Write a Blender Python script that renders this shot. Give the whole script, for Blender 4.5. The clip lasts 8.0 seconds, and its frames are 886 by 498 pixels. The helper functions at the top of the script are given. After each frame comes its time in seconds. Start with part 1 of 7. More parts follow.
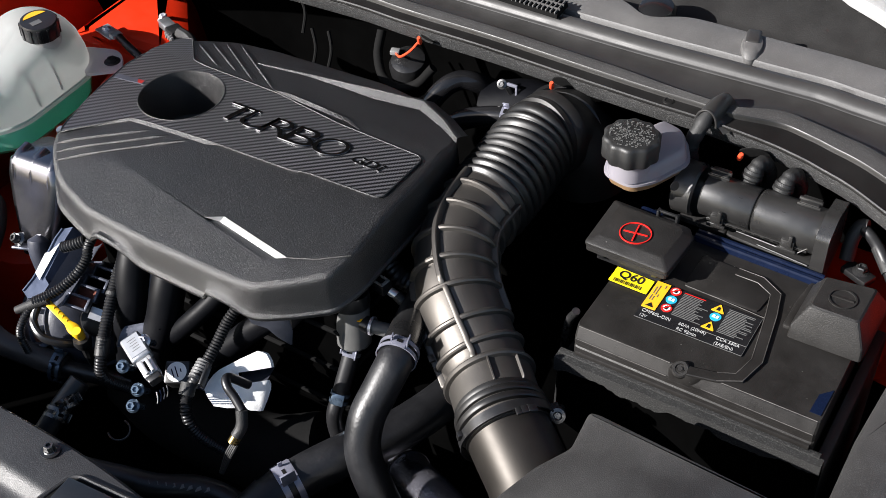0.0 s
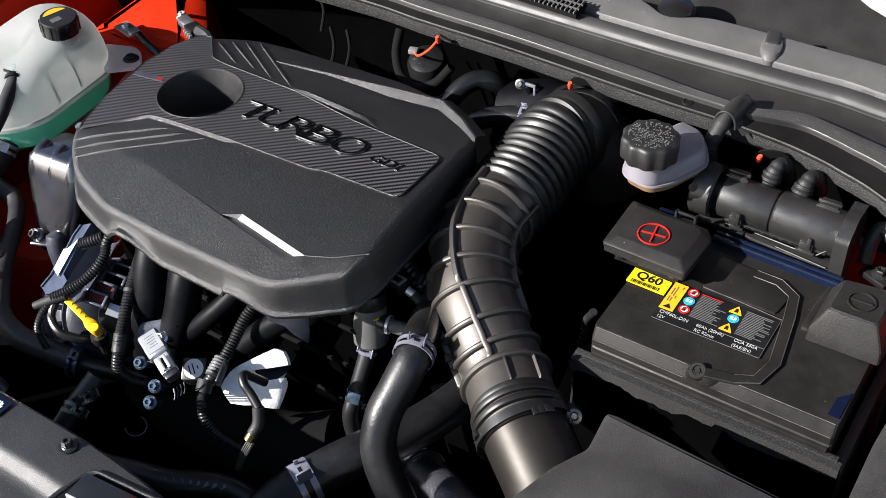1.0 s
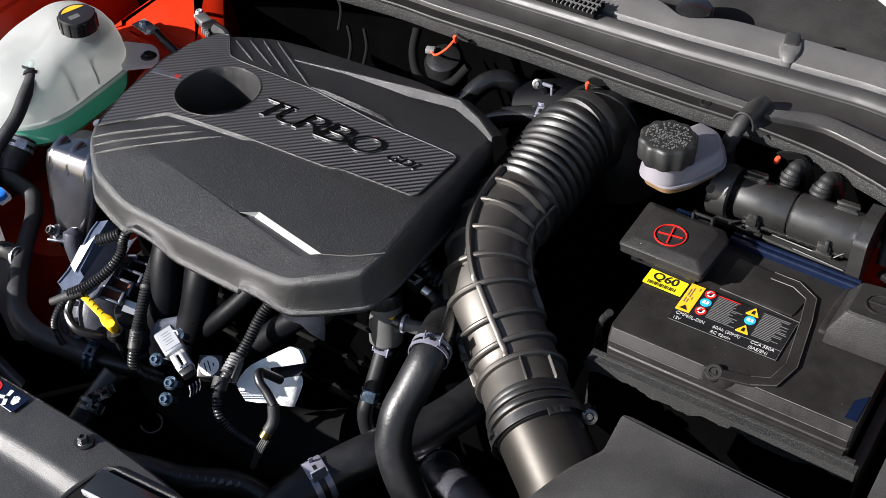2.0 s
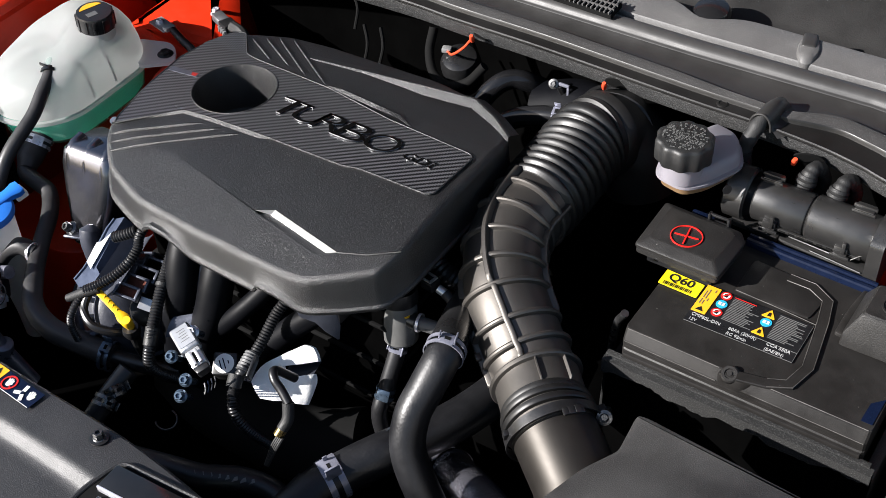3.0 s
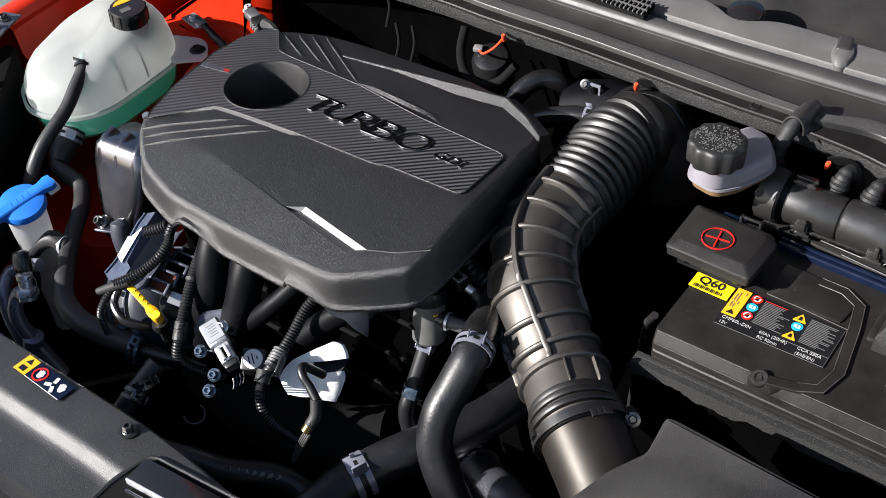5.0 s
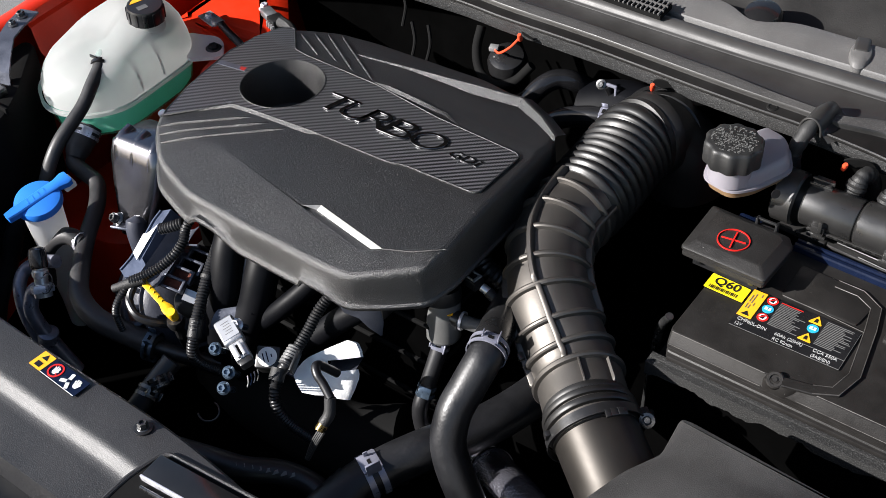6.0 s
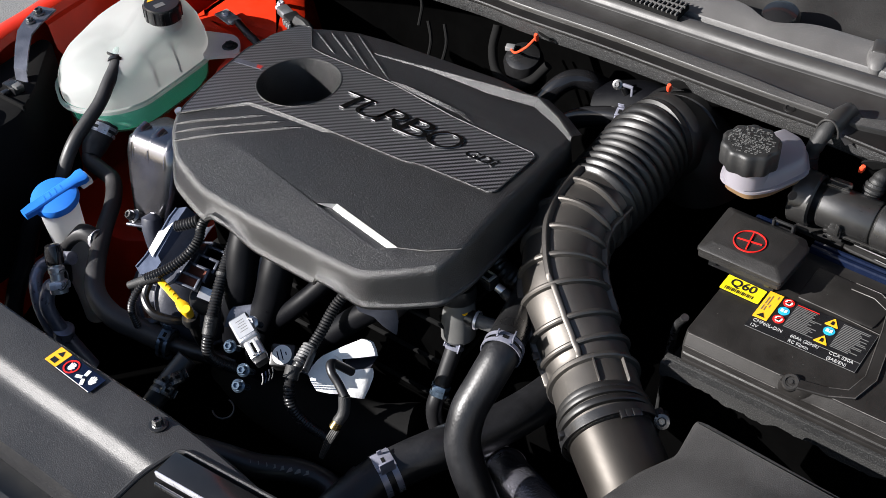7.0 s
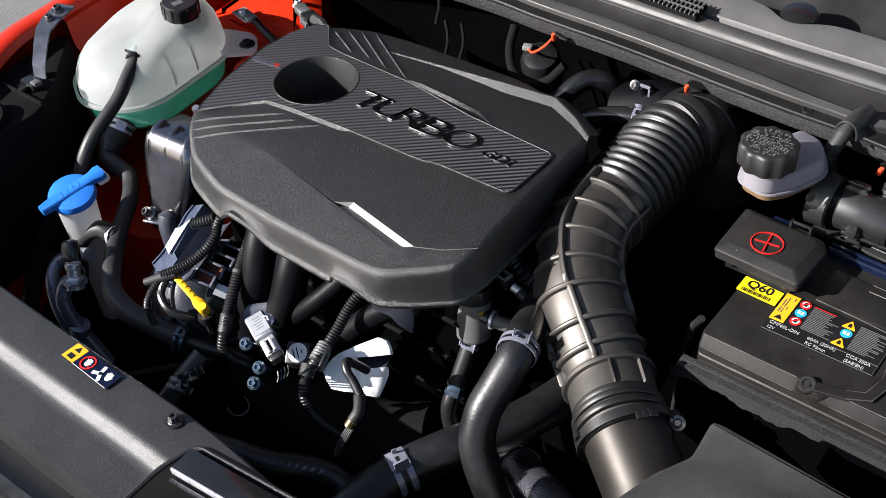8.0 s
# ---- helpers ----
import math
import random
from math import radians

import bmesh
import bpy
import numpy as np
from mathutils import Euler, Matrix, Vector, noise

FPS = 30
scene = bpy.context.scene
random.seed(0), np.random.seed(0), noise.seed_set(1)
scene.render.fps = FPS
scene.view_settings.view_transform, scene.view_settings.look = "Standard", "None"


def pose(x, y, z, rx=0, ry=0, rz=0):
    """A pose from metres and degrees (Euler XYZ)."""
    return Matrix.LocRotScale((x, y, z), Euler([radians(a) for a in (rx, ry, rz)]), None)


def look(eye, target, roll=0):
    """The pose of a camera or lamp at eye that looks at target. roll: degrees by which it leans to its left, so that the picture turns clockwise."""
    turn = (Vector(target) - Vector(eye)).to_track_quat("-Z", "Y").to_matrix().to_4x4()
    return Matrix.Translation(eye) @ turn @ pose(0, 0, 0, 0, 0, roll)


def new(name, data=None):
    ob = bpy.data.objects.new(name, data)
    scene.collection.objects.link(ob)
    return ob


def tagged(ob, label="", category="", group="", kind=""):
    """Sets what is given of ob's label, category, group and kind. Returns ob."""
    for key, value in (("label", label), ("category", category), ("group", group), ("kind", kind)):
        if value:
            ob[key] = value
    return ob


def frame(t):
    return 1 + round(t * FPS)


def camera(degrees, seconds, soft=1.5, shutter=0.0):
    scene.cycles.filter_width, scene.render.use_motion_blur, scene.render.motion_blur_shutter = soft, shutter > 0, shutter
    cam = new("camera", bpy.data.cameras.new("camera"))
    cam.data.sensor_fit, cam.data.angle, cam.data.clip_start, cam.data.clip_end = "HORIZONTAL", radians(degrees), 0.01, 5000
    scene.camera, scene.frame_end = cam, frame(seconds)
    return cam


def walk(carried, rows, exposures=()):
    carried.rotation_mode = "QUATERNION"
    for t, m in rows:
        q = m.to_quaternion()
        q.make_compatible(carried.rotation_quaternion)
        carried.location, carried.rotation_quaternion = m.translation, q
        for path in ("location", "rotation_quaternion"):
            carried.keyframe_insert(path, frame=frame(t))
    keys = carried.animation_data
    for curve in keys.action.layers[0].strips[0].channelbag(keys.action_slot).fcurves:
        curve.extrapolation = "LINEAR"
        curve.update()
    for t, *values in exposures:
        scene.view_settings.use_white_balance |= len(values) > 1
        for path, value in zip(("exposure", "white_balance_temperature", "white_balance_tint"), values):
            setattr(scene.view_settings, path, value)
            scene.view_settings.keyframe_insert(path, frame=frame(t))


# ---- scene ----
# Metres. The origin of the plan is the front left top corner of the battery; UP lifts the plan over the ground.
UP = Vector((0, 0, 0.86))
cam = camera(41.03, 8.0, soft=0.58)
# seconds, eye in the plan, turn
PATH = [
    (0.0, 0.3410, -0.7425, 0.8291, 48.101, 1.959, 31.890),
    (0.5, 0.3391, -0.7438, 0.8290, 48.107, 1.991, 32.291),
    (1.0, 0.3373, -0.7450, 0.8289, 48.112, 2.025, 32.682),
    (1.5, 0.3357, -0.7461, 0.8287, 48.118, 2.060, 33.063),
    (2.0, 0.3342, -0.7471, 0.8286, 48.124, 2.098, 33.436),
    (2.5, 0.3328, -0.7481, 0.8285, 48.129, 2.136, 33.802),
    (3.0, 0.3315, -0.7490, 0.8284, 48.135, 2.176, 34.163),
    (3.5, 0.3303, -0.7498, 0.8282, 48.140, 2.217, 34.520),
    (4.0, 0.3291, -0.7506, 0.8281, 48.145, 2.259, 34.875),
    (4.5, 0.3279, -0.7514, 0.8280, 48.149, 2.301, 35.228),
    (5.0, 0.3268, -0.7522, 0.8280, 48.153, 2.345, 35.581),
    (5.5, 0.3257, -0.7530, 0.8279, 48.156, 2.389, 35.935),
    (6.0, 0.3245, -0.7539, 0.8279, 48.158, 2.433, 36.292),
    (6.5, 0.3234, -0.7547, 0.8279, 48.160, 2.478, 36.653),
    (7.0, 0.3221, -0.7556, 0.8279, 48.160, 2.523, 37.019),
    (7.5, 0.3208, -0.7566, 0.8279, 48.160, 2.568, 37.393),
    (8.0, 0.3194, -0.7577, 0.8280, 48.159, 2.612, 37.774),
]
walk(cam, [(t, pose(x, y, z + UP.z, rx, ry, rz)) for t, x, y, z, rx, ry, rz in PATH], exposures=[(0.0, 1.33), (8.0, 1.33)])

# ---- daylight ----
SUN_EL, SUN_FROM = 27.5, Vector((-0.64, -0.77, 0.0)).normalized()
to_sun = Vector((SUN_FROM.x * math.cos(radians(SUN_EL)), SUN_FROM.y * math.cos(radians(SUN_EL)), math.sin(radians(SUN_EL))))
world = bpy.data.worlds.new("sky")
scene.world = world
world.use_nodes = True
sky = world.node_tree.nodes.new("ShaderNodeTexSky")
sky.sky_type, sky.sun_disc = "NISHITA", False
sky.sun_elevation, sky.sun_rotation = radians(SUN_EL), math.atan2(to_sun.x, to_sun.y)
background = world.node_tree.nodes["Background"]
world.node_tree.links.new(sky.outputs[0], background.inputs[0])
background.inputs[1].default_value = 0.061
sun = new("sun", bpy.data.lights.new("sun", "SUN"))
sun.data.energy, sun.data.angle, sun.data.color = 5.0, radians(0.53), (1.0, 0.965, 0.945)
sun.matrix_world = look(to_sun * 10, (0, 0, 0))


# ---- materials ----
def material(name):
    m = bpy.data.materials.new(name)
    m.use_nodes = True
    return m, m.node_tree, m.node_tree.nodes["Principled BSDF"]


def node(tree, kind, links=(), **values):
    n = tree.nodes.new(kind)
    for key, value in values.items():
        n.inputs[key].default_value = value
    for key, socket in links:
        tree.links.new(socket, n.inputs[key])
    return n


def shade(rgb, k):
    return tuple(min(1.0, c * k) for c in rgb) + (1.0,)


def surface(name, rgb, rough, metal=0.0, grain=900.0, relief=0.15, depth=0.0004, mottle=18.0, vary=0.25, coat=0.0, specks=0.0, spec=0.5, wear=0.12, weave=0.0, ior=1.5, tint=(1.0, 1.0, 1.0), dust=0.0):
    """Grain at millimetres, mottling at centimetres, both in colour, gloss and relief."""
    m, tree, bsdf = material(name)
    where = tree.nodes.new("ShaderNodeTexCoord").outputs["Object"]
    fine = node(tree, "ShaderNodeTexNoise", [("Vector", where)], Scale=grain, Detail=3.0, Roughness=0.6)
    broad = node(tree, "ShaderNodeTexNoise", [("Vector", where)], Scale=mottle, Detail=5.0, Roughness=0.65)
    ramp = tree.nodes.new("ShaderNodeValToRGB")
    ramp.color_ramp.elements[0].position, ramp.color_ramp.elements[1].position = 0.3, 0.72
    ramp.color_ramp.elements[0].color, ramp.color_ramp.elements[1].color = shade(rgb, 1 - vary), shade(rgb, 1 + vary)
    tree.links.new(broad.outputs["Fac"], ramp.inputs[0])
    colour = ramp.outputs[0]
    if specks:
        dots = tree.nodes.new("ShaderNodeValToRGB")
        dots.color_ramp.elements[0].position, dots.color_ramp.elements[1].position = 0.52, 0.68
        dots.color_ramp.elements[0].color, dots.color_ramp.elements[1].color = (0, 0, 0, 1), (specks, specks, specks, 1)
        tree.links.new(fine.outputs["Fac"], dots.inputs[0])
        mix = node(tree, "ShaderNodeMix", [("A", colour)])
        mix.data_type = "RGBA"
        mix.inputs[7].default_value = shade(rgb, 4.0)
        tree.links.new(colour, mix.inputs[6])
        tree.links.new(dots.outputs[0], mix.inputs[0])
        colour = mix.outputs[2]
    if dust:
        cells = node(tree, "ShaderNodeTexVoronoi", [("Vector", where)], Scale=75.0)
        near = node(tree, "ShaderNodeMath", [(0, cells.outputs["Distance"])])
        near.operation = "LESS_THAN"
        near.inputs[1].default_value = dust
        lint = tree.nodes.new("ShaderNodeMix")
        lint.data_type = "RGBA"
        lint.inputs[7].default_value = (0.22, 0.21, 0.20, 1.0)
        tree.links.new(colour, lint.inputs[6])
        tree.links.new(near.outputs[0], lint.inputs[0])
        colour = lint.outputs[2]
    tree.links.new(colour, bsdf.inputs["Base Color"])
    gloss = node(tree, "ShaderNodeMapRange", [("Value", broad.outputs["Fac"])])
    gloss.inputs["From Min"].default_value, gloss.inputs["From Max"].default_value = 0.3, 0.7
    gloss.inputs["To Min"].default_value, gloss.inputs["To Max"].default_value = max(0.02, rough - wear), min(1.0, rough + wear)
    tree.links.new(gloss.outputs[0], bsdf.inputs["Roughness"])
    bsdf.inputs["Metallic"].default_value = metal
    bsdf.inputs["Specular IOR Level"].default_value = spec
    bsdf.inputs["IOR"].default_value = ior
    bsdf.inputs["Specular Tint"].default_value = tint + (1.0,)
    bsdf.inputs["Coat Weight"].default_value = coat
    bsdf.inputs["Coat Roughness"].default_value = 0.05
    height = fine.outputs["Fac"]
    if weave:
        cloth = node(tree, "ShaderNodeTexVoronoi", [("Vector", where)], Scale=weave)
        height = cloth.outputs["Distance"]
    bump = node(tree, "ShaderNodeBump", [("Height", height)], Strength=relief, Distance=depth)
    tree.links.new(bump.outputs[0], bsdf.inputs["Normal"])
    return m


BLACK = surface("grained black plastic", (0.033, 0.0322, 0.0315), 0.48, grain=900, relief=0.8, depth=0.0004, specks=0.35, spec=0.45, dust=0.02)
TERMINAL = surface("terminal cover plastic", (0.014, 0.0132, 0.0125), 0.50, grain=800, relief=0.6, depth=0.0005, specks=0.3, spec=0.4, dust=0.04)
FELT = surface("grey felt sleeve", (0.022, 0.022, 0.0215), 0.85, grain=750, relief=1.0, depth=0.001, specks=0.7, spec=0.2)
COVER = surface("moulded cover plastic", (0.0056, 0.0055, 0.0058), 0.36, grain=1200, relief=1.0, depth=0.0008, specks=0.6, vary=0.10, spec=0.9, wear=0.03, dust=0.012)
SMOOTH = surface("smooth black plastic", (0.0105, 0.0105, 0.011), 0.36, grain=500, relief=0.15, mottle=25, spec=0.6)
LIDBLACK = surface("battery lid plastic", (0.0150, 0.0139, 0.0130), 0.46, grain=900, relief=0.4, mottle=30, spec=0.28, dust=0.030)
# paler lid plastic that paints highlights along the lid's edges
LIDEDGE = surface("painted edge highlight", (0.060, 0.056, 0.052), 0.40, grain=700, relief=0.25, mottle=60, vary=0.5, spec=0.5)
GLOSS = surface("glossy black plastic", (0.010, 0.010, 0.011), 0.18, grain=300, relief=0.06)
# one moulding in two finishes: DUCT carries the sun's warmth, BELLOWS the shade
DUCT = surface("dusty duct plastic with painted warm sheen", (0.0125, 0.0117, 0.0110), 0.50, grain=420, relief=0.15, mottle=14, vary=0.3, spec=0.9, ior=1.62, tint=(1.0, 0.93, 0.85), wear=0.06)
BELLOWS = surface("darker duct rubber", (0.0075, 0.0072, 0.0070), 0.42, grain=420, relief=0.15, mottle=18, vary=0.3, spec=0.5)
RUBBER = surface("woven rubber hose", (0.0085, 0.0087, 0.0100), 0.41, weave=330, relief=0.2, depth=0.0005, mottle=20, vary=0.35, spec=0.45)
HOSE = surface("dusty rubber hose", (0.028, 0.0275, 0.028), 0.48, grain=350, relief=0.25, mottle=22, vary=0.4, spec=0.5)
LOOM = surface("split loom plastic", (0.010, 0.010, 0.011), 0.40, grain=500, relief=0.1)
TAPE = surface("cloth tape", (0.013, 0.013, 0.013), 0.6, weave=900, relief=0.5)
FOAM = surface("grey sealing foam", (0.040, 0.040, 0.040), 0.85, grain=620, relief=1.0, depth=0.0016, specks=0.9, spec=0.3)
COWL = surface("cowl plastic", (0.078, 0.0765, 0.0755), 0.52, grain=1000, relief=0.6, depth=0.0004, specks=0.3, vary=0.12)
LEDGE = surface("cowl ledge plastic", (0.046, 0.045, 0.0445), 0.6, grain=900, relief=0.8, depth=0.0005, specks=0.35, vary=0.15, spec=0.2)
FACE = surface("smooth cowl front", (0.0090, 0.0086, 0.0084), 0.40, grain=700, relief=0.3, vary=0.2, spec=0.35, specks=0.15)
TUBE = surface("moulded housing plastic", (0.019, 0.0185, 0.018), 0.34, grain=800, relief=0.3, vary=0.15, spec=0.85)
SEAL = surface("smooth sealing rubber", (0.038, 0.0370, 0.0365), 0.46, grain=700, relief=0.15, vary=0.15, spec=0.5)
# TROUGH is darkened to carry the shadow behind the deck
TROUGH = surface("cowl trough plastic with painted shade", (0.015, 0.0145, 0.014), 0.6, grain=600, relief=0.6, vary=0.2, spec=0.25)
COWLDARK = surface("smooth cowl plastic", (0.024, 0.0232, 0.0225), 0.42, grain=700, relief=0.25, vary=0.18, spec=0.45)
SHROUD = surface("shroud plastic", (0.018, 0.018, 0.019), 0.46, grain=900, relief=0.8, depth=0.0005, specks=0.5, vary=0.1, spec=0.5, dust=0.025, wear=0.05)
ALU = surface("cast aluminium", (0.40, 0.41, 0.43), 0.42, metal=0.85, grain=500, relief=0.4, depth=0.0006, mottle=30)
ALUDARK = surface("dark cast aluminium", (0.095, 0.102, 0.128), 0.45, metal=0.6, grain=400, relief=0.4, depth=0.0006, mottle=30)
PIPE = surface("bare aluminium pipe", (0.24, 0.245, 0.30), 0.34, metal=0.45, grain=400, relief=0.15, mottle=60)
BRACKET = surface("blue grey painted bracket", (0.075, 0.095, 0.15), 0.42, metal=0.2, grain=400, relief=0.3, mottle=40)
DARKCAST = surface("dark cast housing", (0.034, 0.037, 0.050), 0.45, grain=300, relief=0.4, depth=0.0006, mottle=40, spec=0.4)
ZINC = surface("blue zinc plated steel", (0.10, 0.14, 0.19), 0.34, metal=0.8, grain=600, relief=0.1, mottle=90)
SHIELD = surface("stamped heat shield", (0.17, 0.168, 0.185), 0.24, metal=1.0, grain=300, relief=0.06, mottle=7, vary=0.12, wear=0.04)
STEEL = surface("zinc plated steel", (0.66, 0.66, 0.71), 0.33, metal=0.6, grain=600, relief=0.1, mottle=90)
CHROME = surface("dark chromed lettering", (0.17, 0.17, 0.175), 0.20, metal=1.0, grain=200, relief=0.02, wear=0.04)
SILVER = surface("satin steel", (0.62, 0.62, 0.62), 0.34, metal=0.7, grain=900, relief=0.1, vary=0.08)
FOILM = surface("embossed foil", (0.36, 0.36, 0.42), 0.2, metal=0.9, weave=420, relief=0.8, depth=0.0008)
WHITEFOIL = surface("dull foil shield", (0.92, 0.92, 0.90), 0.45, metal=0.1, grain=160, relief=0.3, depth=0.002, mottle=40, vary=0.06)
RED = surface("red car paint", (0.54, 0.022, 0.005), 0.38, grain=1500, relief=0.04, coat=0.06, vary=0.12, spec=0.3)
BLUE = surface("blue cap plastic", (0.02, 0.17, 0.62), 0.38, grain=700, relief=0.1, vary=0.08)
YELLOW = surface("yellow plastic", (0.80, 0.45, 0.01), 0.40, grain=500, relief=0.08, vary=0.08)
NAVY = surface("dark blue painted bar", (0.004, 0.008, 0.024), 0.28, grain=600, relief=0.08, spec=0.2)
WHITE = surface("white label", (0.78, 0.78, 0.77), 0.5, grain=900, relief=0.03, vary=0.05)
LABELBLACK = surface("black label film", (0.010, 0.010, 0.011), 0.28, grain=900, relief=0.03)
LABELYELLOW = surface("yellow label film", (0.80, 0.62, 0.01), 0.35, grain=900, relief=0.03, vary=0.06)
LABELORANGE = surface("orange label film", (0.85, 0.40, 0.018), 0.35, grain=900, relief=0.03, vary=0.06)
LABELRED = surface("red print", (0.62, 0.015, 0.012), 0.4, grain=900, relief=0.02, vary=0.05)
LABELBLUE = surface("blue print", (0.02, 0.35, 0.55), 0.4, grain=900, relief=0.02, vary=0.05)
ORANGE = surface("orange plastic", (0.72, 0.07, 0.025), 0.4, grain=600, relief=0.05, vary=0.08)
DARKRED = surface("dark red enamel", (0.26, 0.014, 0.010), 0.4, grain=900, relief=0.02, vary=0.05)
COPPER = surface("enamelled copper winding", (0.10, 0.022, 0.010), 0.5, metal=0.4, weave=700, relief=0.6)
SILICONE = surface("grey rubber", (0.10, 0.10, 0.10), 0.55, grain=500, relief=0.2)
PRINT = surface("pale print", (0.42, 0.42, 0.41), 0.5, grain=900, relief=0.02, vary=0.06)
FINEPRINT = surface("fine grey print", (0.11, 0.11, 0.107), 0.5, grain=900, relief=0.02, vary=0.1)
ASPHALT = surface("asphalt", (0.16, 0.16, 0.155), 0.85, grain=220, relief=0.9, depth=0.003, mottle=3)
DARKSTEEL = surface("black oxide steel", (0.13, 0.13, 0.13), 0.3, metal=0.9, grain=600, relief=0.1, mottle=90)
# the warm specular tint puts sunlit gold into the neck's gloss
NECK = surface("glossy moulded neck", (0.010, 0.0090, 0.0082), 0.46, grain=500, relief=0.05, spec=0.4, ior=1.5, tint=(1.0, 0.93, 0.85), wear=0.04)
PALE = surface("pale painted metal", (0.26, 0.26, 0.26), 0.45, grain=900, relief=0.1, vary=0.15)
CAP = surface("matt cap plastic", (0.016, 0.016, 0.016), 0.5, grain=800, relief=0.3)
# VOID puts the deep shade low in the bay into a near-black colour
VOID = surface("deep shade painted near-black", (0.0015, 0.0015, 0.0015), 0.9, grain=200, relief=0.3, spec=0.0)
# bluish near-black: shade under cover and cowl is put into this colour
RUNNER = surface("moulded plastic with painted shade", (0.0024, 0.0026, 0.0036), 0.5, grain=400, relief=0.08, spec=0.12)
# dull black for real parts and for shade painted into slots and recesses
TRAY = surface("dull black and painted shade", (0.008, 0.008, 0.008), 0.8, grain=200, relief=0.4, spec=0.05)


def carbon_material():
    """Twill printed at a small pitch."""
    m, tree, bsdf = material("carbon twill")
    where = tree.nodes.new("ShaderNodeTexCoord").outputs["Object"]
    split = node(tree, "ShaderNodeSeparateXYZ", [("Vector", where)])

    def calc(op, a, b=None):
        n = tree.nodes.new("ShaderNodeMath")
        n.operation = op
        for i, v in enumerate((a, b)):
            if v is None:
                continue
            if isinstance(v, (int, float)):
                n.inputs[i].default_value = v
            else:
                tree.links.new(v, n.inputs[i])
        return n.outputs[0]

    u = calc("FLOOR", calc("DIVIDE", split.outputs[0], 0.0022))
    v = calc("FLOOR", calc("DIVIDE", split.outputs[1], 0.0019))
    step = calc("FRACT", calc("DIVIDE", calc("ADD", calc("SUBTRACT", u, v), 4000.0), 4.0))
    up = calc("LESS_THAN", step, 0.49)
    ramp = tree.nodes.new("ShaderNodeValToRGB")
    ramp.color_ramp.elements[0].color, ramp.color_ramp.elements[1].color = (0.004, 0.004, 0.005, 1), (0.072, 0.072, 0.077, 1)
    tree.links.new(up, ramp.inputs[0])
    tree.links.new(ramp.outputs[0], bsdf.inputs["Base Color"])
    grime = node(tree, "ShaderNodeTexNoise", [("Vector", where)], Scale=30.0, Detail=4.0)
    rough = node(tree, "ShaderNodeMapRange", [("Value", grime.outputs["Fac"])])
    rough.inputs["To Min"].default_value, rough.inputs["To Max"].default_value = 0.25, 0.45
    tree.links.new(rough.outputs[0], bsdf.inputs["Roughness"])
    bump = node(tree, "ShaderNodeBump", [("Height", up)], Strength=0.5, Distance=0.0003)
    tree.links.new(bump.outputs[0], bsdf.inputs["Normal"])
    return m


def milky_material(name, rgb, clear, through_share):
    """Translucent moulded plastic: scatters light, lets some straight through."""
    m, tree, bsdf = material(name)
    where = tree.nodes.new("ShaderNodeTexCoord").outputs["Object"]
    cloud = node(tree, "ShaderNodeTexNoise", [("Vector", where)], Scale=25.0, Detail=4.0)
    ramp = tree.nodes.new("ShaderNodeValToRGB")
    ramp.color_ramp.elements[0].color, ramp.color_ramp.elements[1].color = shade(rgb, 0.92), shade(rgb, 1.05)
    tree.links.new(cloud.outputs["Fac"], ramp.inputs[0])
    tree.links.new(ramp.outputs[0], bsdf.inputs["Base Color"])
    bsdf.inputs["Roughness"].default_value = 0.32
    bump = node(tree, "ShaderNodeBump", [("Height", cloud.outputs["Fac"])], Strength=0.15, Distance=0.001)
    tree.links.new(bump.outputs[0], bsdf.inputs["Normal"])
    trans = tree.nodes.new("ShaderNodeBsdfTranslucent")
    tree.links.new(ramp.outputs[0], trans.inputs[0])
    glow = node(tree, "ShaderNodeMixShader", [(1, bsdf.outputs[0]), (2, trans.outputs[0])])
    glow.inputs[0].default_value = through_share
    see = tree.nodes.new("ShaderNodeBsdfTransparent")
    mix = node(tree, "ShaderNodeMixShader", [(1, glow.outputs[0]), (2, see.outputs[0])])
    mix.inputs[0].default_value = clear
    tree.links.new(mix.outputs[0], tree.nodes["Material Output"].inputs[0])
    return m


def glass_material():
    m, tree, bsdf = material("windscreen glass")
    bsdf.inputs["Base Color"].default_value = (0.75, 0.8, 0.8, 1)
    bsdf.inputs["Roughness"].default_value = 0.03
    bsdf.inputs["Transmission Weight"].default_value = 0.9
    return m


CARBON = carbon_material()
MILK = milky_material("milky tank plastic", (0.72, 0.72, 0.71), 0.06, 0.68)
MILKEAR = milky_material("clear milky plastic", (0.95, 0.92, 0.90), 0.18, 0.5)
# dimmer and more lilac than the tank's plastic
MILKDIM = milky_material("dim lilac milky plastic", (0.40, 0.38, 0.42), 0.06, 0.42)
AMBER = milky_material("amber stained plastic", (0.30, 0.19, 0.10), 0.06, 0.35)
MILKCLEAR = milky_material("thin milky plastic", (0.62, 0.80, 0.74), 0.70, 0.5)
COOLANT = milky_material("green coolant", (0.36, 1.0, 0.80), 0.05, 0.5)
GLASS = glass_material()


# ---- shapes ----
BASE = {}


def finish(name, bm, mat, smooth):
    bmesh.ops.remove_doubles(bm, verts=bm.verts, dist=1e-6)
    bmesh.ops.recalc_face_normals(bm, faces=bm.faces)
    mesh = bpy.data.meshes.new(name)
    bm.to_mesh(mesh)
    bm.free()
    mesh.materials.append(mat)
    mesh.polygons.foreach_set("use_smooth", [True] * len(mesh.polygons))
    mesh.set_sharp_from_angle(angle=radians(smooth))
    return mesh


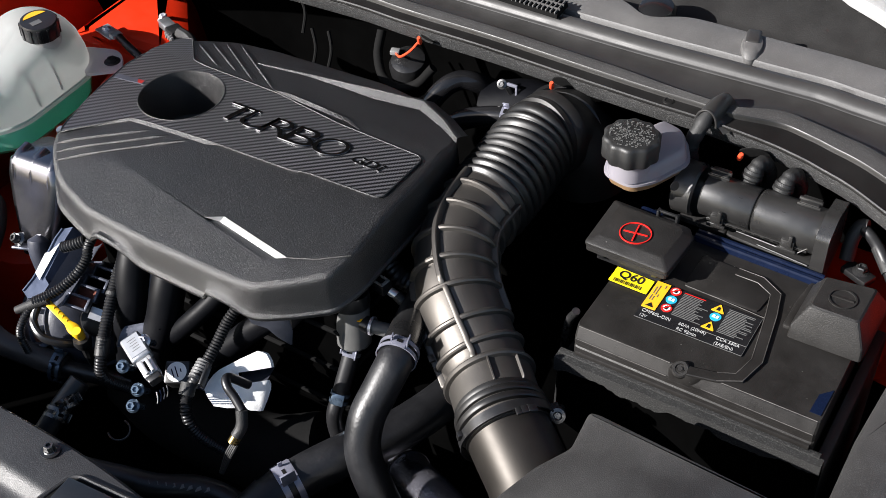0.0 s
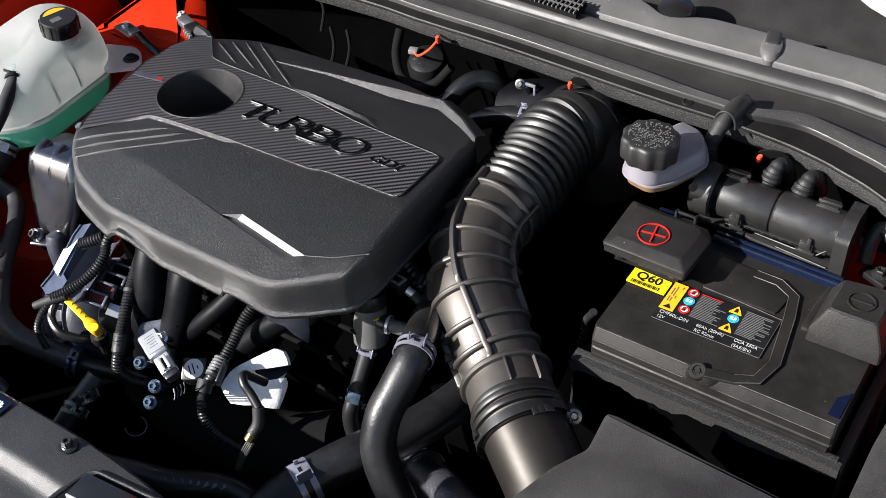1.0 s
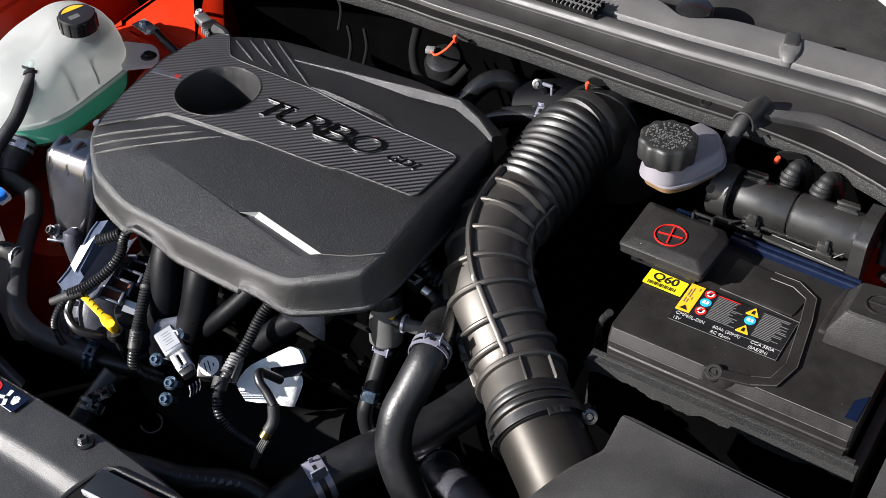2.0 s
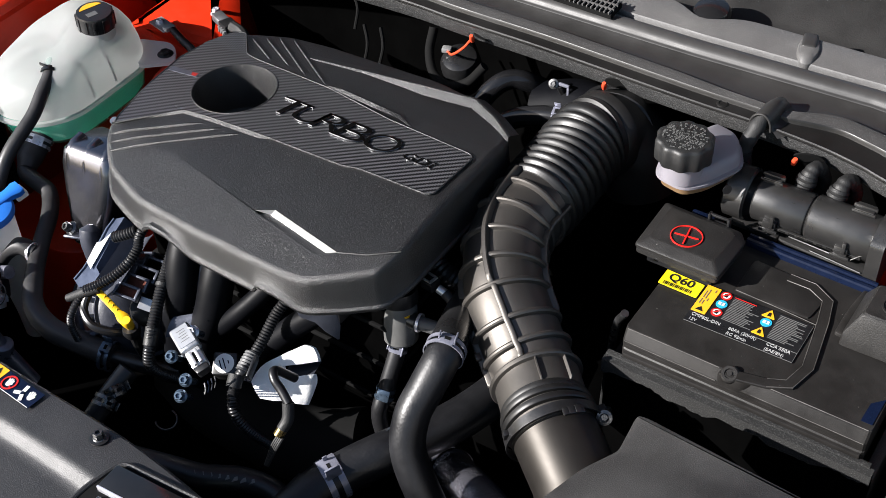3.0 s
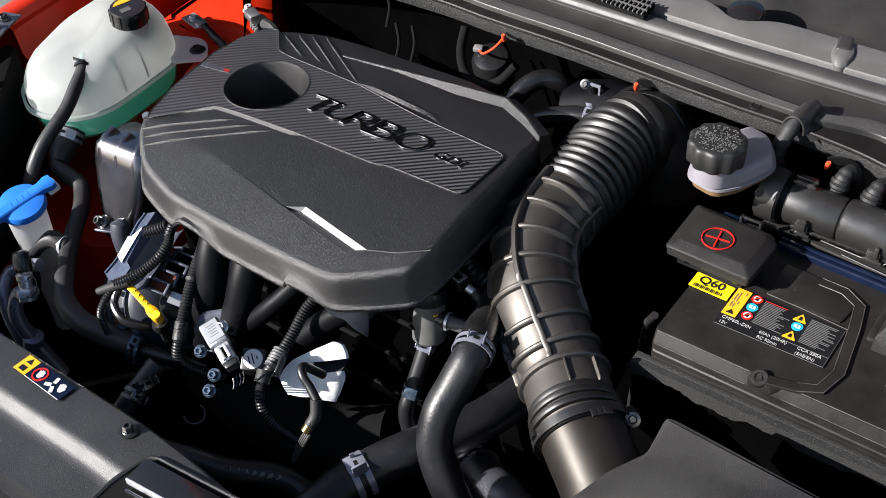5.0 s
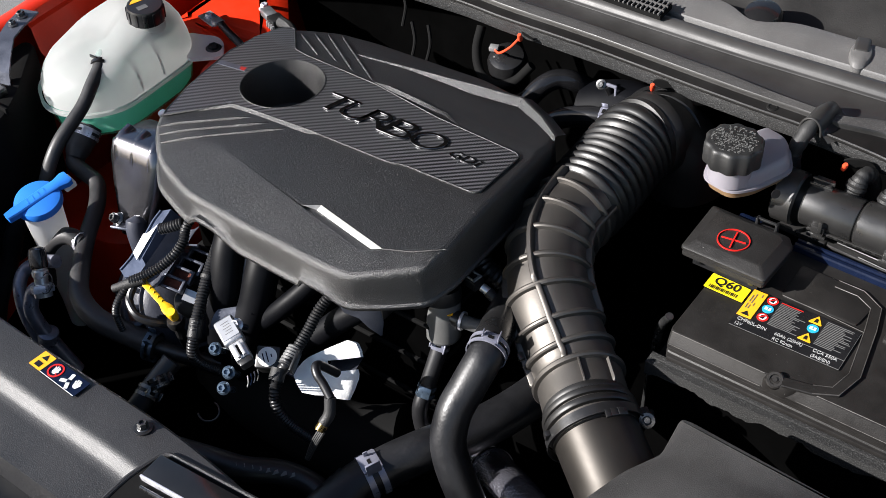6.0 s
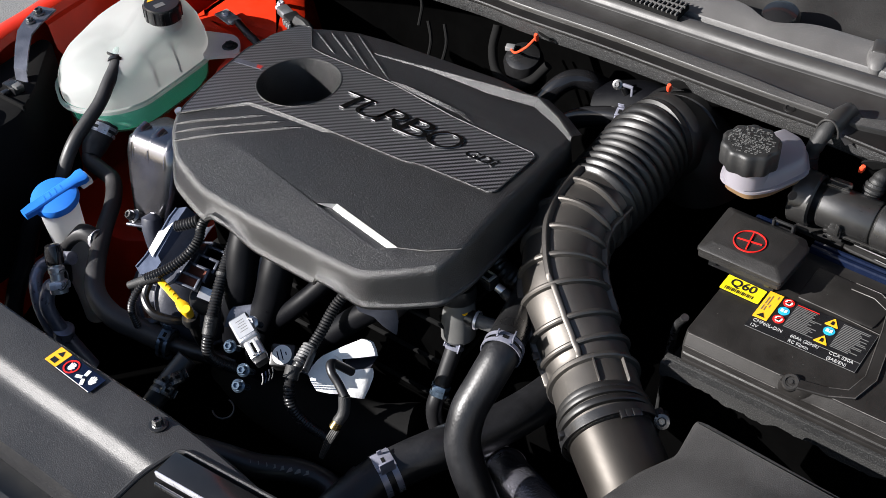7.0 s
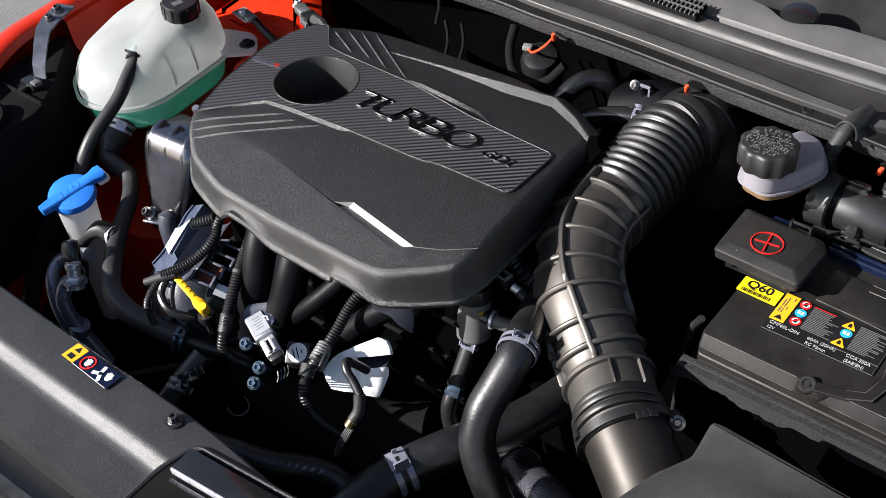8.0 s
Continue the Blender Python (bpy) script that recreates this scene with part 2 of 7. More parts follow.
def thing(name, at, label, category, group="", kind=""):
    ob = new(name)
    ob.empty_display_size = 0.02
    ob.location = Vector(at) + UP
    BASE[ob.name] = Vector(at)
    return tagged(ob, label, category, group, kind)


def part(name, bm, mat, parent, label="", smooth=35):
    bmesh.ops.translate(bm, verts=bm.verts, vec=-BASE[parent.name])
    ob = new(name, finish(name, bm, mat, smooth))
    ob.parent = parent
    BASE[ob.name] = BASE[parent.name]
    return tagged(ob, label)


def solid(name, bm, mat, label, category, group="", kind="", smooth=35):
    low = Vector([min(v.co[i] for v in bm.verts) for i in range(3)])
    high = Vector([max(v.co[i] for v in bm.verts) for i in range(3)])
    at = Vector(((low.x + high.x) / 2, (low.y + high.y) / 2, low.z))
    bmesh.ops.translate(bm, verts=bm.verts, vec=-at)
    ob = new(name, finish(name, bm, mat, smooth))
    ob.location = at + UP
    BASE[ob.name] = at
    return tagged(ob, label, category, group, kind)


def join(*some):
    out = some[0]
    for bm in some[1:]:
        mesh = bpy.data.meshes.new("joined")
        bm.to_mesh(mesh)
        bm.free()
        out.from_mesh(mesh)
        bpy.data.meshes.remove(mesh)
    return out


def turned(bm, m):
    bmesh.ops.transform(bm, matrix=m, verts=bm.verts)
    return bm


def box(x0, x1, y0, y1, z0, z1, bev=0.002, seg=2):
    bm = bmesh.new()
    bmesh.ops.create_cube(bm, size=1.0)
    for v in bm.verts:
        v.co = Vector(((x0 + x1) / 2 + v.co.x * (x1 - x0), (y0 + y1) / 2 + v.co.y * (y1 - y0), (z0 + z1) / 2 + v.co.z * (z1 - z0)))
    if bev:
        bmesh.ops.bevel(bm, geom=list(bm.edges), offset=bev, segments=seg, affect="EDGES", profile=0.5)
    return bm


def loft(rings, cap=True, closed=True):
    bm = bmesh.new()
    rows = [[bm.verts.new(p) for p in ring] for ring in rings]
    n = len(rows[0])
    for a, b in zip(rows, rows[1:]):
        for i in range(n if closed else n - 1):
            j = (i + 1) % n
            bm.faces.new((a[i], a[j], b[j], b[i]))
    if cap and closed:
        bm.faces.new(rows[0])
        bm.faces.new(rows[-1])
    return bm


def centre(points):
    return sum((Vector((p[0], p[1])) for p in points), Vector((0, 0))) / len(points)


def grown(outline, d):
    """The outline moved outwards by d (it runs either way round)."""
    pts = [Vector(p[:2]) for p in outline]
    area = sum(a.x * b.y - b.x * a.y for a, b in zip(pts, pts[1:] + pts[:1]))
    sign = 1 if area > 0 else -1
    out = []
    for a, b, c in zip(pts[-1:] + pts[:-1], pts, pts[1:] + pts[:1]):
        n1, n2 = (b - a).normalized(), (c - b).normalized()
        n1, n2 = Vector((n1.y, -n1.x)) * sign, Vector((n2.y, -n2.x)) * sign
        n = (n1 + n2).normalized()
        out.append(b + n * (d / max(0.5, n.dot(n1))))
    return out


def rounded(outline, r, seg=4):
    """The outline with its corners cut round."""
    pts = [Vector(p[:2]) for p in outline]
    out = []
    for a, b, c in zip(pts[-1:] + pts[:-1], pts, pts[1:] + pts[:1]):
        ra = min(r, (a - b).length * 0.45, (c - b).length * 0.45)
        p, q = b + (a - b).normalized() * ra, b + (c - b).normalized() * ra
        for i in range(seg + 1):
            s = i / seg
            out.append((1 - s) ** 2 * p + 2 * s * (1 - s) * b + s * s * q)
    return out


def slab(outline, z0, z1, bev=0.002, draft=0.0):
    """A flat piece with a rounded upper edge; draft: how much wider its foot is."""
    ring = lambda d, z: [Vector((p.x, p.y, z)) for p in grown(outline, d)]
    return loft([ring(draft, z0), ring(0.0, z1 - bev), ring(-bev * 0.3, z1 - bev * 0.3), ring(-bev, z1)])


def sheet(outline, z, t=0.0006):
    """A thin film or label lying flat."""
    return loft([[Vector((p[0], p[1], z)) for p in outline], [Vector((p[0], p[1], z + t)) for p in outline]])


def disc(x, y, z, r, t=0.0006, n=28):
    return sheet([(x + r * math.cos(a * math.tau / n), y + r * math.sin(a * math.tau / n)) for a in range(n)], z, t)


def spline(points, n=10):
    pts = [Vector(p) for p in points]
    pts = [2 * pts[0] - pts[1]] + pts + [2 * pts[-1] - pts[-2]]
    out = []
    for a, b, c, d in zip(pts, pts[1:], pts[2:], pts[3:]):
        for i in range(n):
            s = i / n
            out.append(0.5 * (2 * b + (c - a) * s + (2 * a - 5 * b + 4 * c - d) * s * s + (3 * b - a - 3 * c + d) * s ** 3))
    return out + [pts[-2]]


def even(path, step):
    """The path in even steps."""
    out, left = [path[0]], step
    for a, b in zip(path, path[1:]):
        d = (b - a).length
        while d > 1e-9 and left <= d:
            a = a + (b - a) * (left / d)
            d, left = d - left, step
            out.append(a)
        left -= d
    return out


def sweep(path, r, seg=14, cap=True, flat=1.0):
    """A tube along a path; r: a radius or a function of the metres run and the share of the way."""
    rings, run, up = [], 0.0, Vector((0, 0, 1))
    total = sum((b - a).length for a, b in zip(path, path[1:]))
    for i, p in enumerate(path):
        way = (path[min(i + 1, len(path) - 1)] - path[max(i - 1, 0)]).normalized()
        side = way.cross(up)
        if side.length < 0.05:
            side = way.cross(Vector((0, 1, 0)))
        side.normalize()
        top = side.cross(way)
        run += (p - path[i - 1]).length if i else 0.0
        rad = r(run, run / total) if callable(r) else r
        rings.append([p + (side * math.cos(a * math.tau / seg) + top * math.sin(a * math.tau / seg) * flat) * rad for a in range(seg)])
    return loft(rings, cap)


def tube(points, r, seg=14, n=10, cap=True, flat=1.0):
    return sweep(spline(points, n), r, seg, cap, flat)


def corrugated(points, r, pitch=0.0034, seg=12, deep=0.0011):
    path = even(spline(points, 24), pitch / 4)
    return sweep(path, lambda s, u: r + deep * (0.5 + 0.5 * math.sin(s / pitch * math.tau)) - deep, seg)


def along(at, way):
    return Matrix.Translation(at) @ Vector(way).to_track_quat("Z", "Y").to_matrix().to_4x4()


def lathe(profile, at, way=(0, 0, 1), seg=28, cap=True):
    rings = [[Vector((r * math.cos(a * math.tau / seg), r * math.sin(a * math.tau / seg), h)) for a in range(seg)] for r, h in profile]
    return turned(loft(rings, cap), along(at, way))


def band(at, way, r, width, t=0.001, seg=28):
    h = width / 2
    rings = [[Vector((q * math.cos(a * math.tau / seg), q * math.sin(a * math.tau / seg), z)) for a in range(seg)] for q, z in ((r, -h), (r + t, -h), (r + t, h), (r, h), (r, -h))]
    return turned(loft(rings, False), along(at, way))


def bolt_bm(at, way, r, h, flange=1.5):
    head = lathe([(r, 0), (r, h * 0.85), (r * 0.85, h), (r * 0.55, h), (r * 0.5, h * 0.75)], (0, 0, 0), seg=6)
    skirt = lathe([(r * flange, -h * 0.15), (r * flange, 0.0), (r * 1.05, h * 0.2)], (0, 0, 0), seg=20)
    return turned(join(head, skirt), along(at, way))


def words(body, size, at, t=0.0004, turn=0.0, bold=0.0, shear=0.0, align="LEFT", wide=1.0, bev=0.0):
    """Flat letters lying on a level surface."""
    data = bpy.data.curves.new("lettering", "FONT")
    data.body, data.size, data.extrude, data.offset, data.shear, data.align_x = body, size, t / 2, bold, shear, align
    data.bevel_depth, data.bevel_resolution = bev, 1
    ob = bpy.data.objects.new("lettering", data)
    mesh = ob.to_mesh()
    bm = bmesh.new()
    bm.from_mesh(mesh)
    ob.to_mesh_clear()
    bpy.data.objects.remove(ob)
    bpy.data.curves.remove(data)
    return turned(bm, pose(*at, 0, 0, turn) @ Matrix.Diagonal((wide, 1, 1, 1)))


def filled(loops, z):
    """A level face with holes; z: a height or a function of x and y."""
    bm = bmesh.new()
    for loop in loops:
        vs = [bm.verts.new((p[0], p[1], 0)) for p in loop]
        for a, b in zip(vs, vs[1:] + vs[:1]):
            bm.edges.new((a, b))
    bmesh.ops.triangle_fill(bm, use_beauty=True, use_dissolve=False, edges=list(bm.edges), normal=(0, 0, 1))
    for v in bm.verts:
        v.co.z = z(v.co.x, v.co.y) if callable(z) else z
    return bm


# ---- ground and car body ----
def ground():
    bm = bmesh.new()
    bmesh.ops.create_grid(bm, x_segments=40, y_segments=40, size=60)
    bmesh.ops.translate(bm, verts=bm.verts, vec=(0, 0, -0.86))
    solid("ground", bm, ASPHALT, "grey asphalt beside the parked car", "ground", kind="structure")


def swept_profile(profile, path, scale=None):
    """A profile of (back, up) carried along plan points (x, y, z); back runs square to the path."""
    rings = []
    for i, p in enumerate(path):
        way = path[min(i + 1, len(path) - 1)] - path[max(i - 1, 0)]
        way = Vector((way.x, way.y)).normalized()
        back = Vector((-way.y, way.x)) * (scale(p) if scale else 1.0)
        rings.append([Vector((p.x + back.x * b, p.y + back.y * b, p.z + u * back.length)) for b, u in profile])
    return loft(rings, cap=False, closed=False)


def step(x, a, b):
    u = max(0.0, min(1.0, (x - a) / (b - a)))
    return u * u * (3 - 2 * u)


def ribbon(rows):
    return loft(rows, cap=False, closed=False)


def cowl():
    lip = [Vector(p) for p in ((-1.10, 0.14, 0.065), (-0.95, 0.20, 0.072), (-0.80, 0.245, 0.077), (-0.64, 0.274, 0.08), (-0.471, 0.284, 0.08), (-0.384, 0.2805, 0.08), (-0.273, 0.2795, 0.08), (-0.196, 0.2762, 0.08), (-0.122, 0.2725, 0.08), (-0.053, 0.2698, 0.08), (0.005, 0.2690, 0.08), (0.077, 0.2625, 0.08), (0.116, 0.2547, 0.08), (0.142, 0.248, 0.079), (0.195, 0.227, 0.078), (0.30, 0.165, 0.073), (0.40, 0.08, 0.063))]
    path = spline(lip, 8)

    def rear(x):
        """The line of the hood seal, which stays straight where the lip curves forwards."""
        return float(np.interp(x, (-1.10, -0.80, -0.64, -0.47, -0.30, -0.10, 0.10, 0.20, 0.30, 0.42), (0.208, 0.313, 0.340, 0.350, 0.3475, 0.3455, 0.3505, 0.344, 0.315, 0.250)))

    def strip(profile):
        return ribbon([profile(p) for p in path])

    def ledge(p):
        front = 0.0160 + 0.016 * step(p.x, 0.02, 0.10) + 0.006 * step(p.x, 0.12, 0.25)
        wide = 0.0170 - 0.006 * step(p.x, -0.12, 0.0) + 0.010 * step(p.x, 0.02, 0.08) + 0.006 * step(p.x, 0.10, 0.20)
        return front, wide

    def face(p):
        """A rolled lip, a dark shelf behind it and a short riser."""
        front, _ = ledge(p)
        line = [(0.005, -0.0065), (0.0005, -0.0050), (-0.0010, -0.0030), (-0.0008, -0.0010), (0.0004, 0.0002), (0.0018, -0.0002), (0.0028, -0.0012), (0.45 * front, -0.0008), (front - 0.0012, 0.0002), (front - 0.0002, 0.0030), (front + 0.0003, 0.0050), (front + 0.0008, 0.0056)]
        return [p + Vector((0, b, u)) for b, u in line]

    def top(p):
        front, wide = ledge(p)
        return [p + Vector((0, b, u)) for b, u in ((front + 0.0008, 0.0056), (front + 0.5 * wide, 0.0062), (front + wide - 0.001, 0.0070), (front + wide, 0.0066), (front + wide + 0.0008, 0.0055))]

    def gutter(p):
        front, wide = ledge(p)
        a, b = p.y + front + wide + 0.0008, rear(p.x)
        return [Vector((p.x, a + (b - a) * k, p.z + u)) for k, u in ((0.0, 0.0055), (0.06, 0.0010), (0.18, -0.0010), (0.50, -0.0012), (0.80, -0.0004), (0.92, 0.0018), (1.0, 0.0030))]

    def seal(p):
        b = rear(p.x)
        bulb = [(b + 0.0165 - 0.0125 * math.cos(a), 0.0035 + 0.0095 * math.sin(a)) for a in np.linspace(0.15, 2.9, 12)]
        return [Vector((p.x, y, p.z + u)) for y, u in [(b, 0.003), (b + 0.0012, 0.0042), (b + 0.0026, 0.0042)] + bulb + [(b + 0.031, 0.0035), (b + 0.0315, -0.010)]]

    def deck(p):
        b = rear(p.x) + 0.0315
        back = max(b + 0.02, 0.424 - 0.022 * math.exp(-((p.x + 0.118) / 0.030) ** 2) - 0.22 * step(p.x, -0.18, -0.75) * 0.1)
        return [Vector((p.x, y, p.z + u)) for y, u in ((b, -0.010), (b + 0.0015, 0.0100), (b + 0.003, 0.0122), (b + (back - b) * 0.5, 0.0165), (back - 0.003, 0.0198), (back - 0.001, 0.0195), (back, 0.0178), (back + 0.0008, 0.010))]

    def trough(p):
        b = deck(p)[-1].y
        return [Vector((p.x, y, p.z + u)) for y, u in ((b, 0.010), (b + 0.002, -0.012), (b + 0.03, -0.018), (b + 0.055, -0.006), (b + 0.075, 0.010), (b + 0.14, 0.030), (b + 0.22, 0.06))]

    panel = thing("cowl_panel", (-0.2, 0.3, 0.06), "black plastic cowl cover with ridges below the windscreen", "cowl cover", kind="structure")
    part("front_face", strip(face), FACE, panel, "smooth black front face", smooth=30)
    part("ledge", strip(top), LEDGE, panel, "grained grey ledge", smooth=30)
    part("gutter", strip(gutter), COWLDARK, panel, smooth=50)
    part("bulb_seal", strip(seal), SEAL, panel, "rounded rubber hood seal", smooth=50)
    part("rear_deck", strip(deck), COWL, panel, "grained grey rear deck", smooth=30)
    part("rear_trough", strip(trough), TROUGH, panel, "trough before the windscreen, shade painted in its colour", smooth=50)
    foam = thing("sealing_foam", (-0.2, 0.26, 0.03), "grainy grey foam strip along the cowl lip", "foam strip", kind="structure")
    part("strip", ribbon([[p + Vector((0, b, u)) for b, u in ((0.034, -0.036), (0.016, -0.032), (0.012, -0.029), (0.003, -0.007), (0.010, -0.003))] for p in path]), FOAM, foam)
    wall = [Vector((p.x, p.y + 0.03, 0.0)) for p in path]
    # near-black colour stands in for the shade behind the engine
    solid("firewall", swept_profile([(0.02, 0.06), (0.06, 0.05), (0.12, 0.0), (0.12, -0.55)], wall), VOID, "bulkhead behind the engine, its shade painted near-black", "firewall", kind="structure")


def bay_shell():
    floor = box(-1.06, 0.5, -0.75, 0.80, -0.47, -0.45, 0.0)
    # coloured as dark as the deep shade it lies in
    solid("undertray", floor, VOID, "undertray far below the engine, deep shade in its colour", "undertray", kind="structure")
    solid("front_wall", box(-1.1, 0.45, -0.52, -0.50, -0.45, -0.12, 0.0), TRAY, "black radiator support in deep shade", "radiator support", kind="structure")


ground()
cowl()
bay_shell()


# ---- engine cover ----
TOP = 0.07
EDGE = [(-0.6168, 0.1359), (-0.6008, 0.1555), (-0.5611, 0.1811), (-0.5076, 0.1909), (-0.4248, 0.1947), (-0.354, 0.198), (-0.3015, 0.1887), (-0.2544, 0.1675), (-0.2162, 0.1343), (-0.2076, 0.1109), (-0.2055, 0.07), (-0.2035, -0.062), (-0.203, -0.078), (-0.2085, -0.11), (-0.212, -0.1165), (-0.24, -0.14), (-0.265, -0.157), (-0.276, -0.16), (-0.298, -0.161), (-0.3348, -0.1605), (-0.412, -0.1588), (-0.4973, -0.153), (-0.5289, -0.143), (-0.5605, -0.1315), (-0.596, -0.101), (-0.61, -0.08), (-0.622, -0.02), (-0.626, 0.068)]
BAND = [(-0.625, 0.054), (-0.6219, 0.075), (-0.6197, 0.1389), (-0.6056, 0.147), (-0.5616, 0.1005), (-0.5407, 0.0966), (-0.432, 0.093), (-0.335, 0.079), (-0.226, 0.073), (-0.22, 0.068), (-0.222, -0.002), (-0.228, -0.006), (-0.312, -0.008), (-0.3301, -0.0129), (-0.4403, -0.0157), (-0.5208, -0.0213), (-0.5463, -0.0249), (-0.6017, -0.0794), (-0.6068, -0.0678), (-0.618, -0.0)]


def dense(outline, step):
    out = []
    for a, b in zip(outline, outline[1:] + outline[:1]):
        n = max(1, int((b - a).length / step))
        out += [a + (b - a) * (k / n) for k in range(n)]
    return out


def cover_height(x, y):
    """Level along the band; falls gently before it, more in front of the groove, and backwards behind it."""
    hinge = float(np.interp(x, (-0.63, -0.503, -0.36, -0.256, -0.196), (-0.072, -0.086, -0.108, -0.119, -0.0775)))
    drop = 0.085 * max(0.0, -0.012 - y) + 0.13 * max(0.0, hinge - y)
    back = max(0.0, y - 0.094)
    return TOP - drop - 0.21 * back


def level_cuts(bm, xs, ys, height):
    """Cuts a flat face along a grid, so that it can follow a curved height."""
    for at, way in [((x, 0, 0), (1, 0, 0)) for x in xs] + [((0, y, 0), (0, 1, 0)) for y in ys]:
        bmesh.ops.bisect_plane(bm, geom=bm.verts[:] + bm.edges[:] + bm.faces[:], plane_co=at, plane_no=way, dist=1e-6)
    for v in bm.verts:
        v.co.z = height(v.co.x, v.co.y)
    return bm


def engine_cover():
    cover = thing("engine_cover", (-0.41, 0.0, 0.01), "dark grey moulded engine cover with carbon pattern band and lettering", "engine cover")
    hole = [(-0.524 + 0.0488 * math.cos(a * math.tau / 48), 0.036 + 0.0488 * math.sin(a * math.tau / 48)) for a in range(48)]
    edge = dense(rounded(EDGE, 0.012, 3), 0.012)
    groove = [(-0.503, -0.0845), (-0.3700, -0.1085), (-0.3510, -0.0985), (-0.2590, -0.1150), (-0.2780, -0.1270)]
    top = filled([[tuple(p) for p in grown(edge, -0.006)], hole, groove], 0.0)
    top = level_cuts(top, np.arange(-0.62, -0.20, 0.018), np.arange(-0.16, 0.19, 0.008), cover_height)
    valley = [groove[0], (-0.3560, -0.1010), (-0.2630, -0.1168)]
    slot = bmesh.new()
    deep = lambda p, d: slot.verts.new((p[0], p[1], cover_height(*p) - d))
    a, s, b, c, f = [deep(p, 0) for p in groove]
    m, n, g = deep(valley[1], 0.0068), deep(valley[2], 0.0080), deep((groove[4][0] + 0.0004, groove[4][1] + 0.0008), 0.0072)
    for face in ((a, f, g), (a, g, n, m), (g, f, c, n), (a, m, s)):
        slot.faces.new(face)
    facet = bmesh.new()
    lift = lambda p, d: facet.verts.new((p[0], p[1], cover_height(*p) - d))
    q = [None, lift(groove[1], 0), lift(groove[2], 0), lift(groove[3], 0), lift(valley[2], 0.0080), lift(valley[1], 0.0068)]
    facet.faces.new((q[1], q[2], q[5]))
    facet.faces.new((q[2], q[3], q[4], q[5]))

    def rim(x, y):
        """The lower rim arches over the loom openings in front."""
        low = 0.012
        if y < -0.08:
            low += 0.018 * step(x, -0.494, -0.476) * (1 - step(x, -0.452, -0.414)) + 0.013 * step(x, -0.332, -0.322) * (1 - step(x, -0.305, -0.268))
        elif y > 0.05:
            low -= 0.02
        return low

    def arch(x, y):
        return (rim(x, y) - 0.012) / 0.018 if y < -0.08 else 0.0

    def ring(d, fall, wall=None, share=0.0):
        out = []
        for p, e in zip(grown(edge, d), edge):
            high = cover_height(*e)
            z = cover_height(p.x, p.y) - fall if wall is None else rim(*e) + wall + share * (high - 0.009 - rim(*e))
            out.append(Vector((p.x, p.y - (0.0045 * arch(*e) * (1 - share) if wall is not None else 0.0), z)))
        return out

    skirt = loft([ring(-0.0066, 0.004), ring(-0.006, 0), ring(-0.0042, 0.0003), ring(-0.0024, 0.0012), ring(-0.0010, 0.0028), ring(-0.0002, 0.0050), ring(0.0004, 0.0080), ring(0.0018, 0, 0.0, 0.60), ring(0.0030, 0, 0.004, 0.18), ring(0.0040, 0, 0.0065), ring(0.0060, 0, 0.0052), ring(0.0064, 0, 0.0040), ring(0.0056, 0, 0.0030), ring(0.0058, 0, 0.0008), ring(0.0050, 0, -0.0005), ring(0.002, 0, -0.001)], cap=False)
    part("shell", join(top, skirt), COVER, cover, smooth=40)
    part("groove", slot, COVER, cover, "sharp tapering groove", smooth=4)
    part("silver_facet", facet, SILVER, cover, "bright silver slanted facet in a groove")
    crease = [groove[3], (-0.232, -0.1035), (-0.2045, -0.0835)]
    part("crease", sweep([Vector((x, y, cover_height(x, y))) for x, y in crease], 0.0010, 6), COVER, cover)
    band_loop = rounded(BAND, 0.004, 2)
    z = TOP + 0.0018
    panel = level_cuts(filled([band_loop, hole], 0.0), np.arange(-0.62, -0.53, 0.018), [-0.07, -0.055, -0.04, -0.028, -0.020, -0.0121, 0.0941, 0.105, 0.118], lambda x, y: cover_height(x, y) + 0.0018)
    high = [Vector((p.x, p.y, cover_height(p.x, p.y) + 0.0018)) for p in band_loop]
    lip = loft([[p - Vector((0, 0, 0.0028)) for p in high], high], cap=False)
    part("carbon_band", join(panel, lip), CARBON, cover, "grey carbon fibre pattern band")
    part("band_border", sweep(high + high[:1], 0.0008, 6, False), COVER, cover, "thin grained border")
    well = [[Vector((-0.524 + r * math.cos(k * math.tau / 48), 0.036 + r * math.sin(k * math.tau / 48), h)) for k in range(48)] for r, h in ((0.0500, z + 0.0002), (0.0496, z + 0.0008), (0.0486, z + 0.0005), (0.0476, z - 0.0035), (0.0450, z - 0.058), (0.0300, z - 0.062), (0.0010, z - 0.0625))]
    part("filler_opening", loft(well, cap=False), COVER, cover, "round oil filler opening")
    part("filler_cap", lathe([(0.0, 0.012), (0.008, 0.014), (0.026, 0.012), (0.029, 0.006), (0.029, -0.02)], (-0.524, 0.036, 0.0), seg=30), GLOSS, cover, "black oil filler cap deep in the opening")
    badge = part("badge", sheet([(-0.6178, 0.0250), (-0.6176, 0.0333), (-0.5794, 0.0374), (-0.5780, 0.0302)], z, 0.0005), ALUDARK, cover, "small grey metal badge with red end")
    part("badge_end", sheet([(-0.5861, 0.0303), (-0.5894, 0.0358), (-0.5806, 0.0367), (-0.5800, 0.0304)], z + 0.0005, 0.0002), DARKRED, badge, "red end")
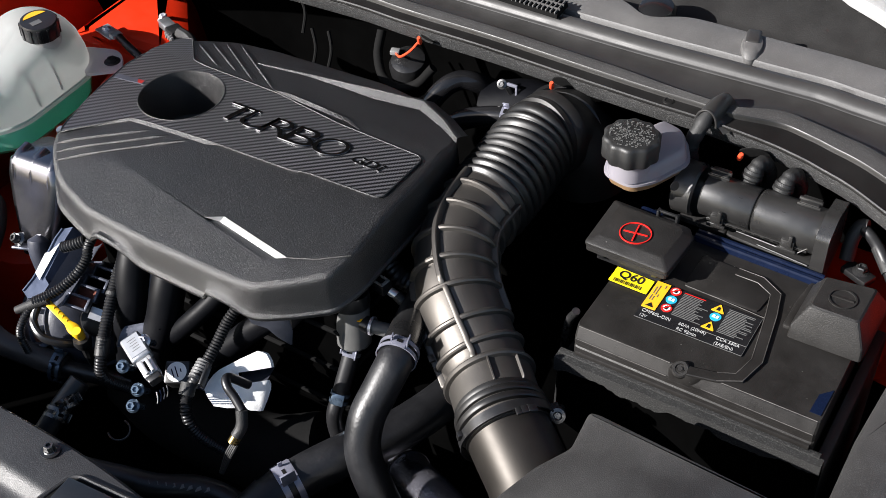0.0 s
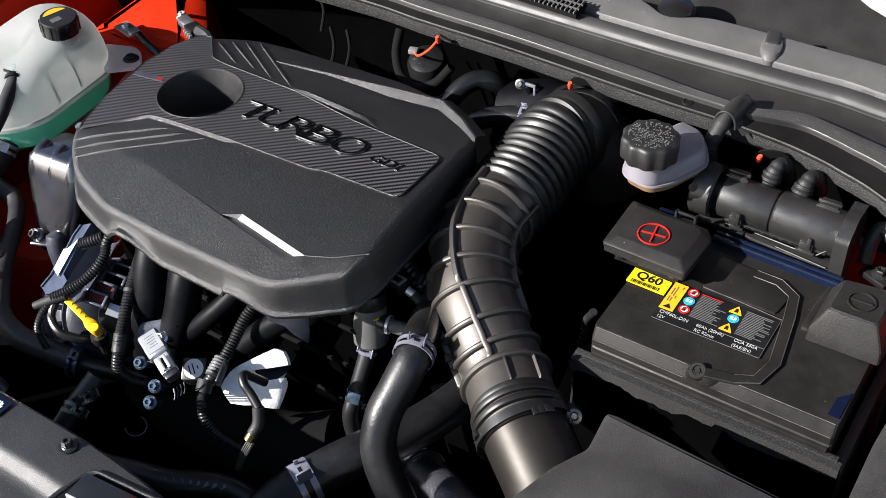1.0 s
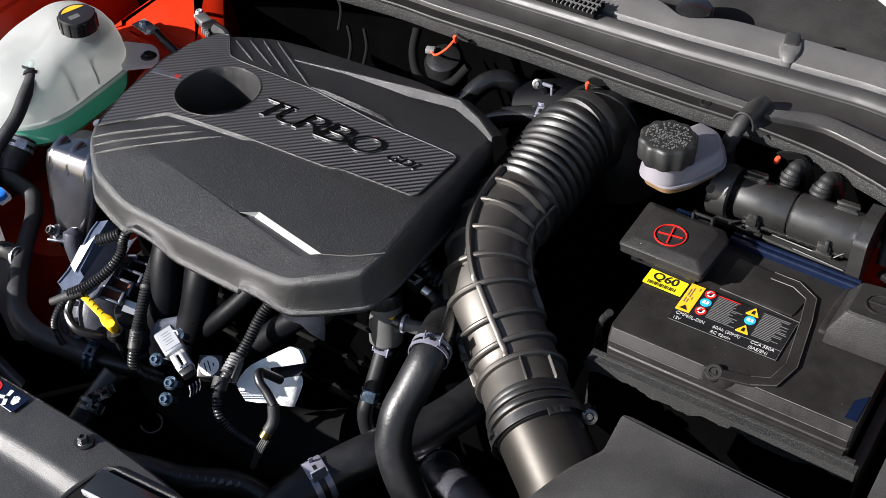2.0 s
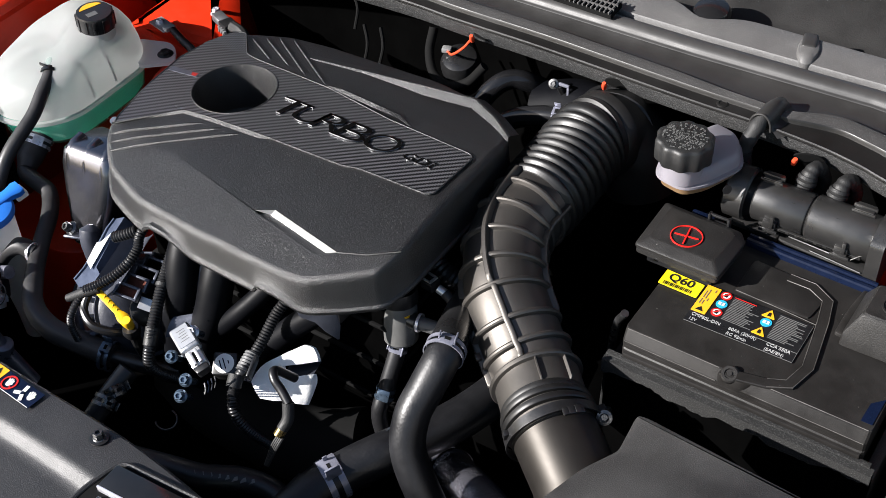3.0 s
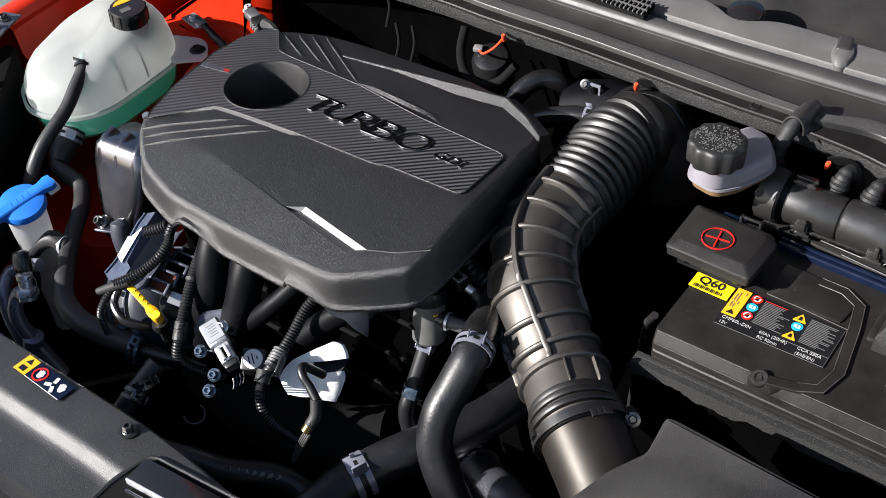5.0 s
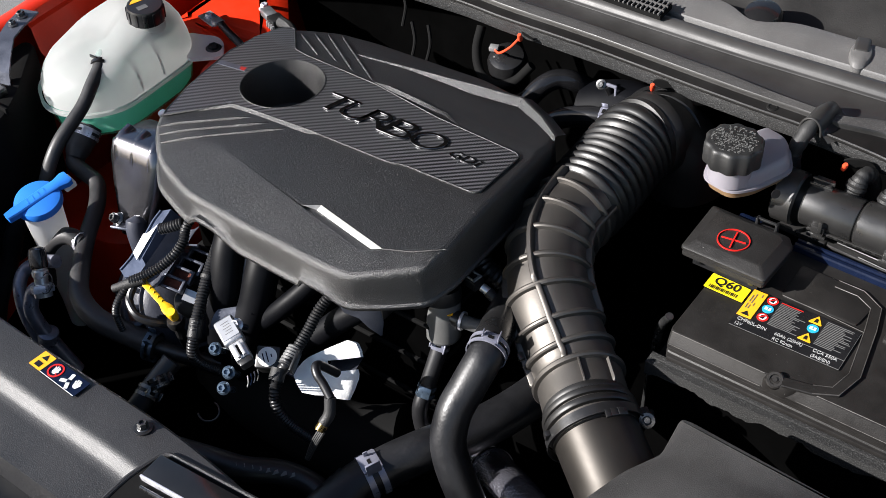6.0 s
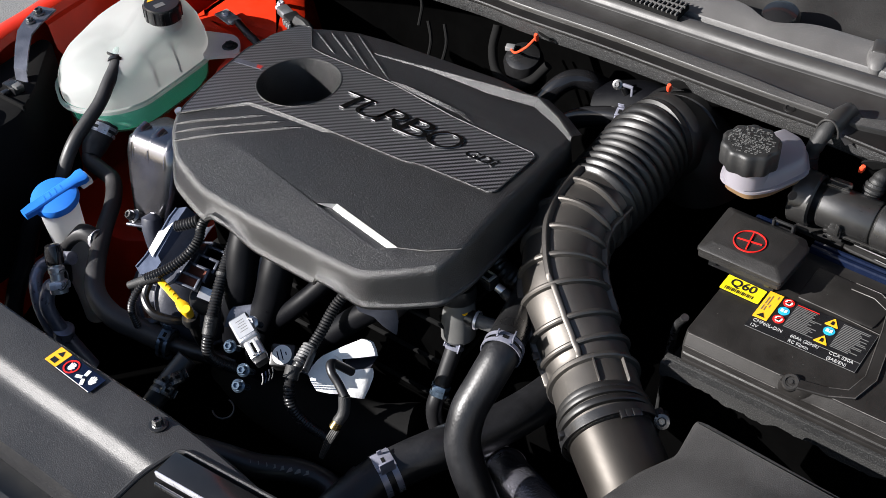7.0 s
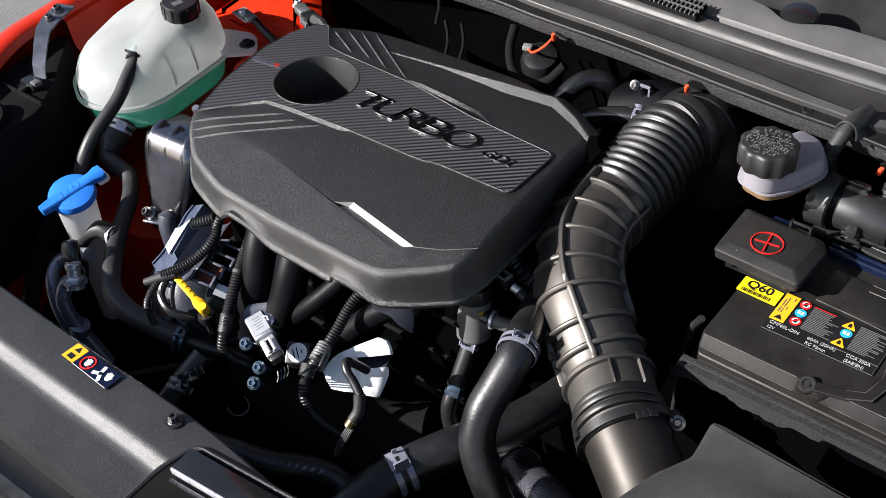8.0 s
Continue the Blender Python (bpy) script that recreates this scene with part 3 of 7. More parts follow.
    # four ribs behind the band, four before it
    for a, b in (((-0.5927, 0.1451), (-0.5321, 0.1101)), ((-0.5806, 0.1571), (-0.5042, 0.1113)), ((-0.5687, 0.1678), (-0.4724, 0.1035)), ((-0.554, 0.1767), (-0.4371, 0.0982))):
        rib(cover, Vector(a), Vector(b), 0.0036)
    for a, b in (((-0.5973, -0.092), (-0.5138, -0.029)), ((-0.5885, -0.1019), (-0.4885, -0.0262)), ((-0.5791, -0.1112), (-0.4642, -0.0234))):
        rib(cover, Vector(a), Vector(b), 0.0032)
    edge_line = ((-0.6051, -0.0803, 0.2), (-0.5796, -0.0565, 0.3), (-0.5453, -0.0251, 0.8), (-0.521, -0.0217, 1.0), (-0.4907, -0.0194, 1.0), (-0.4404, -0.0166, 1.0), (-0.4282, -0.0148, 0.2))
    part("front_chamfer", ribbon([[Vector((x, y, cover_height(x, y) + 0.0022)), Vector((x + 0.001 * k, y - 0.0035 * k, cover_height(x, y) - 0.0002)), Vector((x + 0.002 * k, y - 0.0060 * k, cover_height(x, y) - 0.0022))] for x, y, k in edge_line]), COVER, cover, "bright grained chamfer before the band")
    crest = ((-0.502, 0.1420, 0.1434, 0.05), (-0.4340, 0.1530, 0.1552, 0.25), (-0.3785, 0.1535, 0.1590, 0.7), (-0.343, 0.1520, 0.1615, 1.0), (-0.2835, 0.1615, 0.1710, 1.0), (-0.2425, 0.1405, 0.1480, 0.8), (-0.2096, 0.1195, 0.1235, 0.4))
    rows = []
    for x, low, high, k in crest:
        floor = cover_height(x, low)
        rows.append([Vector((x, low, floor - 0.0004)), Vector((x - 0.001, high, floor + 0.0062 * k + 0.0003)), Vector((x - 0.0005, high + 0.003, floor + 0.0062 * k)), Vector((x, high + 0.020, cover_height(x, high + 0.02) - 0.001))])
    part("rear_ridge", ribbon(rows), COVER, cover, "raised rear ridge", smooth=20)
    lipline = ((-0.436, 0.0950, 0.4), (-0.415, 0.0932, 1.0), (-0.370, 0.0900, 1.0), (-0.330, 0.0875, 0.8), (-0.308, 0.0810, 0.2))
    rows = [[Vector((x, y - 0.0015, TOP + 0.0015)), Vector((x + 0.0005, y + 0.0022 * k, TOP + 0.0044 * k)), Vector((x + 0.001, y + 0.0034 * k, TOP + 0.0042 * k)), Vector((x + 0.001, y + 0.005 * k + 0.001, TOP - 0.0005))] for x, y, k in lipline]
    part("band_chamfer", loft(rows, cap=False, closed=False), COVER, cover, "bright grained chamfer behind the band")
    # lettering
    for letter, x0, x1 in (("T", -0.4645, -0.4240), ("U", -0.4320, -0.3970), ("R", -0.4020, -0.3650), ("B", -0.3700, -0.3340), ("O", -0.3350, -0.2960)):
        raised(cover, "letter", letter, x0, x1, 0.0300, z, 0.0013, "dark chrome raised letter")
    for letter, x0, x1 in (("G", -0.2840, -0.2700), ("D", -0.2670, -0.2530), ("i", -0.2505, -0.2465)):
        raised(cover, "small_letter", letter, x0, x1, 0.0110, z, 0.0010, "small chrome raised letter")


def raised(cover, name, letter, x0, x1, tall, z, t, label):
    """A raised letter set between x0 and x1, leaning forwards along the band."""
    bm = words(letter, 0.03, (0, 0, 0), t, bold=-0.0006 if tall > 0.02 else 0.0, bev=0.0004 if tall > 0.02 else 0.00005)
    low = [min(v.co[i] for v in bm.verts) for i in range(3)]
    high = [max(v.co[i] for v in bm.verts) for i in range(3)]
    for v in bm.verts:
        u, w = (v.co.x - low[0]) / (high[0] - low[0]), (v.co.y - low[1]) / (high[1] - low[1])
        x = x0 + u * (x1 - x0) + 0.30 * (w - 0.5) * tall
        base = 0.0235 if tall > 0.02 else 0.0295
        v.co = Vector((x, base + w * tall, z + (v.co.z - low[2])))
    part(name, bm, CHROME, cover, label, smooth=20)


def rib(cover, a, b, w):
    """A thin ridge: a short rise to a narrow crest, a long gentle fall behind it."""
    way = (b - a).normalized()
    side = Vector((-way.y, way.x)) * w
    h = 0.0022
    profile = ((-1.0, -0.0006), (-0.80, h * 0.6), (-0.62, h * 0.97), (-0.5, h), (-0.38, h * 0.95), (0.0, h * 0.42), (1.2, -0.0006))
    rings = []
    for s, k, u in ((0.0, 0.5, 0.0), (0.10, 0.9, 0.75), (0.22, 1.0, 1.0), (0.85, 1.0, 1.0), (1.0, 0.8, 0.0)):
        p = a + (b - a) * s
        rings.append([Vector((p.x + side.x * e * k, p.y + side.y * e * k, cover_height(p.x, p.y) + q * u)) for e, q in profile])
    part("rib", loft(rings), COVER, cover, smooth=50)


engine_cover()


# ---- air intake duct and air filter box ----
DUCT_LINE = [(0.0265, -0.1421, -0.066), (-0.0141, -0.1138, -0.050), (-0.0574, -0.0716, -0.045), (-0.0789, -0.0546, -0.038), (-0.0999, -0.0387, -0.028), (-0.1242, -0.0179, -0.016), (-0.1422, 0.0043, -0.008), (-0.1569, 0.0300, -0.001), (-0.1655, 0.0595, 0.003), (-0.1660, 0.0885, 0.006), (-0.1650, 0.1173, 0.008), (-0.1640, 0.1600, 0.012), (-0.1645, 0.2000, 0.017), (-0.1610, 0.2290, 0.019), (-0.1490, 0.2620, 0.010), (-0.1274, 0.2740, -0.020), (-0.118, 0.277, -0.06)]


def intake_duct():
    duct = thing("intake_duct", (-0.09, 0.05, -0.06), "black ribbed rubber air intake duct with bellows", "air duct")
    path = even(spline(DUCT_LINE, 30), 0.0012)

    def run_to(p):
        return min(range(len(path)), key=lambda i: (path[i] - Vector(p)).length) * 0.0012

    clamp_at, last, bellows_from, bellows_to = run_to(DUCT_LINE[1]), run_to(DUCT_LINE[9]), run_to(DUCT_LINE[9]) + 0.016, run_to(DUCT_LINE[13]) - 0.004
    pitch = (bellows_to - bellows_from) / 10

    def wall(s):
        return 0.0428 + 0.0020 * step(s, last - 0.06, last + 0.05) + 0.0015 * step(s, bellows_to, bellows_to + 0.02)

    def radius(s):
        r = wall(s)
        if bellows_from < s < bellows_to:
            r += 0.0062 * abs(math.sin((s - bellows_from) / pitch * math.pi)) ** 0.7 - 0.0010
        return r

    def piece(a, b, seg=44):
        i, j = int(a / 0.0012), min(len(path) - 1, int(b / 0.0012))
        return sweep(path[i:j + 1], lambda s, u: radius(s + 0.0012 * i), seg)

    # sunlit pipe and darker bellows are copies of one finish
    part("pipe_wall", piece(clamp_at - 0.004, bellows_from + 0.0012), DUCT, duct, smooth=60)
    part("bellows", piece(bellows_from, bellows_to + 0.0012), BELLOWS, duct, "black rubber bellows, darker copy of the duct finish", smooth=60)
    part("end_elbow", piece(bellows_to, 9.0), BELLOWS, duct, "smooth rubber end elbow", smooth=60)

    def frame_at(s):
        i = min(len(path) - 2, int(s / 0.0012))
        way = (path[i + 1] - path[max(0, i - 1)]).normalized()
        side = way.cross(Vector((0, 0, 1))).normalized()
        return path[i], way, side, side.cross(way)

    def at_angle(s, degrees_round, r):
        p, way, side, top = frame_at(s)
        return p + (side * -math.cos(radians(degrees_round)) + top * math.sin(radians(degrees_round))) * r

    hoops = [run_to(p) for p in DUCT_LINE[2:10]]
    for s in hoops:
        p, way, side, top = frame_at(s)
        r = wall(s)
        part("rib", lathe([(r - 0.001, -0.0040), (r + 0.0012, -0.0034), (r + 0.0038, -0.0026), (r + 0.0048, -0.0010), (r + 0.0048, 0.0010), (r + 0.0038, 0.0026), (r + 0.0012, 0.0034), (r - 0.001, 0.0040)], p, way, 48, cap=False), DUCT, duct, smooth=30)

    def fin(turn, a, b, tall, thick):
        rows = []
        for k in range(40):
            s = a + (b - a) * k / 39
            p, way, side, top = frame_at(s)
            out = side * -math.cos(radians(turn)) + top * math.sin(radians(turn))
            across = way.cross(out)
            r = wall(s) - 0.001
            h = tall * step(s, a, a + 0.006) * (1 - step(s, b - 0.004, b))
            rows.append([p + out * (r + u * (h + 0.001)) + across * thick * v for u, v in ((0, -1.2), (0.9, -0.9), (1.0, -0.6), (1.0, 0.6), (0.9, 0.9), (0, 1.2))])
        part("long_rib", loft(rows), DUCT, duct, smooth=40)

    fin(66, hoops[3] - 0.002, hoops[7] + 0.020, 0.0070, 0.0030)
    fin(68, hoops[0] - 0.001, hoops[3] + 0.004, 0.0052, 0.0030)
    fin(158, hoops[2], hoops[7] + 0.022, 0.0055, 0.0026)
    fin(-2, hoops[0], hoops[4], 0.0055, 0.0022)
    # gussets between the lowest hoop and the cuff
    for turn, thick in ((84, 0.0010), (124, 0.0010)):
        fin(turn, clamp_at + 0.026, hoops[0] + 0.001, 0.0034, thick)
    for d, r in ((0.026, 0.0440), (0.018, 0.0462), (0.010, 0.0470)):
        p, way, side, top = frame_at(clamp_at + d)
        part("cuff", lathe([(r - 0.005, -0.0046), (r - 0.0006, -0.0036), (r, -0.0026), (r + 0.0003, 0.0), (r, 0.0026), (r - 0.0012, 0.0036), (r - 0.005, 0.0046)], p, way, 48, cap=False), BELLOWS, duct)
    p, way, side, top = frame_at(clamp_at)
    part("clamp", band(p, way, 0.0468, 0.0085, 0.0012, 48), SMOOTH, duct, "black hose clamp band")
    part("clamp_edge", band(p - way * 0.0052, way, 0.0472, 0.0016, 0.0016, 48), SMOOTH, duct)
    part("clamp_screw", turned(lathe([(0.004, -0.016), (0.004, 0.010), (0.0072, 0.011), (0.0076, 0.018), (0.0045, 0.0185), (0.003, 0.0165)], (0, 0, 0), seg=14), along(at_angle(clamp_at, 172, 0.053), Vector((0.25, -0.7, 0.55)))), DARKSTEEL, duct, "clamp screw")
    part("clamp_ear", turned(box(-0.005, 0.005, -0.004, 0.004, -0.006, 0.007, 0.0015), along(at_angle(clamp_at, 165, 0.049), way)), SMOOTH, duct)
    for a, w in ((112, 0.0050), (102, 0.0035), (95, 0.0028)):
        part("clip", turned(box(-0.0018, 0.0018, -w, w, -0.004, 0.004, 0.0008), along(at_angle(clamp_at - 0.006, a, 0.0482), way) @ pose(0, 0, 0, 0, 0, a)), SMOOTH, duct)
    part("clip", turned(box(-0.003, 0.003, -0.005, 0.005, -0.003, 0.003, 0.001), along(at_angle(clamp_at + 0.002, 14, 0.0485), way)), SMOOTH, duct)
    part("tab", turned(box(-0.003, 0.003, -0.002, 0.002, -0.004, 0.004, 0.0008), along(at_angle(hoops[1] + 0.012, 2, 0.0475), way)), DUCT, duct)
    # ribbed collar over the far end
    p, way, side, top = frame_at(bellows_to + 0.010)
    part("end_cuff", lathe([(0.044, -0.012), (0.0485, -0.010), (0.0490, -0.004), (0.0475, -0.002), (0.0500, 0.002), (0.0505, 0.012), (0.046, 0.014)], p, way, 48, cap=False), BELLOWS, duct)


def air_box():
    case = thing("air_filter_box", (0.2, -0.3, -0.25), "grained black air filter box lid beside the battery", "air filter box")
    lid = rounded([(0.066, -0.108), (0.0705, -0.152), (0.0530, -0.186), (0.0395, -0.232), (0.037, -0.30), (0.037, -0.49), (0.262, -0.49), (0.268, -0.118), (0.262, -0.1175), (0.076, -0.1060)], 0.007, 4)
    part("lid", slab(lid, -0.03, 0.02, 0.005, 0.006), BLACK, case)
    low = rounded([(0.08, -0.12), (0.05, -0.21), (0.045, -0.47), (0.258, -0.47), (0.262, -0.12)], 0.012, 3)
    part("lower_case", slab(low, -0.25, -0.03, 0.003), BLACK, case)
    part("neck", sweep([Vector(p) for p in ((0.085, -0.190, -0.130), (0.060, -0.170, -0.094), (0.0265, -0.1421, -0.066), (0.003, -0.1258, -0.0567), (-0.014, -0.1138, -0.050))], 0.0415, 44), NECK, case, "smooth round outlet neck")


intake_duct()
air_box()


# ---- battery ----
def flat_bar(line, w, z0, z1):
    """A bar of square section along plan points, its upper edges cut."""
    pts = [Vector(p) for p in line]
    c = min(0.0012, w * 0.3, (z1 - z0) * 0.3)
    rings = []
    for i, p in enumerate(pts):
        way = (pts[min(i + 1, len(pts) - 1)] - pts[max(i - 1, 0)]).normalized()
        n = Vector((-way.y, way.x))
        rings.append([Vector((p.x + n.x * e, p.y + n.y * e, z)) for e, z in ((-w, z0), (-w, z1 - c), (-w + c, z1), (w - c, z1), (w, z1 - c), (w, z0))])
    return loft(rings)


def battery():
    bat = thing("car_battery", (0.121, 0.0875, -0.19), "black sealed car battery with warning label in a grained sleeve", "battery")
    part("case", box(0.002, 0.240, 0.002, 0.173, -0.19, -0.030, 0.003), LIDBLACK, bat)
    outline = rounded([(0.0, -0.008), (0.243, -0.010), (0.243, 0.177), (0.0, 0.177)], 0.006, 3)
    inset = lambda d, z, e=0.0: [Vector((p.x, p.y + d * (1 - step(p.y, 0.0, 0.06)), z)) for p in grown(outline, -e)]
    part("lid", loft([inset(0, -0.034), inset(0, -0.0235), inset(0.0012, -0.0222), inset(0.0012, -0.0205), inset(0.0002, -0.0192), inset(0.0002, -0.0120), inset(0.0008, -0.0108), inset(0.0060, -0.0008), inset(0.0070, 0.0, 0.0006)]), LIDBLACK, bat, smooth=12)
    part("lid_seam", box(0.004, 0.239, -0.0098, -0.006, -0.0160, -0.0148, 0.0004), LIDBLACK, bat)
    part("lid_notch", slab(rounded([(0.0990, -0.0092), (0.1230, -0.0094), (0.1330, -0.0040), (0.1250, 0.004), (0.1010, 0.004)], 0.004, 3), -0.0150, 0.0002, 0.003), LIDBLACK, bat)
    part("front_ledge", box(0.004, 0.240, -0.0125, 0.0, -0.0300, -0.0245, 0.001), LIDBLACK, bat)
    # the raised cover strip and its screw
    strap = [(0.1168, -0.0049), (0.1432, 0.0011), (0.1614, 0.0104), (0.1681, 0.0381), (0.1584, 0.1021), (0.1519, 0.1320), (0.1323, 0.1439), (0.1072, 0.1444)]
    part("handle", flat_bar(strap, 0.0058, 0.0, 0.0026), LIDBLACK, bat, "angular carrying handle folded flat", smooth=20)
    offset = lambda line, d: [Vector((p[0], p[1], 0.0)) + d * Vector((-(b[1] - a[1]), b[0] - a[0], 0.0)).normalized() for a, p, b in zip(line[:1] + line[:-1], line, line[1:] + line[-1:])]
    # pale beads paint the light caught by handle and lid edges
    for d in (-0.0052, 0.0052):
        part("edge_highlight", sweep([p + Vector((0, 0, 0.0024)) for p in offset(strap, d)[1:]], 0.00055, 6), LIDEDGE, bat, "painted highlight along the edge of the folded handle")
    for x0, x1 in ((0.003, 0.0985), (0.1335, 0.240)):
        part("edge_highlight", sweep([Vector((x0, -0.0018, -0.0002)), Vector(((x0 + x1) / 2, -0.0019, -0.0002)), Vector((x1, -0.0022, -0.0002))], 0.00050, 6), LIDEDGE, bat, "painted highlight along the front edge of the lid")
        part("edge_highlight", sweep([Vector((x0, -0.0083, -0.0116)), Vector((x1, -0.0093, -0.0116))], 0.00045, 6), LIDEDGE, bat, "painted highlight along the lower edge of the lid")
    # another pale bead paints the highlight along the rear joint
    part("panel_line", sweep([Vector(p) for p in ((0.070, 0.1000, 0.0022), (0.110, 0.0985, 0.0020), (0.155, 0.0960, 0.0012))], 0.00045, 6), LIDEDGE, bat, "joint line behind the label, painted as a pale highlight")
    part("handle_pivot", lathe([(0.0085, -0.004), (0.0085, 0.0020), (0.0072, 0.0032), (0.0050, 0.0032), (0.0044, 0.0018), (0.0026, 0.0018), (0.0022, 0.0030), (0.0, 0.0030)], (0.1100, -0.0040, -0.0015), (0, -0.55, 1)), LIDBLACK, bat)
    part("vent_panel", slab(rounded([(0.068, 0.100), (0.145, 0.100), (0.150, 0.140), (0.140, 0.148), (0.068, 0.152)], 0.004, 2), 0.0, 0.002, 0.001), LIDBLACK, bat)
    part("rear_block", slab(rounded([(0.172, 0.094), (0.183, 0.094), (0.183, 0.165), (0.176, 0.165), (0.172, 0.128)], 0.003, 2), 0.0, 0.004, 0.002), LIDBLACK, bat)
    # labels
    z = 0.0012
    tag = part("capacity_label", sheet(rounded([(-0.001, 0.070), (0.041, 0.069), (0.041, 0.090), (-0.001, 0.092)], 0.001, 2), z), LABELYELLOW, bat, "yellow capacity label")
    part("lettering", words("Q60", 0.0150, (0.005, 0.0792, z + 0.0008), bold=0.00025, wide=1.0), LABELBLACK, tag)
    for k in range(17):
        x = 0.0035 + 0.0018 * k
        part("bar", sheet([(x, 0.0712), (x + (0.0006, 0.0011, 0.0008)[k % 3], 0.0712), (x + (0.0006, 0.0011, 0.0008)[k % 3], 0.0758), (x, 0.0758)], z + 0.0007, 0.0003), LABELBLACK, tag)
    main = part("warning_label", sheet([(0.043, 0.036), (0.153, 0.037), (0.153, 0.093), (0.043, 0.093)], z - 0.0004), LABELBLACK, bat, "black printed warning label")
    for a, b in (((0.0432, 0.0362), (0.1528, 0.0372)), ((0.1528, 0.0372), (0.1529, 0.0928)), ((0.110, 0.0500), (0.1528, 0.0506))):
        part("border", flat_bar([a, b], 0.00016, z - 0.0002, z + 0.0006), FINEPRINT, main)
    side = part("caution_strip", sheet([(0.0435, 0.052), (0.058, 0.0525), (0.058, 0.0925), (0.0435, 0.0925)], z + 0.0004), LABELORANGE, bat, "orange caution strip")
    for x, y0, y1 in ((0.0462, 0.064, 0.0715), (0.0462, 0.0735, 0.084), (0.0488, 0.064, 0.070), (0.0488, 0.0725, 0.087), (0.0516, 0.070, 0.074), (0.0540, 0.085, 0.089)):
        part("line", sheet([(x, y0), (x + 0.0008, y0), (x + 0.0008, y1), (x, y1)], z + 0.0011, 0.0003), FINEPRINT, side)
    part("triangle", sheet([(0.0465, 0.0545), (0.0545, 0.0545), (0.0505, 0.0605)], z + 0.0011, 0.0003), LABELBLACK, side)
    for x, y, mat in ((0.0655, 0.0870, LABELRED), (0.0660, 0.0742, LABELBLUE), (0.0665, 0.0612, LABELRED), (0.1125, 0.0735, LABELBLUE)):
        mark = part("sign", disc(x, y, z + 0.0003, 0.0056), mat, main, "round warning sign")
        if mat is LABELRED:
            part("field", disc(x, y, z + 0.001, 0.0038, 0.0003), WHITE, mark)
            part("figure", sheet([(x - 0.0016, y - 0.0026), (x + 0.0012, y - 0.0030), (x + 0.0018, y + 0.0010), (x, y + 0.003), (x - 0.002, y + 0.0012)], z + 0.0014, 0.0003), LABELBLACK, mark)
            part("slash", turned(box(-0.0045, 0.0045, -0.0006, 0.0006, 0, 0.0004, 0), pose(x, y, z + 0.0018, 0, 0, 45)), LABELRED, mark)
        else:
            part("figure", sheet([(x - 0.0032, y - 0.0018), (x + 0.0032, y - 0.0018), (x + 0.0032, y + 0.0020), (x - 0.0032, y + 0.0020)], z + 0.001, 0.0003), WHITE, mark)
            part("fold", sheet([(x - 0.0003, y - 0.0018), (x + 0.0003, y - 0.0018), (x + 0.0003, y + 0.0020), (x - 0.0003, y + 0.0020)], z + 0.0014, 0.0003), LABELBLUE, mark)
    for x, y in ((0.1112, 0.0860), (0.1115, 0.0595)):
        tri = part("hazard_triangle", sheet(rounded([(x - 0.0068, y - 0.0052), (x + 0.0068, y - 0.0052), (x, y + 0.0062)], 0.001, 2), z + 0.0003), LABELORANGE, main, "orange hazard triangle")
        part("figure", sheet([(x - 0.0018, y - 0.0036), (x + 0.0018, y - 0.0036), (x + 0.0012, y + 0.0012), (x - 0.0010, y + 0.0016)], z + 0.001, 0.0003), LABELBLACK, tri)
    rnd = random.Random(5)
    for x0, x1 in ((0.0735, 0.1035), (0.1205, 0.150)):
        for k in range(17):
            y = 0.0895 - 0.0021 * k
            end = x1 - rnd.random() * 0.012
            red = x0 < 0.1 and k == 0
            part("print_line", sheet([(x0, y), (end, y), (end, y + 0.0007), (x0, y + 0.0007)], z + 0.0003, 0.0003), LABELRED if red else FINEPRINT, main)
    for body, size, x, y in (("CMF60L-DIN", 0.0062, 0.0465, 0.0462), ("12V", 0.0058, 0.0465, 0.0392), ("60Ah (20HR)", 0.0060, 0.0850, 0.0462), ("RC 92min", 0.0058, 0.0855, 0.0392), ("CCA 550A", 0.0060, 0.1235, 0.0462), ("(SAE/EN)", 0.0058, 0.1240, 0.0392)):
        part("lettering", words(body, size * 0.95, (x, y, z + 0.0004), 0.0003, wide=0.92), PRINT, main)
    # a blue film paints a sky reflection on the lid's corner
    part("blue_reflection", sheet([(0.2300, 0.0050), (0.2405, 0.0050), (0.2412, 0.0400), (0.2310, 0.0285)], 0.0004, 0.0004), NAVY, bat, "blue reflection painted on the lid as a small film")
    # sleeve round the battery
    sleeve = thing("battery_sleeve", (0.12, 0.08, -0.2), "grained black insulating sleeve round the battery", "battery box")
    rnd = random.Random(8)
    # the ragged foot of the felt follows the edge of a cast shadow
    ragged = [(x, -0.0465 + 0.0030 * math.sin(x * 60) + 0.0015 * math.sin(x * 173 + 1) + rnd.uniform(-0.0012, 0.0012)) for x in np.linspace(0.256, -0.012, 60)]
    strip = [(-0.012, -0.0315), (0.256, -0.0315)] + ragged
    part("front_wall", loft([[Vector((x, y, z)) for x, z in strip] for y in (-0.024, -0.014)]), FELT, sleeve, "grey felt upper edge, cut along a shadow's edge")
    # near-black wall under the felt stands in for that shadow
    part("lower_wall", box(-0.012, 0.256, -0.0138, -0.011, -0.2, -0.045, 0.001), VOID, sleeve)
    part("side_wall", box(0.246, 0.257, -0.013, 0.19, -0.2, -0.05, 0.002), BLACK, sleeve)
    # left wall in a darker colour than the right, for its shade
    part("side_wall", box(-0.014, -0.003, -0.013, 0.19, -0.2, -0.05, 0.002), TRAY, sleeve)
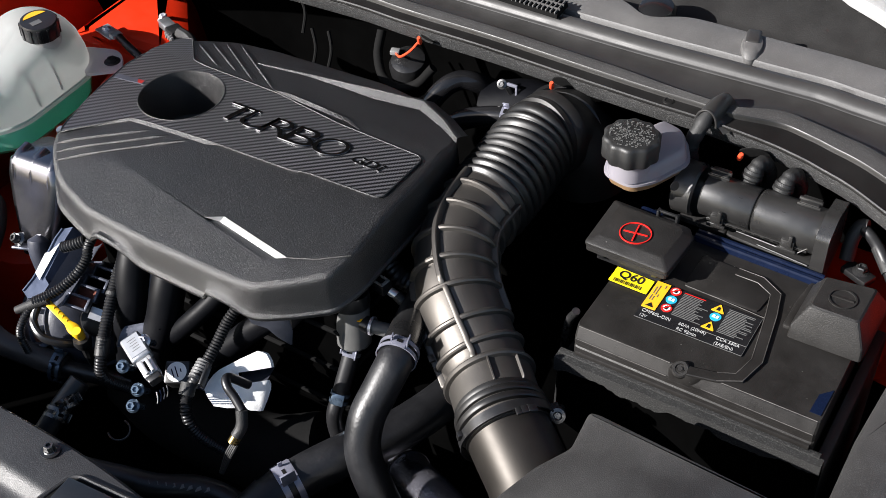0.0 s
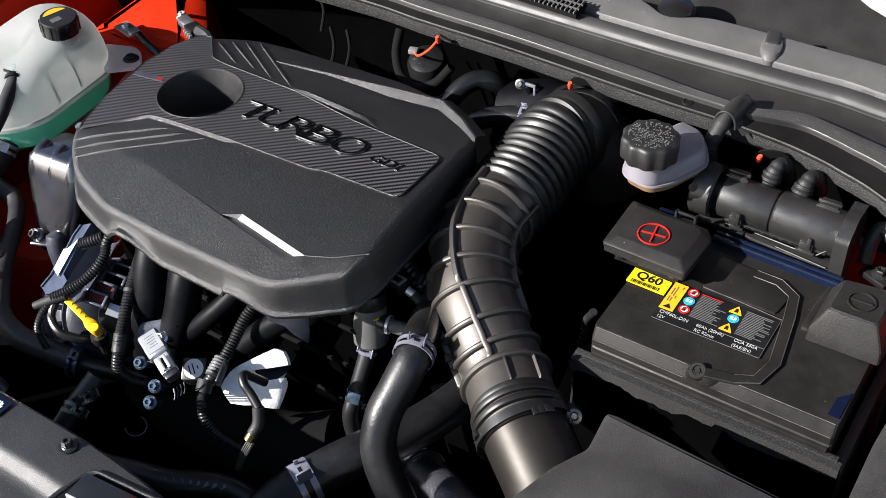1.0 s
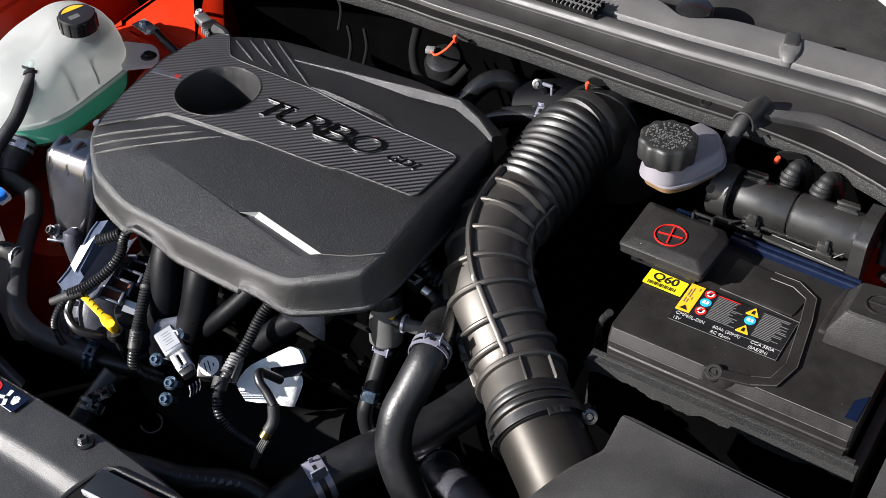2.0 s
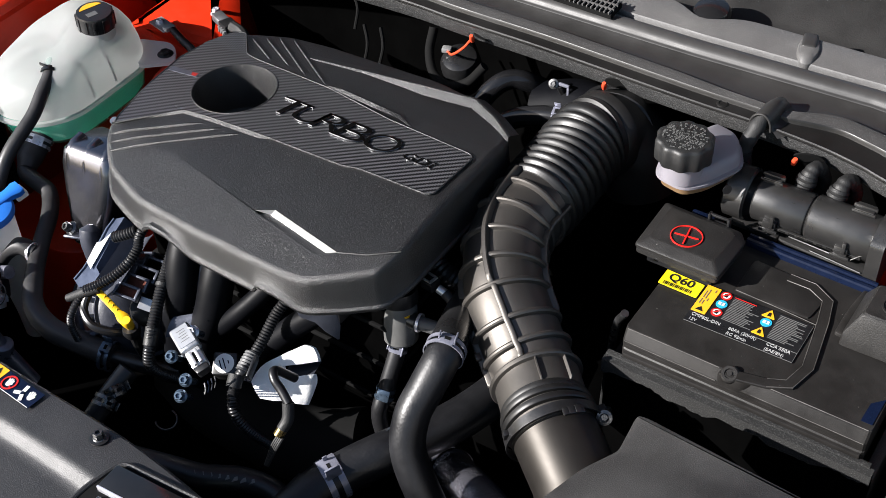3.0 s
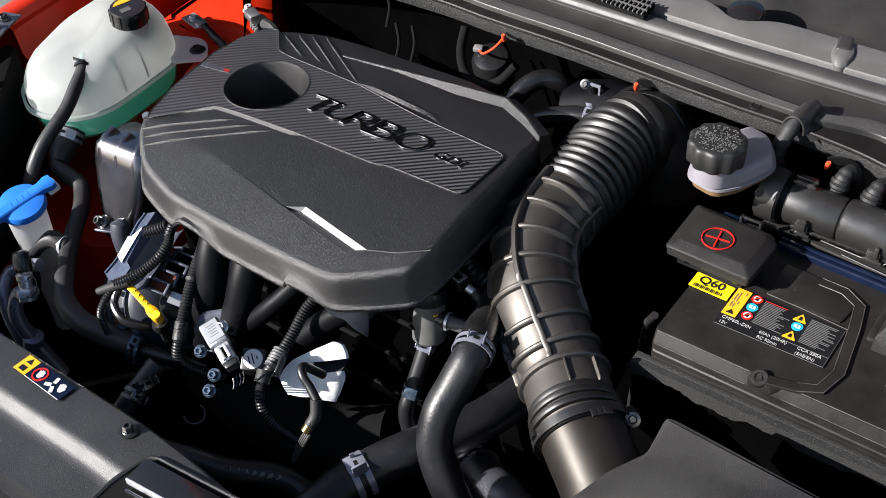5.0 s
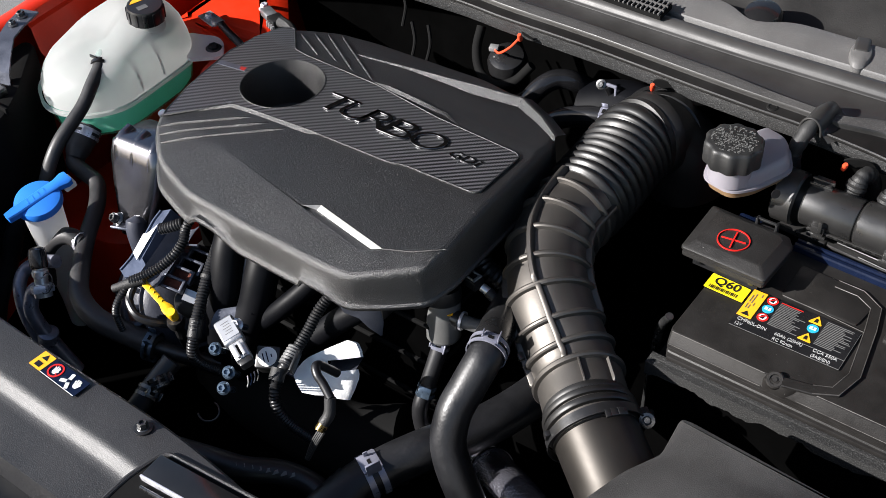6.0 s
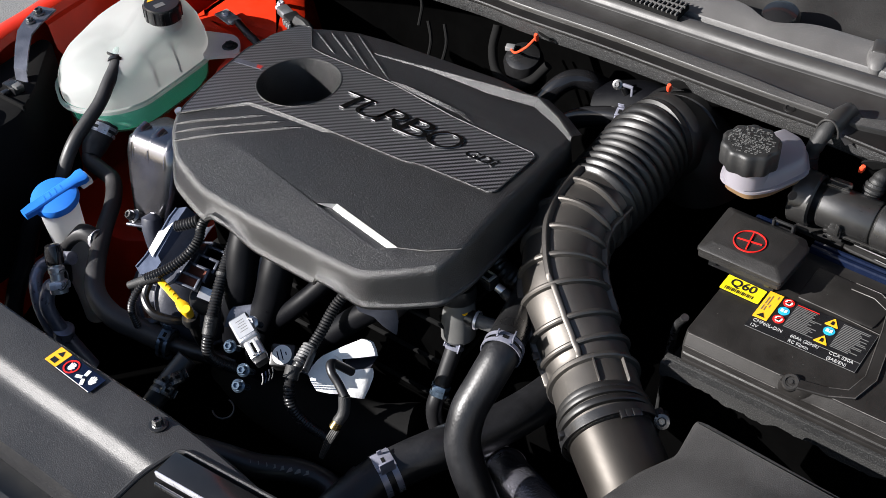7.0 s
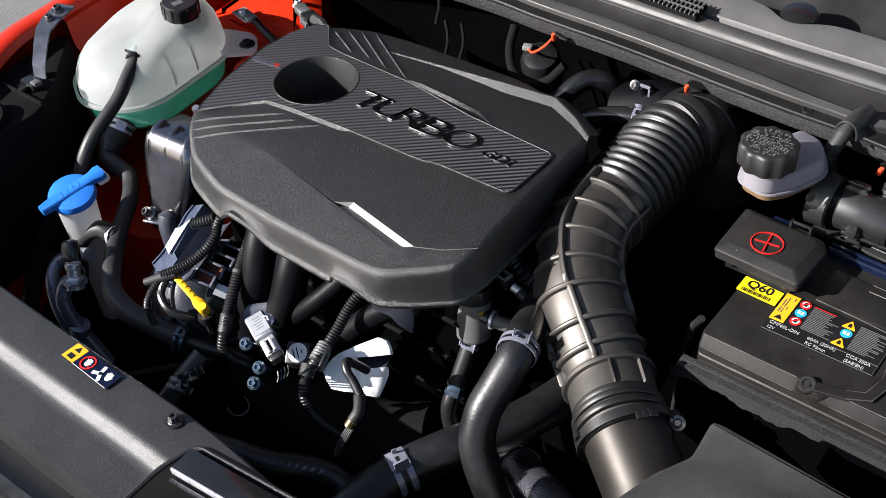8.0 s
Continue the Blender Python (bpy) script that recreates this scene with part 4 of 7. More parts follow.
    part("rim", box(-0.012, 0.252, -0.0160, -0.009, -0.040, -0.0300, 0.001), FELT, sleeve)
    part("base_plate", box(-0.03, 0.27, -0.04, 0.21, -0.215, -0.2, 0.002), TRAY, sleeve)
    part("leg", box(0.0, 0.24, 0.02, 0.16, -0.45, -0.215, 0.002), TRAY, sleeve)


def terminal_covers():
    plus = thing("terminal_cover", (0.01, 0.116, 0.0), "black plastic cover with red plus sign on the battery terminal", "terminal cover", "battery terminal covers")
    o = [(-0.036, 0.0845), (0.0545, 0.0825), (0.0575, 0.142), (0.048, 0.156), (-0.038, 0.160)]
    rings = [[Vector((p.x, p.y, z)) for p in rounded(grown(o, d), 0.004, 3)] for d, z in ((-0.004, 0.0145), (-0.0006, 0.0155), (-0.0006, 0.0200), (-0.0026, 0.0207), (-0.0026, 0.0222), (0.0004, 0.0230), (0.0004, 0.0258), (-0.0006, 0.0268), (-0.0018, 0.0273), (-0.0098, 0.0323), (-0.0112, 0.0328))]
    part("hood", loft(rings), TERMINAL, plus, smooth=25)
    part("skirt", slab([(-0.026, 0.095), (0.045, 0.094), (0.048, 0.138), (0.040, 0.145), (-0.028, 0.144)], 0.0, 0.019, 0.001), SMOOTH, plus)
    part("latch", join(box(0.010, 0.034, 0.156, 0.163, 0.020, 0.0245, 0.001), box(0.010, 0.013, 0.156, 0.163, 0.020, 0.034, 0.001), box(0.031, 0.034, 0.156, 0.163, 0.020, 0.034, 0.001), box(0.010, 0.034, 0.158, 0.161, 0.031, 0.034, 0.0008)), SMOOTH, plus)
    c = (0.0062, 0.1138, 0.0328)
    part("sign_ring", band((c[0], c[1], c[2] + 0.0006), (0, 0, 1), 0.0155, 0.0012, 0.0010, 36), LABELRED, plus, "red ring")
    part("sign_cross", turned(join(box(-0.0125, 0.0125, -0.0007, 0.0007, 0, 0.001, 0), box(-0.0007, 0.0007, -0.0125, 0.0125, 0, 0.0013, 0)), pose(c[0], c[1], c[2] + 0.0002, 0, 0, 8)), LABELRED, plus, "red plus sign")
    for x in (-0.008, 0.050):
        part("clip_tooth", box(x - 0.014, x - 0.008, 0.0905, 0.0945, 0.006, 0.0185, 0.0005), SMOOTH, plus)
    minus = thing("terminal_cover", (0.215, 0.115, 0.0), "black plastic cover with raised minus sign on the battery terminal", "terminal cover", "battery terminal covers")
    o = [(0.181, 0.083), (0.250, 0.084), (0.252, 0.160), (0.182, 0.150)]
    rings = [[Vector((p.x, p.y, z)) for p in rounded(grown(o, d), 0.004, 3)] for d, z in ((0.001, 0.002), (0.0, 0.016), (-0.0105, 0.038), (-0.0125, 0.0395))]
    part("hood", loft(rings), TERMINAL, minus, smooth=25)
    c = (0.2165, 0.117, 0.0395)
    part("sign_ring", band((c[0], c[1], c[2] + 0.0006), (0, 0, 1), 0.0118, 0.0014, 0.0016, 36), TERMINAL, minus, "raised ring")
    part("sign_bar", turned(box(-0.0105, 0.0105, -0.0008, 0.0008, 0, 0.0016, 0), pose(c[0], c[1], c[2], 0, 0, 2)), TERMINAL, minus, "raised minus sign")


battery()
terminal_covers()


# ---- front shroud ----
def front_shroud():
    shroud = thing("radiator_shroud", (-0.45, -0.43, -0.12), "grained dark plastic radiator shroud along the front", "radiator cover")
    path = spline([(-1.0, -0.325, -0.04), (-0.671, -0.337, -0.04), (-0.50, -0.342, -0.04), (-0.348, -0.344, -0.04), (-0.215, -0.359, -0.04), (-0.05, -0.39, -0.04)], 6)
    part("panel", swept_profile([(0.0, -0.05), (0.0, -0.003), (-0.003, 0.0), (-0.046, 0.0008), (-0.0510, -0.0002), (-0.0545, -0.0028), (-0.0600, -0.0080), (-0.0640, -0.0104), (-0.072, -0.0112), (-0.1125, -0.0130), (-0.1130, -0.06)], path), SHROUD, shroud, smooth=40)
    part("slat", swept_profile([(-0.113, -0.055), (-0.140, -0.055), (-0.144, -0.034), (-0.156, -0.036), (-0.160, -0.065), (-0.185, -0.070), (-0.19, -0.050), (-0.26, -0.075)], path), SMOOTH, shroud, "dark grille slats below the shroud", smooth=25)
    b = Vector((-0.3655, -0.3590, -0.0385))
    part("bolt", bolt_bm(b, (0, 0, 1), 0.0052, 0.0085), DARKSTEEL, shroud, "black flanged hexagon bolt")
    part("washer", lathe([(0.0095, 0.0), (0.0095, 0.0012), (0.006, 0.0016)], b + Vector((0, 0, -0.0005))), SMOOTH, shroud)
    sticker = thing("warning_sticker", (-0.49, -0.358, -0.0385), "dark warning sticker with orange end and white fan symbol", "sticker")
    u, v = Vector((1, -0.06, 0)).normalized(), Vector((0.06, 1, 0)).normalized()
    o = Vector((-0.4880, -0.3590, -0.0378))
    at = lambda a, b: o + u * a + v * b
    quad = lambda a0, a1, b0, b1: [at(a0, b0), at(a1, b0), at(a1, b1), at(a0, b1)]
    part("film", sheet(quad(-0.036, 0.037, -0.0105, 0.0105), o.z), NAVY, sticker)
    part("orange_end", sheet(quad(-0.036, -0.018, -0.0105, 0.0105), o.z + 0.0007, 0.0003), LABELORANGE, sticker, "orange end")
    part("white_line", sheet(quad(-0.018, 0.036, -0.0105, -0.0100), o.z + 0.0007, 0.0002), WHITE, sticker)
    part("triangle", sheet([at(-0.031, 0.002), at(-0.023, 0.002), at(-0.027, 0.009)], o.z + 0.0011, 0.0003), LABELBLACK, sticker)
    part("book", sheet(quad(-0.031, -0.023, -0.008, -0.002), o.z + 0.0011, 0.0003), LABELBLACK, sticker)
    part("ring", band(at(-0.005, 0.0) + Vector((0, 0, 0.0011)), (0, 0, 1), 0.0072, 0.0006, 0.0016), LABELRED, sticker)
    def hand_shape(name, cx, cy, k, turn):
        """A small open palm: a pad, four fingers and a thumb."""
        m = pose(*at(cx, cy)[:2], o.z + 0.0008, 0, 0, turn)
        fingers = [turned(box(x - 0.00065 * k, x + 0.00065 * k, 0.001 * k, h * k, 0, 0.0003, 0), pose(0, 0, 0, 0, 0, a)) for x, h, a in ((-0.0026 * k, 0.0048, 8), (-0.0009 * k, 0.0058, 3), (0.0008 * k, 0.0056, -3), (0.0024 * k, 0.0046, -8))]
        pad = sheet([(-0.0033 * k, 0.0015 * k), (-0.0030 * k, -0.0025 * k), (-0.0012 * k, -0.0045 * k), (0.0016 * k, -0.0045 * k), (0.0048 * k, 0.0002 * k), (0.0040 * k, 0.0010 * k), (0.0030 * k, 0.0002 * k), (0.0031 * k, 0.0016 * k)], 0, 0.0003)
        part(name, turned(join(pad, *fingers), m), WHITE, sticker)

    hand_shape("palm", -0.005, 0.0, 0.95, 0)
    part("slash", turned(box(-0.0072, 0.0072, -0.0006, 0.0006, 0.00055, 0.00075, 0), pose(*at(-0.005, 0.0)[:2], o.z, 0, 0, -45)), LABELRED, sticker)
    for a in (100, 200, 300):
        m = Matrix.Translation(at(0.017, -0.001) + Vector((0, 0, 0.001))) @ pose(0, 0, 0, 0, 0, a)
        part("fan_blade", turned(box(0.002, 0.0095, -0.002, 0.002, 0, 0.0003, 0), m), WHITE, sticker)
    hand_shape("glove", 0.0275, 0.001, 1.05, 12)
    part("hub", disc(at(0.017, -0.001).x, at(0.017, -0.001).y, o.z + 0.0012, 0.0022, 0.0004, 6), NAVY, sticker)


front_shroud()


# ---- red inner wing and outer wing ----
WING_LINE = [Vector(p) for p in ((-0.93, -0.30, -0.02), (-0.985, -0.17, -0.01), (-1.035, -0.05, 0.0), (-1.047, 0.04, 0.0), (-1.052, 0.15, 0.003), (-1.055, 0.30, 0.006), (-1.055, 0.50, 0.008))]


def wings():
    line = spline(WING_LINE, 8)
    wing = thing("front_wing", (-1.1, 0.1, -0.3), "bright red painted front wing of the car", "car wing", kind="structure")
    part("outer_skin", swept_profile([(-0.022, -0.016), (-0.020, -0.004), (-0.014, 0.0), (0.0, 0.0), (0.010, -0.003), (0.017, -0.014), (0.026, -0.15), (0.03, -0.5)], line), RED, wing)
    back = [p for p in line if p.y > 0.03]
    part("inner_flange", swept_profile([(-0.022, -0.016), (-0.027, -0.020), (-0.032, -0.055), (-0.045, -0.070), (-0.060, -0.120), (-0.10, -0.150), (-0.20, -0.160)], back), RED, wing, "red inner wing panel")
    # lower wing panel coloured near-black in place of shaded red
    part("shaded_panel", swept_profile([(-0.198, -0.162), (-0.24, -0.175), (-0.28, -0.20), (-0.30, -0.40), (-0.36, -0.455)], back), VOID, wing, "lower inner wing panel, its shade painted near-black")
    tower = rounded([(-0.93, 0.20), (-0.755, 0.215), (-0.738, 0.26), (-0.765, 0.303), (-0.809, 0.350), (-0.87, 0.42), (-0.95, 0.45)], 0.02, 5)
    part("rail_top", slab(rounded([(-0.97, -0.08), (-0.82, -0.06), (-0.745, 0.0), (-0.72, 0.16), (-0.97, 0.16)], 0.02, 4), -0.44, -0.25, 0.008), RED, wing, "red rail below the coolant tank")
    part("strut_tower", slab(tower, -0.40, -0.055, 0.03, 0.05), RED, wing, "rounded red strut tower top")
    part("apron", slab(rounded([(-0.90, 0.222), (-0.848, 0.208), (-0.802, 0.172), (-0.790, 0.128), (-0.735, 0.130), (-0.712, 0.19), (-0.735, 0.25), (-0.80, 0.27)], 0.012, 3), -0.085, -0.0600, 0.006), RED, wing, "red apron between the tank and the engine cover")
    for x, y in ((-0.82, 0.30),):
        part("stud", bolt_bm(Vector((x, y, -0.054)), (0, 0, 1), 0.006, 0.008), STEEL, wing)
    far = thing("front_wing", (0.33, 0.2, -0.3), "red inner wing beside the battery, mostly in shade", "car wing", kind="structure")
    other = [Vector((0.37, y, 0.03)) for y in np.linspace(0.15, 0.34, 6)]
    part("inner_panel", swept_profile([(0.11, -0.11), (0.10, -0.10), (0.07, -0.055), (0.05, -0.04), (0.04, 0.0), (-0.05, 0.01), (-0.2, -0.05), (-0.25, -0.5)], other), RED, far)
    part("strut_panel", slab(rounded([(0.150, 0.37), (0.31, 0.37), (0.31, 0.19), (0.240, 0.20), (0.203, 0.255), (0.165, 0.30)], 0.012, 3), -0.130, -0.105, 0.006), RED, far, "red strut tower panel")
    # added near-black foot stands in for the shade under the panel
    part("shaded_base", slab(rounded([(0.155, 0.36), (0.31, 0.36), (0.31, 0.19), (0.245, 0.20), (0.205, 0.255), (0.170, 0.30)], 0.012, 3), -0.42, -0.1305, 0.004), VOID, far, "foot of the strut panel, its shade painted near-black")


def lamp_back():
    lamp = thing("headlamp_housing", (-0.93, -0.2, -0.2), "black rear of a headlamp housing with a grey bracket", "headlamp")
    back = [(-0.990, -0.13), (-1.012, -0.06), (-1.020, 0.026), (-1.0, 0.030), (-0.963, -0.014), (-0.925, -0.056), (-0.888, -0.112), (-0.885, -0.33), (-0.93, -0.31)]
    # dull black stands in for the wing's shade on the housing
    part("housing", loft([[Vector((p.x, p.y, z)) for p in rounded(grown(back, d), 0.012, 4)] for d, z in ((-0.010, -0.25), (0.0, -0.10), (0.0, -0.036), (-0.003, -0.031), (-0.008, -0.030))]), TRAY, lamp)
    part("rear_cap", lathe([(0.034, -0.01), (0.034, 0.006), (0.030, 0.010), (0.026, 0.010), (0.024, 0.006), (0.0, 0.006)], (-0.930, -0.170, -0.028), (0.15, -0.1, 1), 30), TRAY, lamp, "round black bulb cap")
    for y in (-0.10, -0.21, -0.26):
        part("stiffener", box(-0.99 if y > -0.15 else -0.95, -0.895, y - 0.002, y + 0.002, -0.035, -0.025, 0.001), TRAY, lamp)
    strip = [((-1.036, 0.046, 0.004), (-1.008, 0.054, 0.004)), ((-1.020, 0.010, 0.006), (-0.992, 0.014, 0.006)), ((-1.007, -0.013, 0.004), (-0.983, -0.008, 0.004)), ((-0.985, -0.036, -0.002), (-0.963, -0.031, -0.002)), ((-0.963, -0.059, -0.014), (-0.942, -0.055, -0.014)), ((-0.960, -0.064, -0.034), (-0.940, -0.060, -0.034))]
    rows = [[Vector(p), Vector(q), Vector(q) + Vector((-0.0005, 0.001, -0.003)), Vector(p) + Vector((0.0005, 0.001, -0.003))] for p, q in strip]
    part("bracket", loft(rows), ALUDARK, lamp, "grey metal bracket", smooth=25)
    part("bracket_bolt", bolt_bm(Vector((-1.016, 0.032, 0.007)), (0, -0.1, 1), 0.0058, 0.006), DARKSTEEL, lamp)
    part("bracket_bolt", bolt_bm(Vector((-1.006, 0.010, 0.008)), (0, -0.1, 1), 0.0045, 0.005), DARKSTEEL, lamp)
    part("plug", join(box(-0.955, -0.928, -0.088, -0.072, -0.031, -0.019, 0.002), box(-0.945, -0.936, -0.100, -0.088, -0.030, -0.022, 0.002)), SMOOTH, lamp)
    part("plug_tab", box(-0.935, -0.924, -0.086, -0.076, -0.021, -0.016, 0.001), SILICONE, lamp, "grey plug tab")


def raised_hood():
    """The hood stands open on its hinges behind the bay; its underside shows in the shiny parts."""
    hood = thing("raised_hood", (-0.37, 0.4, 0.2), "raised red hood with a black insulation pad", "hood", kind="structure")
    tilt = Matrix.Translation((-0.37, 0.50, 0.20)) @ pose(0, 0, 0, -62, 0, 0)
    skin = rounded([(-0.74, 0.0), (0.74, 0.0), (0.68, -0.95), (0.35, -1.05), (-0.35, -1.05), (-0.68, -0.95)], 0.06, 5)
    part("skin", turned(slab(skin, -0.012, 0.012, 0.004), tilt), RED, hood)
    part("insulation_pad", turned(slab(rounded([(-0.70, -0.03), (0.70, -0.03), (0.63, -0.90), (0.33, -1.0), (-0.33, -1.0), (-0.63, -0.90)], 0.06, 5), -0.026, -0.0125, 0.003), tilt), TRAY, hood, "black insulation pad")


wings()
lamp_back()
raised_hood()


# ---- engine block and its depth under the cover ----
def engine():
    eng = thing("engine_block", (-0.41, 0.02, -0.44), "engine block under the cover, deep shade painted in its colour", "engine")
    # block, crankcase and gearbox carry their shade as a near-black colour
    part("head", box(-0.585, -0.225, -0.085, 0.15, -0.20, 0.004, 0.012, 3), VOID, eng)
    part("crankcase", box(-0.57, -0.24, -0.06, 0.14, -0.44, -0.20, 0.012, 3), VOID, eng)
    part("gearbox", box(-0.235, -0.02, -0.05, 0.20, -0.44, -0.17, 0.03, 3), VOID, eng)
    for z in (-0.06, -0.12, -0.18):
        part("seam", box(-0.587, -0.223, -0.088, 0.152, z, z + 0.006, 0.002), TRAY, eng)
    manifold = thing("intake_manifold", (-0.4, -0.14, -0.2), "black plastic intake manifold with curved runners", "intake manifold")
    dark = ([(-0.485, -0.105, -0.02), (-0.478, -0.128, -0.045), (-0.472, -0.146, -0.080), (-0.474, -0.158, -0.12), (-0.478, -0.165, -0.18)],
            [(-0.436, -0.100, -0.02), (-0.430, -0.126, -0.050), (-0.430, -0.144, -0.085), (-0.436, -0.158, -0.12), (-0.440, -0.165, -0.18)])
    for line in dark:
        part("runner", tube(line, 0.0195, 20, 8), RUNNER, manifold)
    part("runner", tube([(-0.3590, -0.0971, -0.0300), (-0.3766, -0.1208, -0.0550), (-0.3993, -0.1400, -0.0820), (-0.4307, -0.1472, -0.1180), (-0.4605, -0.1389, -0.1700)], 0.0112, 18, 8), RUNNER, manifold, "curved runner, shade painted in its colour")
    part("runner", tube([(-0.2895, -0.1141, -0.0350), (-0.3194, -0.1290, -0.0620), (-0.3483, -0.1440, -0.0980), (-0.3738, -0.1442, -0.1500)], 0.0135, 18, 8), RUNNER, manifold, "curved runner, shade painted in its colour")
    # a pale strip paints the lit edge of a runner
    part("lit_edge", tube([(-0.4550, -0.1233, -0.0450), (-0.4527, -0.1327, -0.0620), (-0.4553, -0.1390, -0.0800), (-0.4623, -0.1452, -0.0900), (-0.4730, -0.1501, -0.0960)], lambda s, u: 0.0022 + 0.0028 * u, 10, 8, flat=0.6), ALUDARK, manifold, "lit edge of a runner painted as a pale strip")
    # the plenum is coloured dull black for the shade it lies in
    part("plenum", tube([(-0.50, -0.145, -0.21), (-0.42, -0.16, -0.22), (-0.30, -0.155, -0.22), (-0.24, -0.13, -0.21)], 0.045, 20, 6), TRAY, manifold)
    part("flange", box(-0.49, -0.27, -0.112, -0.086, -0.05, -0.015, 0.004), SMOOTH, manifold)
    part("bracket_plate", turned(box(-0.020, 0.020, -0.012, 0.012, -0.0015, 0.0015, 0.001), pose(-0.428, -0.186, -0.098, -25, 0, -30)), ALU, manifold, "bare metal bracket plate")
    part("mount_plate", turned(box(-0.018, 0.030, -0.010, 0.010, -0.0015, 0.0015, 0.001), pose(-0.345, -0.180, -0.108, -18, 8, 10)), ALUDARK, manifold)
    tongue = [[Vector((-0.462 + 0.022 * u, -0.171 + 0.018 * u - 0.014 * v, -0.088 + 0.003 * u - 0.010 * v * v)) for u in np.linspace(0, 1, 6)] for v in np.linspace(0, 1.3, 6)]
    part("curved_tongue", ribbon(tongue), ALUDARK, manifold, "grey curved metal tongue")
    # a grey arc paints sunlight along a runner
    arc = [[Vector((-0.436 + 0.017 * math.cos(a), -0.163 + 0.012 * math.sin(a) + 0.004 * k, -0.080 - 0.004 * k)) for a in np.linspace(0.1, 2.4, 9)] for k in (0, 1, 2)]
    part("lit_arc", ribbon(arc), ALUDARK, manifold, "lit arc of a runner painted as grey metal")
    for p in ((-0.397, -0.201, -0.050), (-0.409, -0.226, -0.072), (-0.378, -0.239, -0.078), (-0.371, -0.255, -0.083)):
        stud = thing("bolt", Vector(p) + Vector((0, 0.004, -0.012)), "blue zinc plated flange bolt on the engine", "bolt", "engine bolts")
        way = Vector((0.25, -0.55, 0.75))
        part("head", bolt_bm(Vector(p), way, 0.0050, 0.008, 1.45), STEEL if p[2] > -0.06 else ZINC, stud, smooth=20)
        part("shank", lathe([(0.0035, -0.03), (0.0035, 0.0)], p, way, 10), ZINC, stud)


engine()


# ---- alternator side ----
def alternator():
    alt = thing("alternator", (-0.58, -0.14, -0.22), "grey cast alternator with cooling slots and copper windings", "alternator")
    c, way = Vector((-0.565, -0.140, -0.155)), Vector((0.75, -0.25, 0.55)).normalized()
    part("housing", lathe([(0.060, -0.09), (0.066, -0.08), (0.066, -0.02), (0.063, 0.0), (0.055, 0.018), (0.040, 0.028), (0.018, 0.030), (0.0, 0.028)], c, way, 44), DARKCAST, alt)
    part("winding", lathe([(0.0655, -0.018), (0.0655, -0.004), (0.060, 0.006)], c, way, 44, cap=False), COPPER, alt, "copper red winding")
    m = along(c, way)
    for k in range(20):
        a = k * math.tau / 20
        blade = box(0.045, 0.0685, -0.003, 0.003, -0.022, 0.016, 0.001)
        part("fin", turned(blade, m @ pose(0, 0, 0, 0, 0, math.degrees(a))), ALUDARK, alt)
    part("rear_ring", band(c + way * 0.016, way, 0.050, 0.006, 0.008, 44), ALUDARK, alt)
    part("front_ring", band(c - way * 0.024, way, 0.060, 0.010, 0.009, 44), ALUDARK, alt)
    part("hub", lathe([(0.020, 0.02), (0.020, 0.036), (0.012, 0.040), (0.0, 0.040)], c, way, 24), SMOOTH, alt)
    # slots towards the front, framed in grey metal
    for k in range(4):
        f = Vector((-0.5400 + 0.0004 * k, -0.1670 + 0.0150 * k, -0.0925 + 0.002 * k))
        turn = along(f, Vector((0.25, -0.45, 0.85))) @ pose(0, 0, 0, 0, 0, -18)
        frame_bm = join(box(-0.014, 0.014, -0.0083, -0.0050, -0.005, 0.004, 0.001), box(-0.014, 0.014, 0.0050, 0.0083, -0.005, 0.004, 0.001), box(-0.015, -0.0115, -0.0083, 0.0083, -0.005, 0.004, 0.001), box(0.0115, 0.015, -0.0083, 0.0083, -0.005, 0.004, 0.001))
        slot = part("slot_frame", turned(frame_bm, turn), ALUDARK, alt)
        # the upper two slots get near-black windings as painted shade
        part("slot_winding", turned(box(-0.0115, 0.0115, -0.0052, 0.0052, -0.0055, -0.003, 0.0), turn), COPPER if k < 2 else VOID, slot, "copper winding behind a slot" if k < 2 else "slot with its shade painted near-black")
    part("data_plate", turned(box(-0.012, 0.012, -0.007, 0.007, -0.0004, 0.0004, 0.0), along((-0.520, -0.158, -0.112), (0.45, -0.45, 0.75)) @ pose(0, 0, 0, 0, 0, -30)), SILVER, alt, "worn metal data plate")
    cover = thing("belt_cover", (-0.6, -0.15, -0.14), "blue grey metal bracket with a blank white sticker", "bracket")
    arm = [Vector(p) for p in [(-0.5891, -0.1094, -0.0449), (-0.5982, -0.1171, -0.0460), (-0.5996, -0.1293, -0.0524), (-0.5980, -0.1508, -0.0651), (-0.5985, -0.1748, -0.0786), (-0.6012, -0.1894, -0.0861), (-0.5924, -0.1923, -0.0910), (-0.5794, -0.1822, -0.0899), (-0.5758, -0.1708, -0.0846), (-0.5869, -0.1662, -0.0779), (-0.5895, -0.1283, -0.0554)]]
    down = Vector((0.006, 0.012, -0.024))
    part("plate", loft([arm, [p + down for p in arm]]), BRACKET, cover, smooth=20)
    part("fold", sweep([p + Vector((0, 0, 0.0005)) for p in arm[1:6]], 0.0012, 8), BRACKET, cover)
    bowl = [[Vector((-0.578 + 0.030 * u - 0.006 * math.sin(u * 3.1), -0.106 - 0.075 * v, -0.050 - 0.036 * v - 0.016 * math.sin(u * math.pi) - 0.004 * u)) for u in np.linspace(0, 1, 9)] for v in np.linspace(0, 1, 8)]
    part("bowl", ribbon(bowl), ALUDARK, cover, "grey cast hollow beside the bracket", smooth=60)
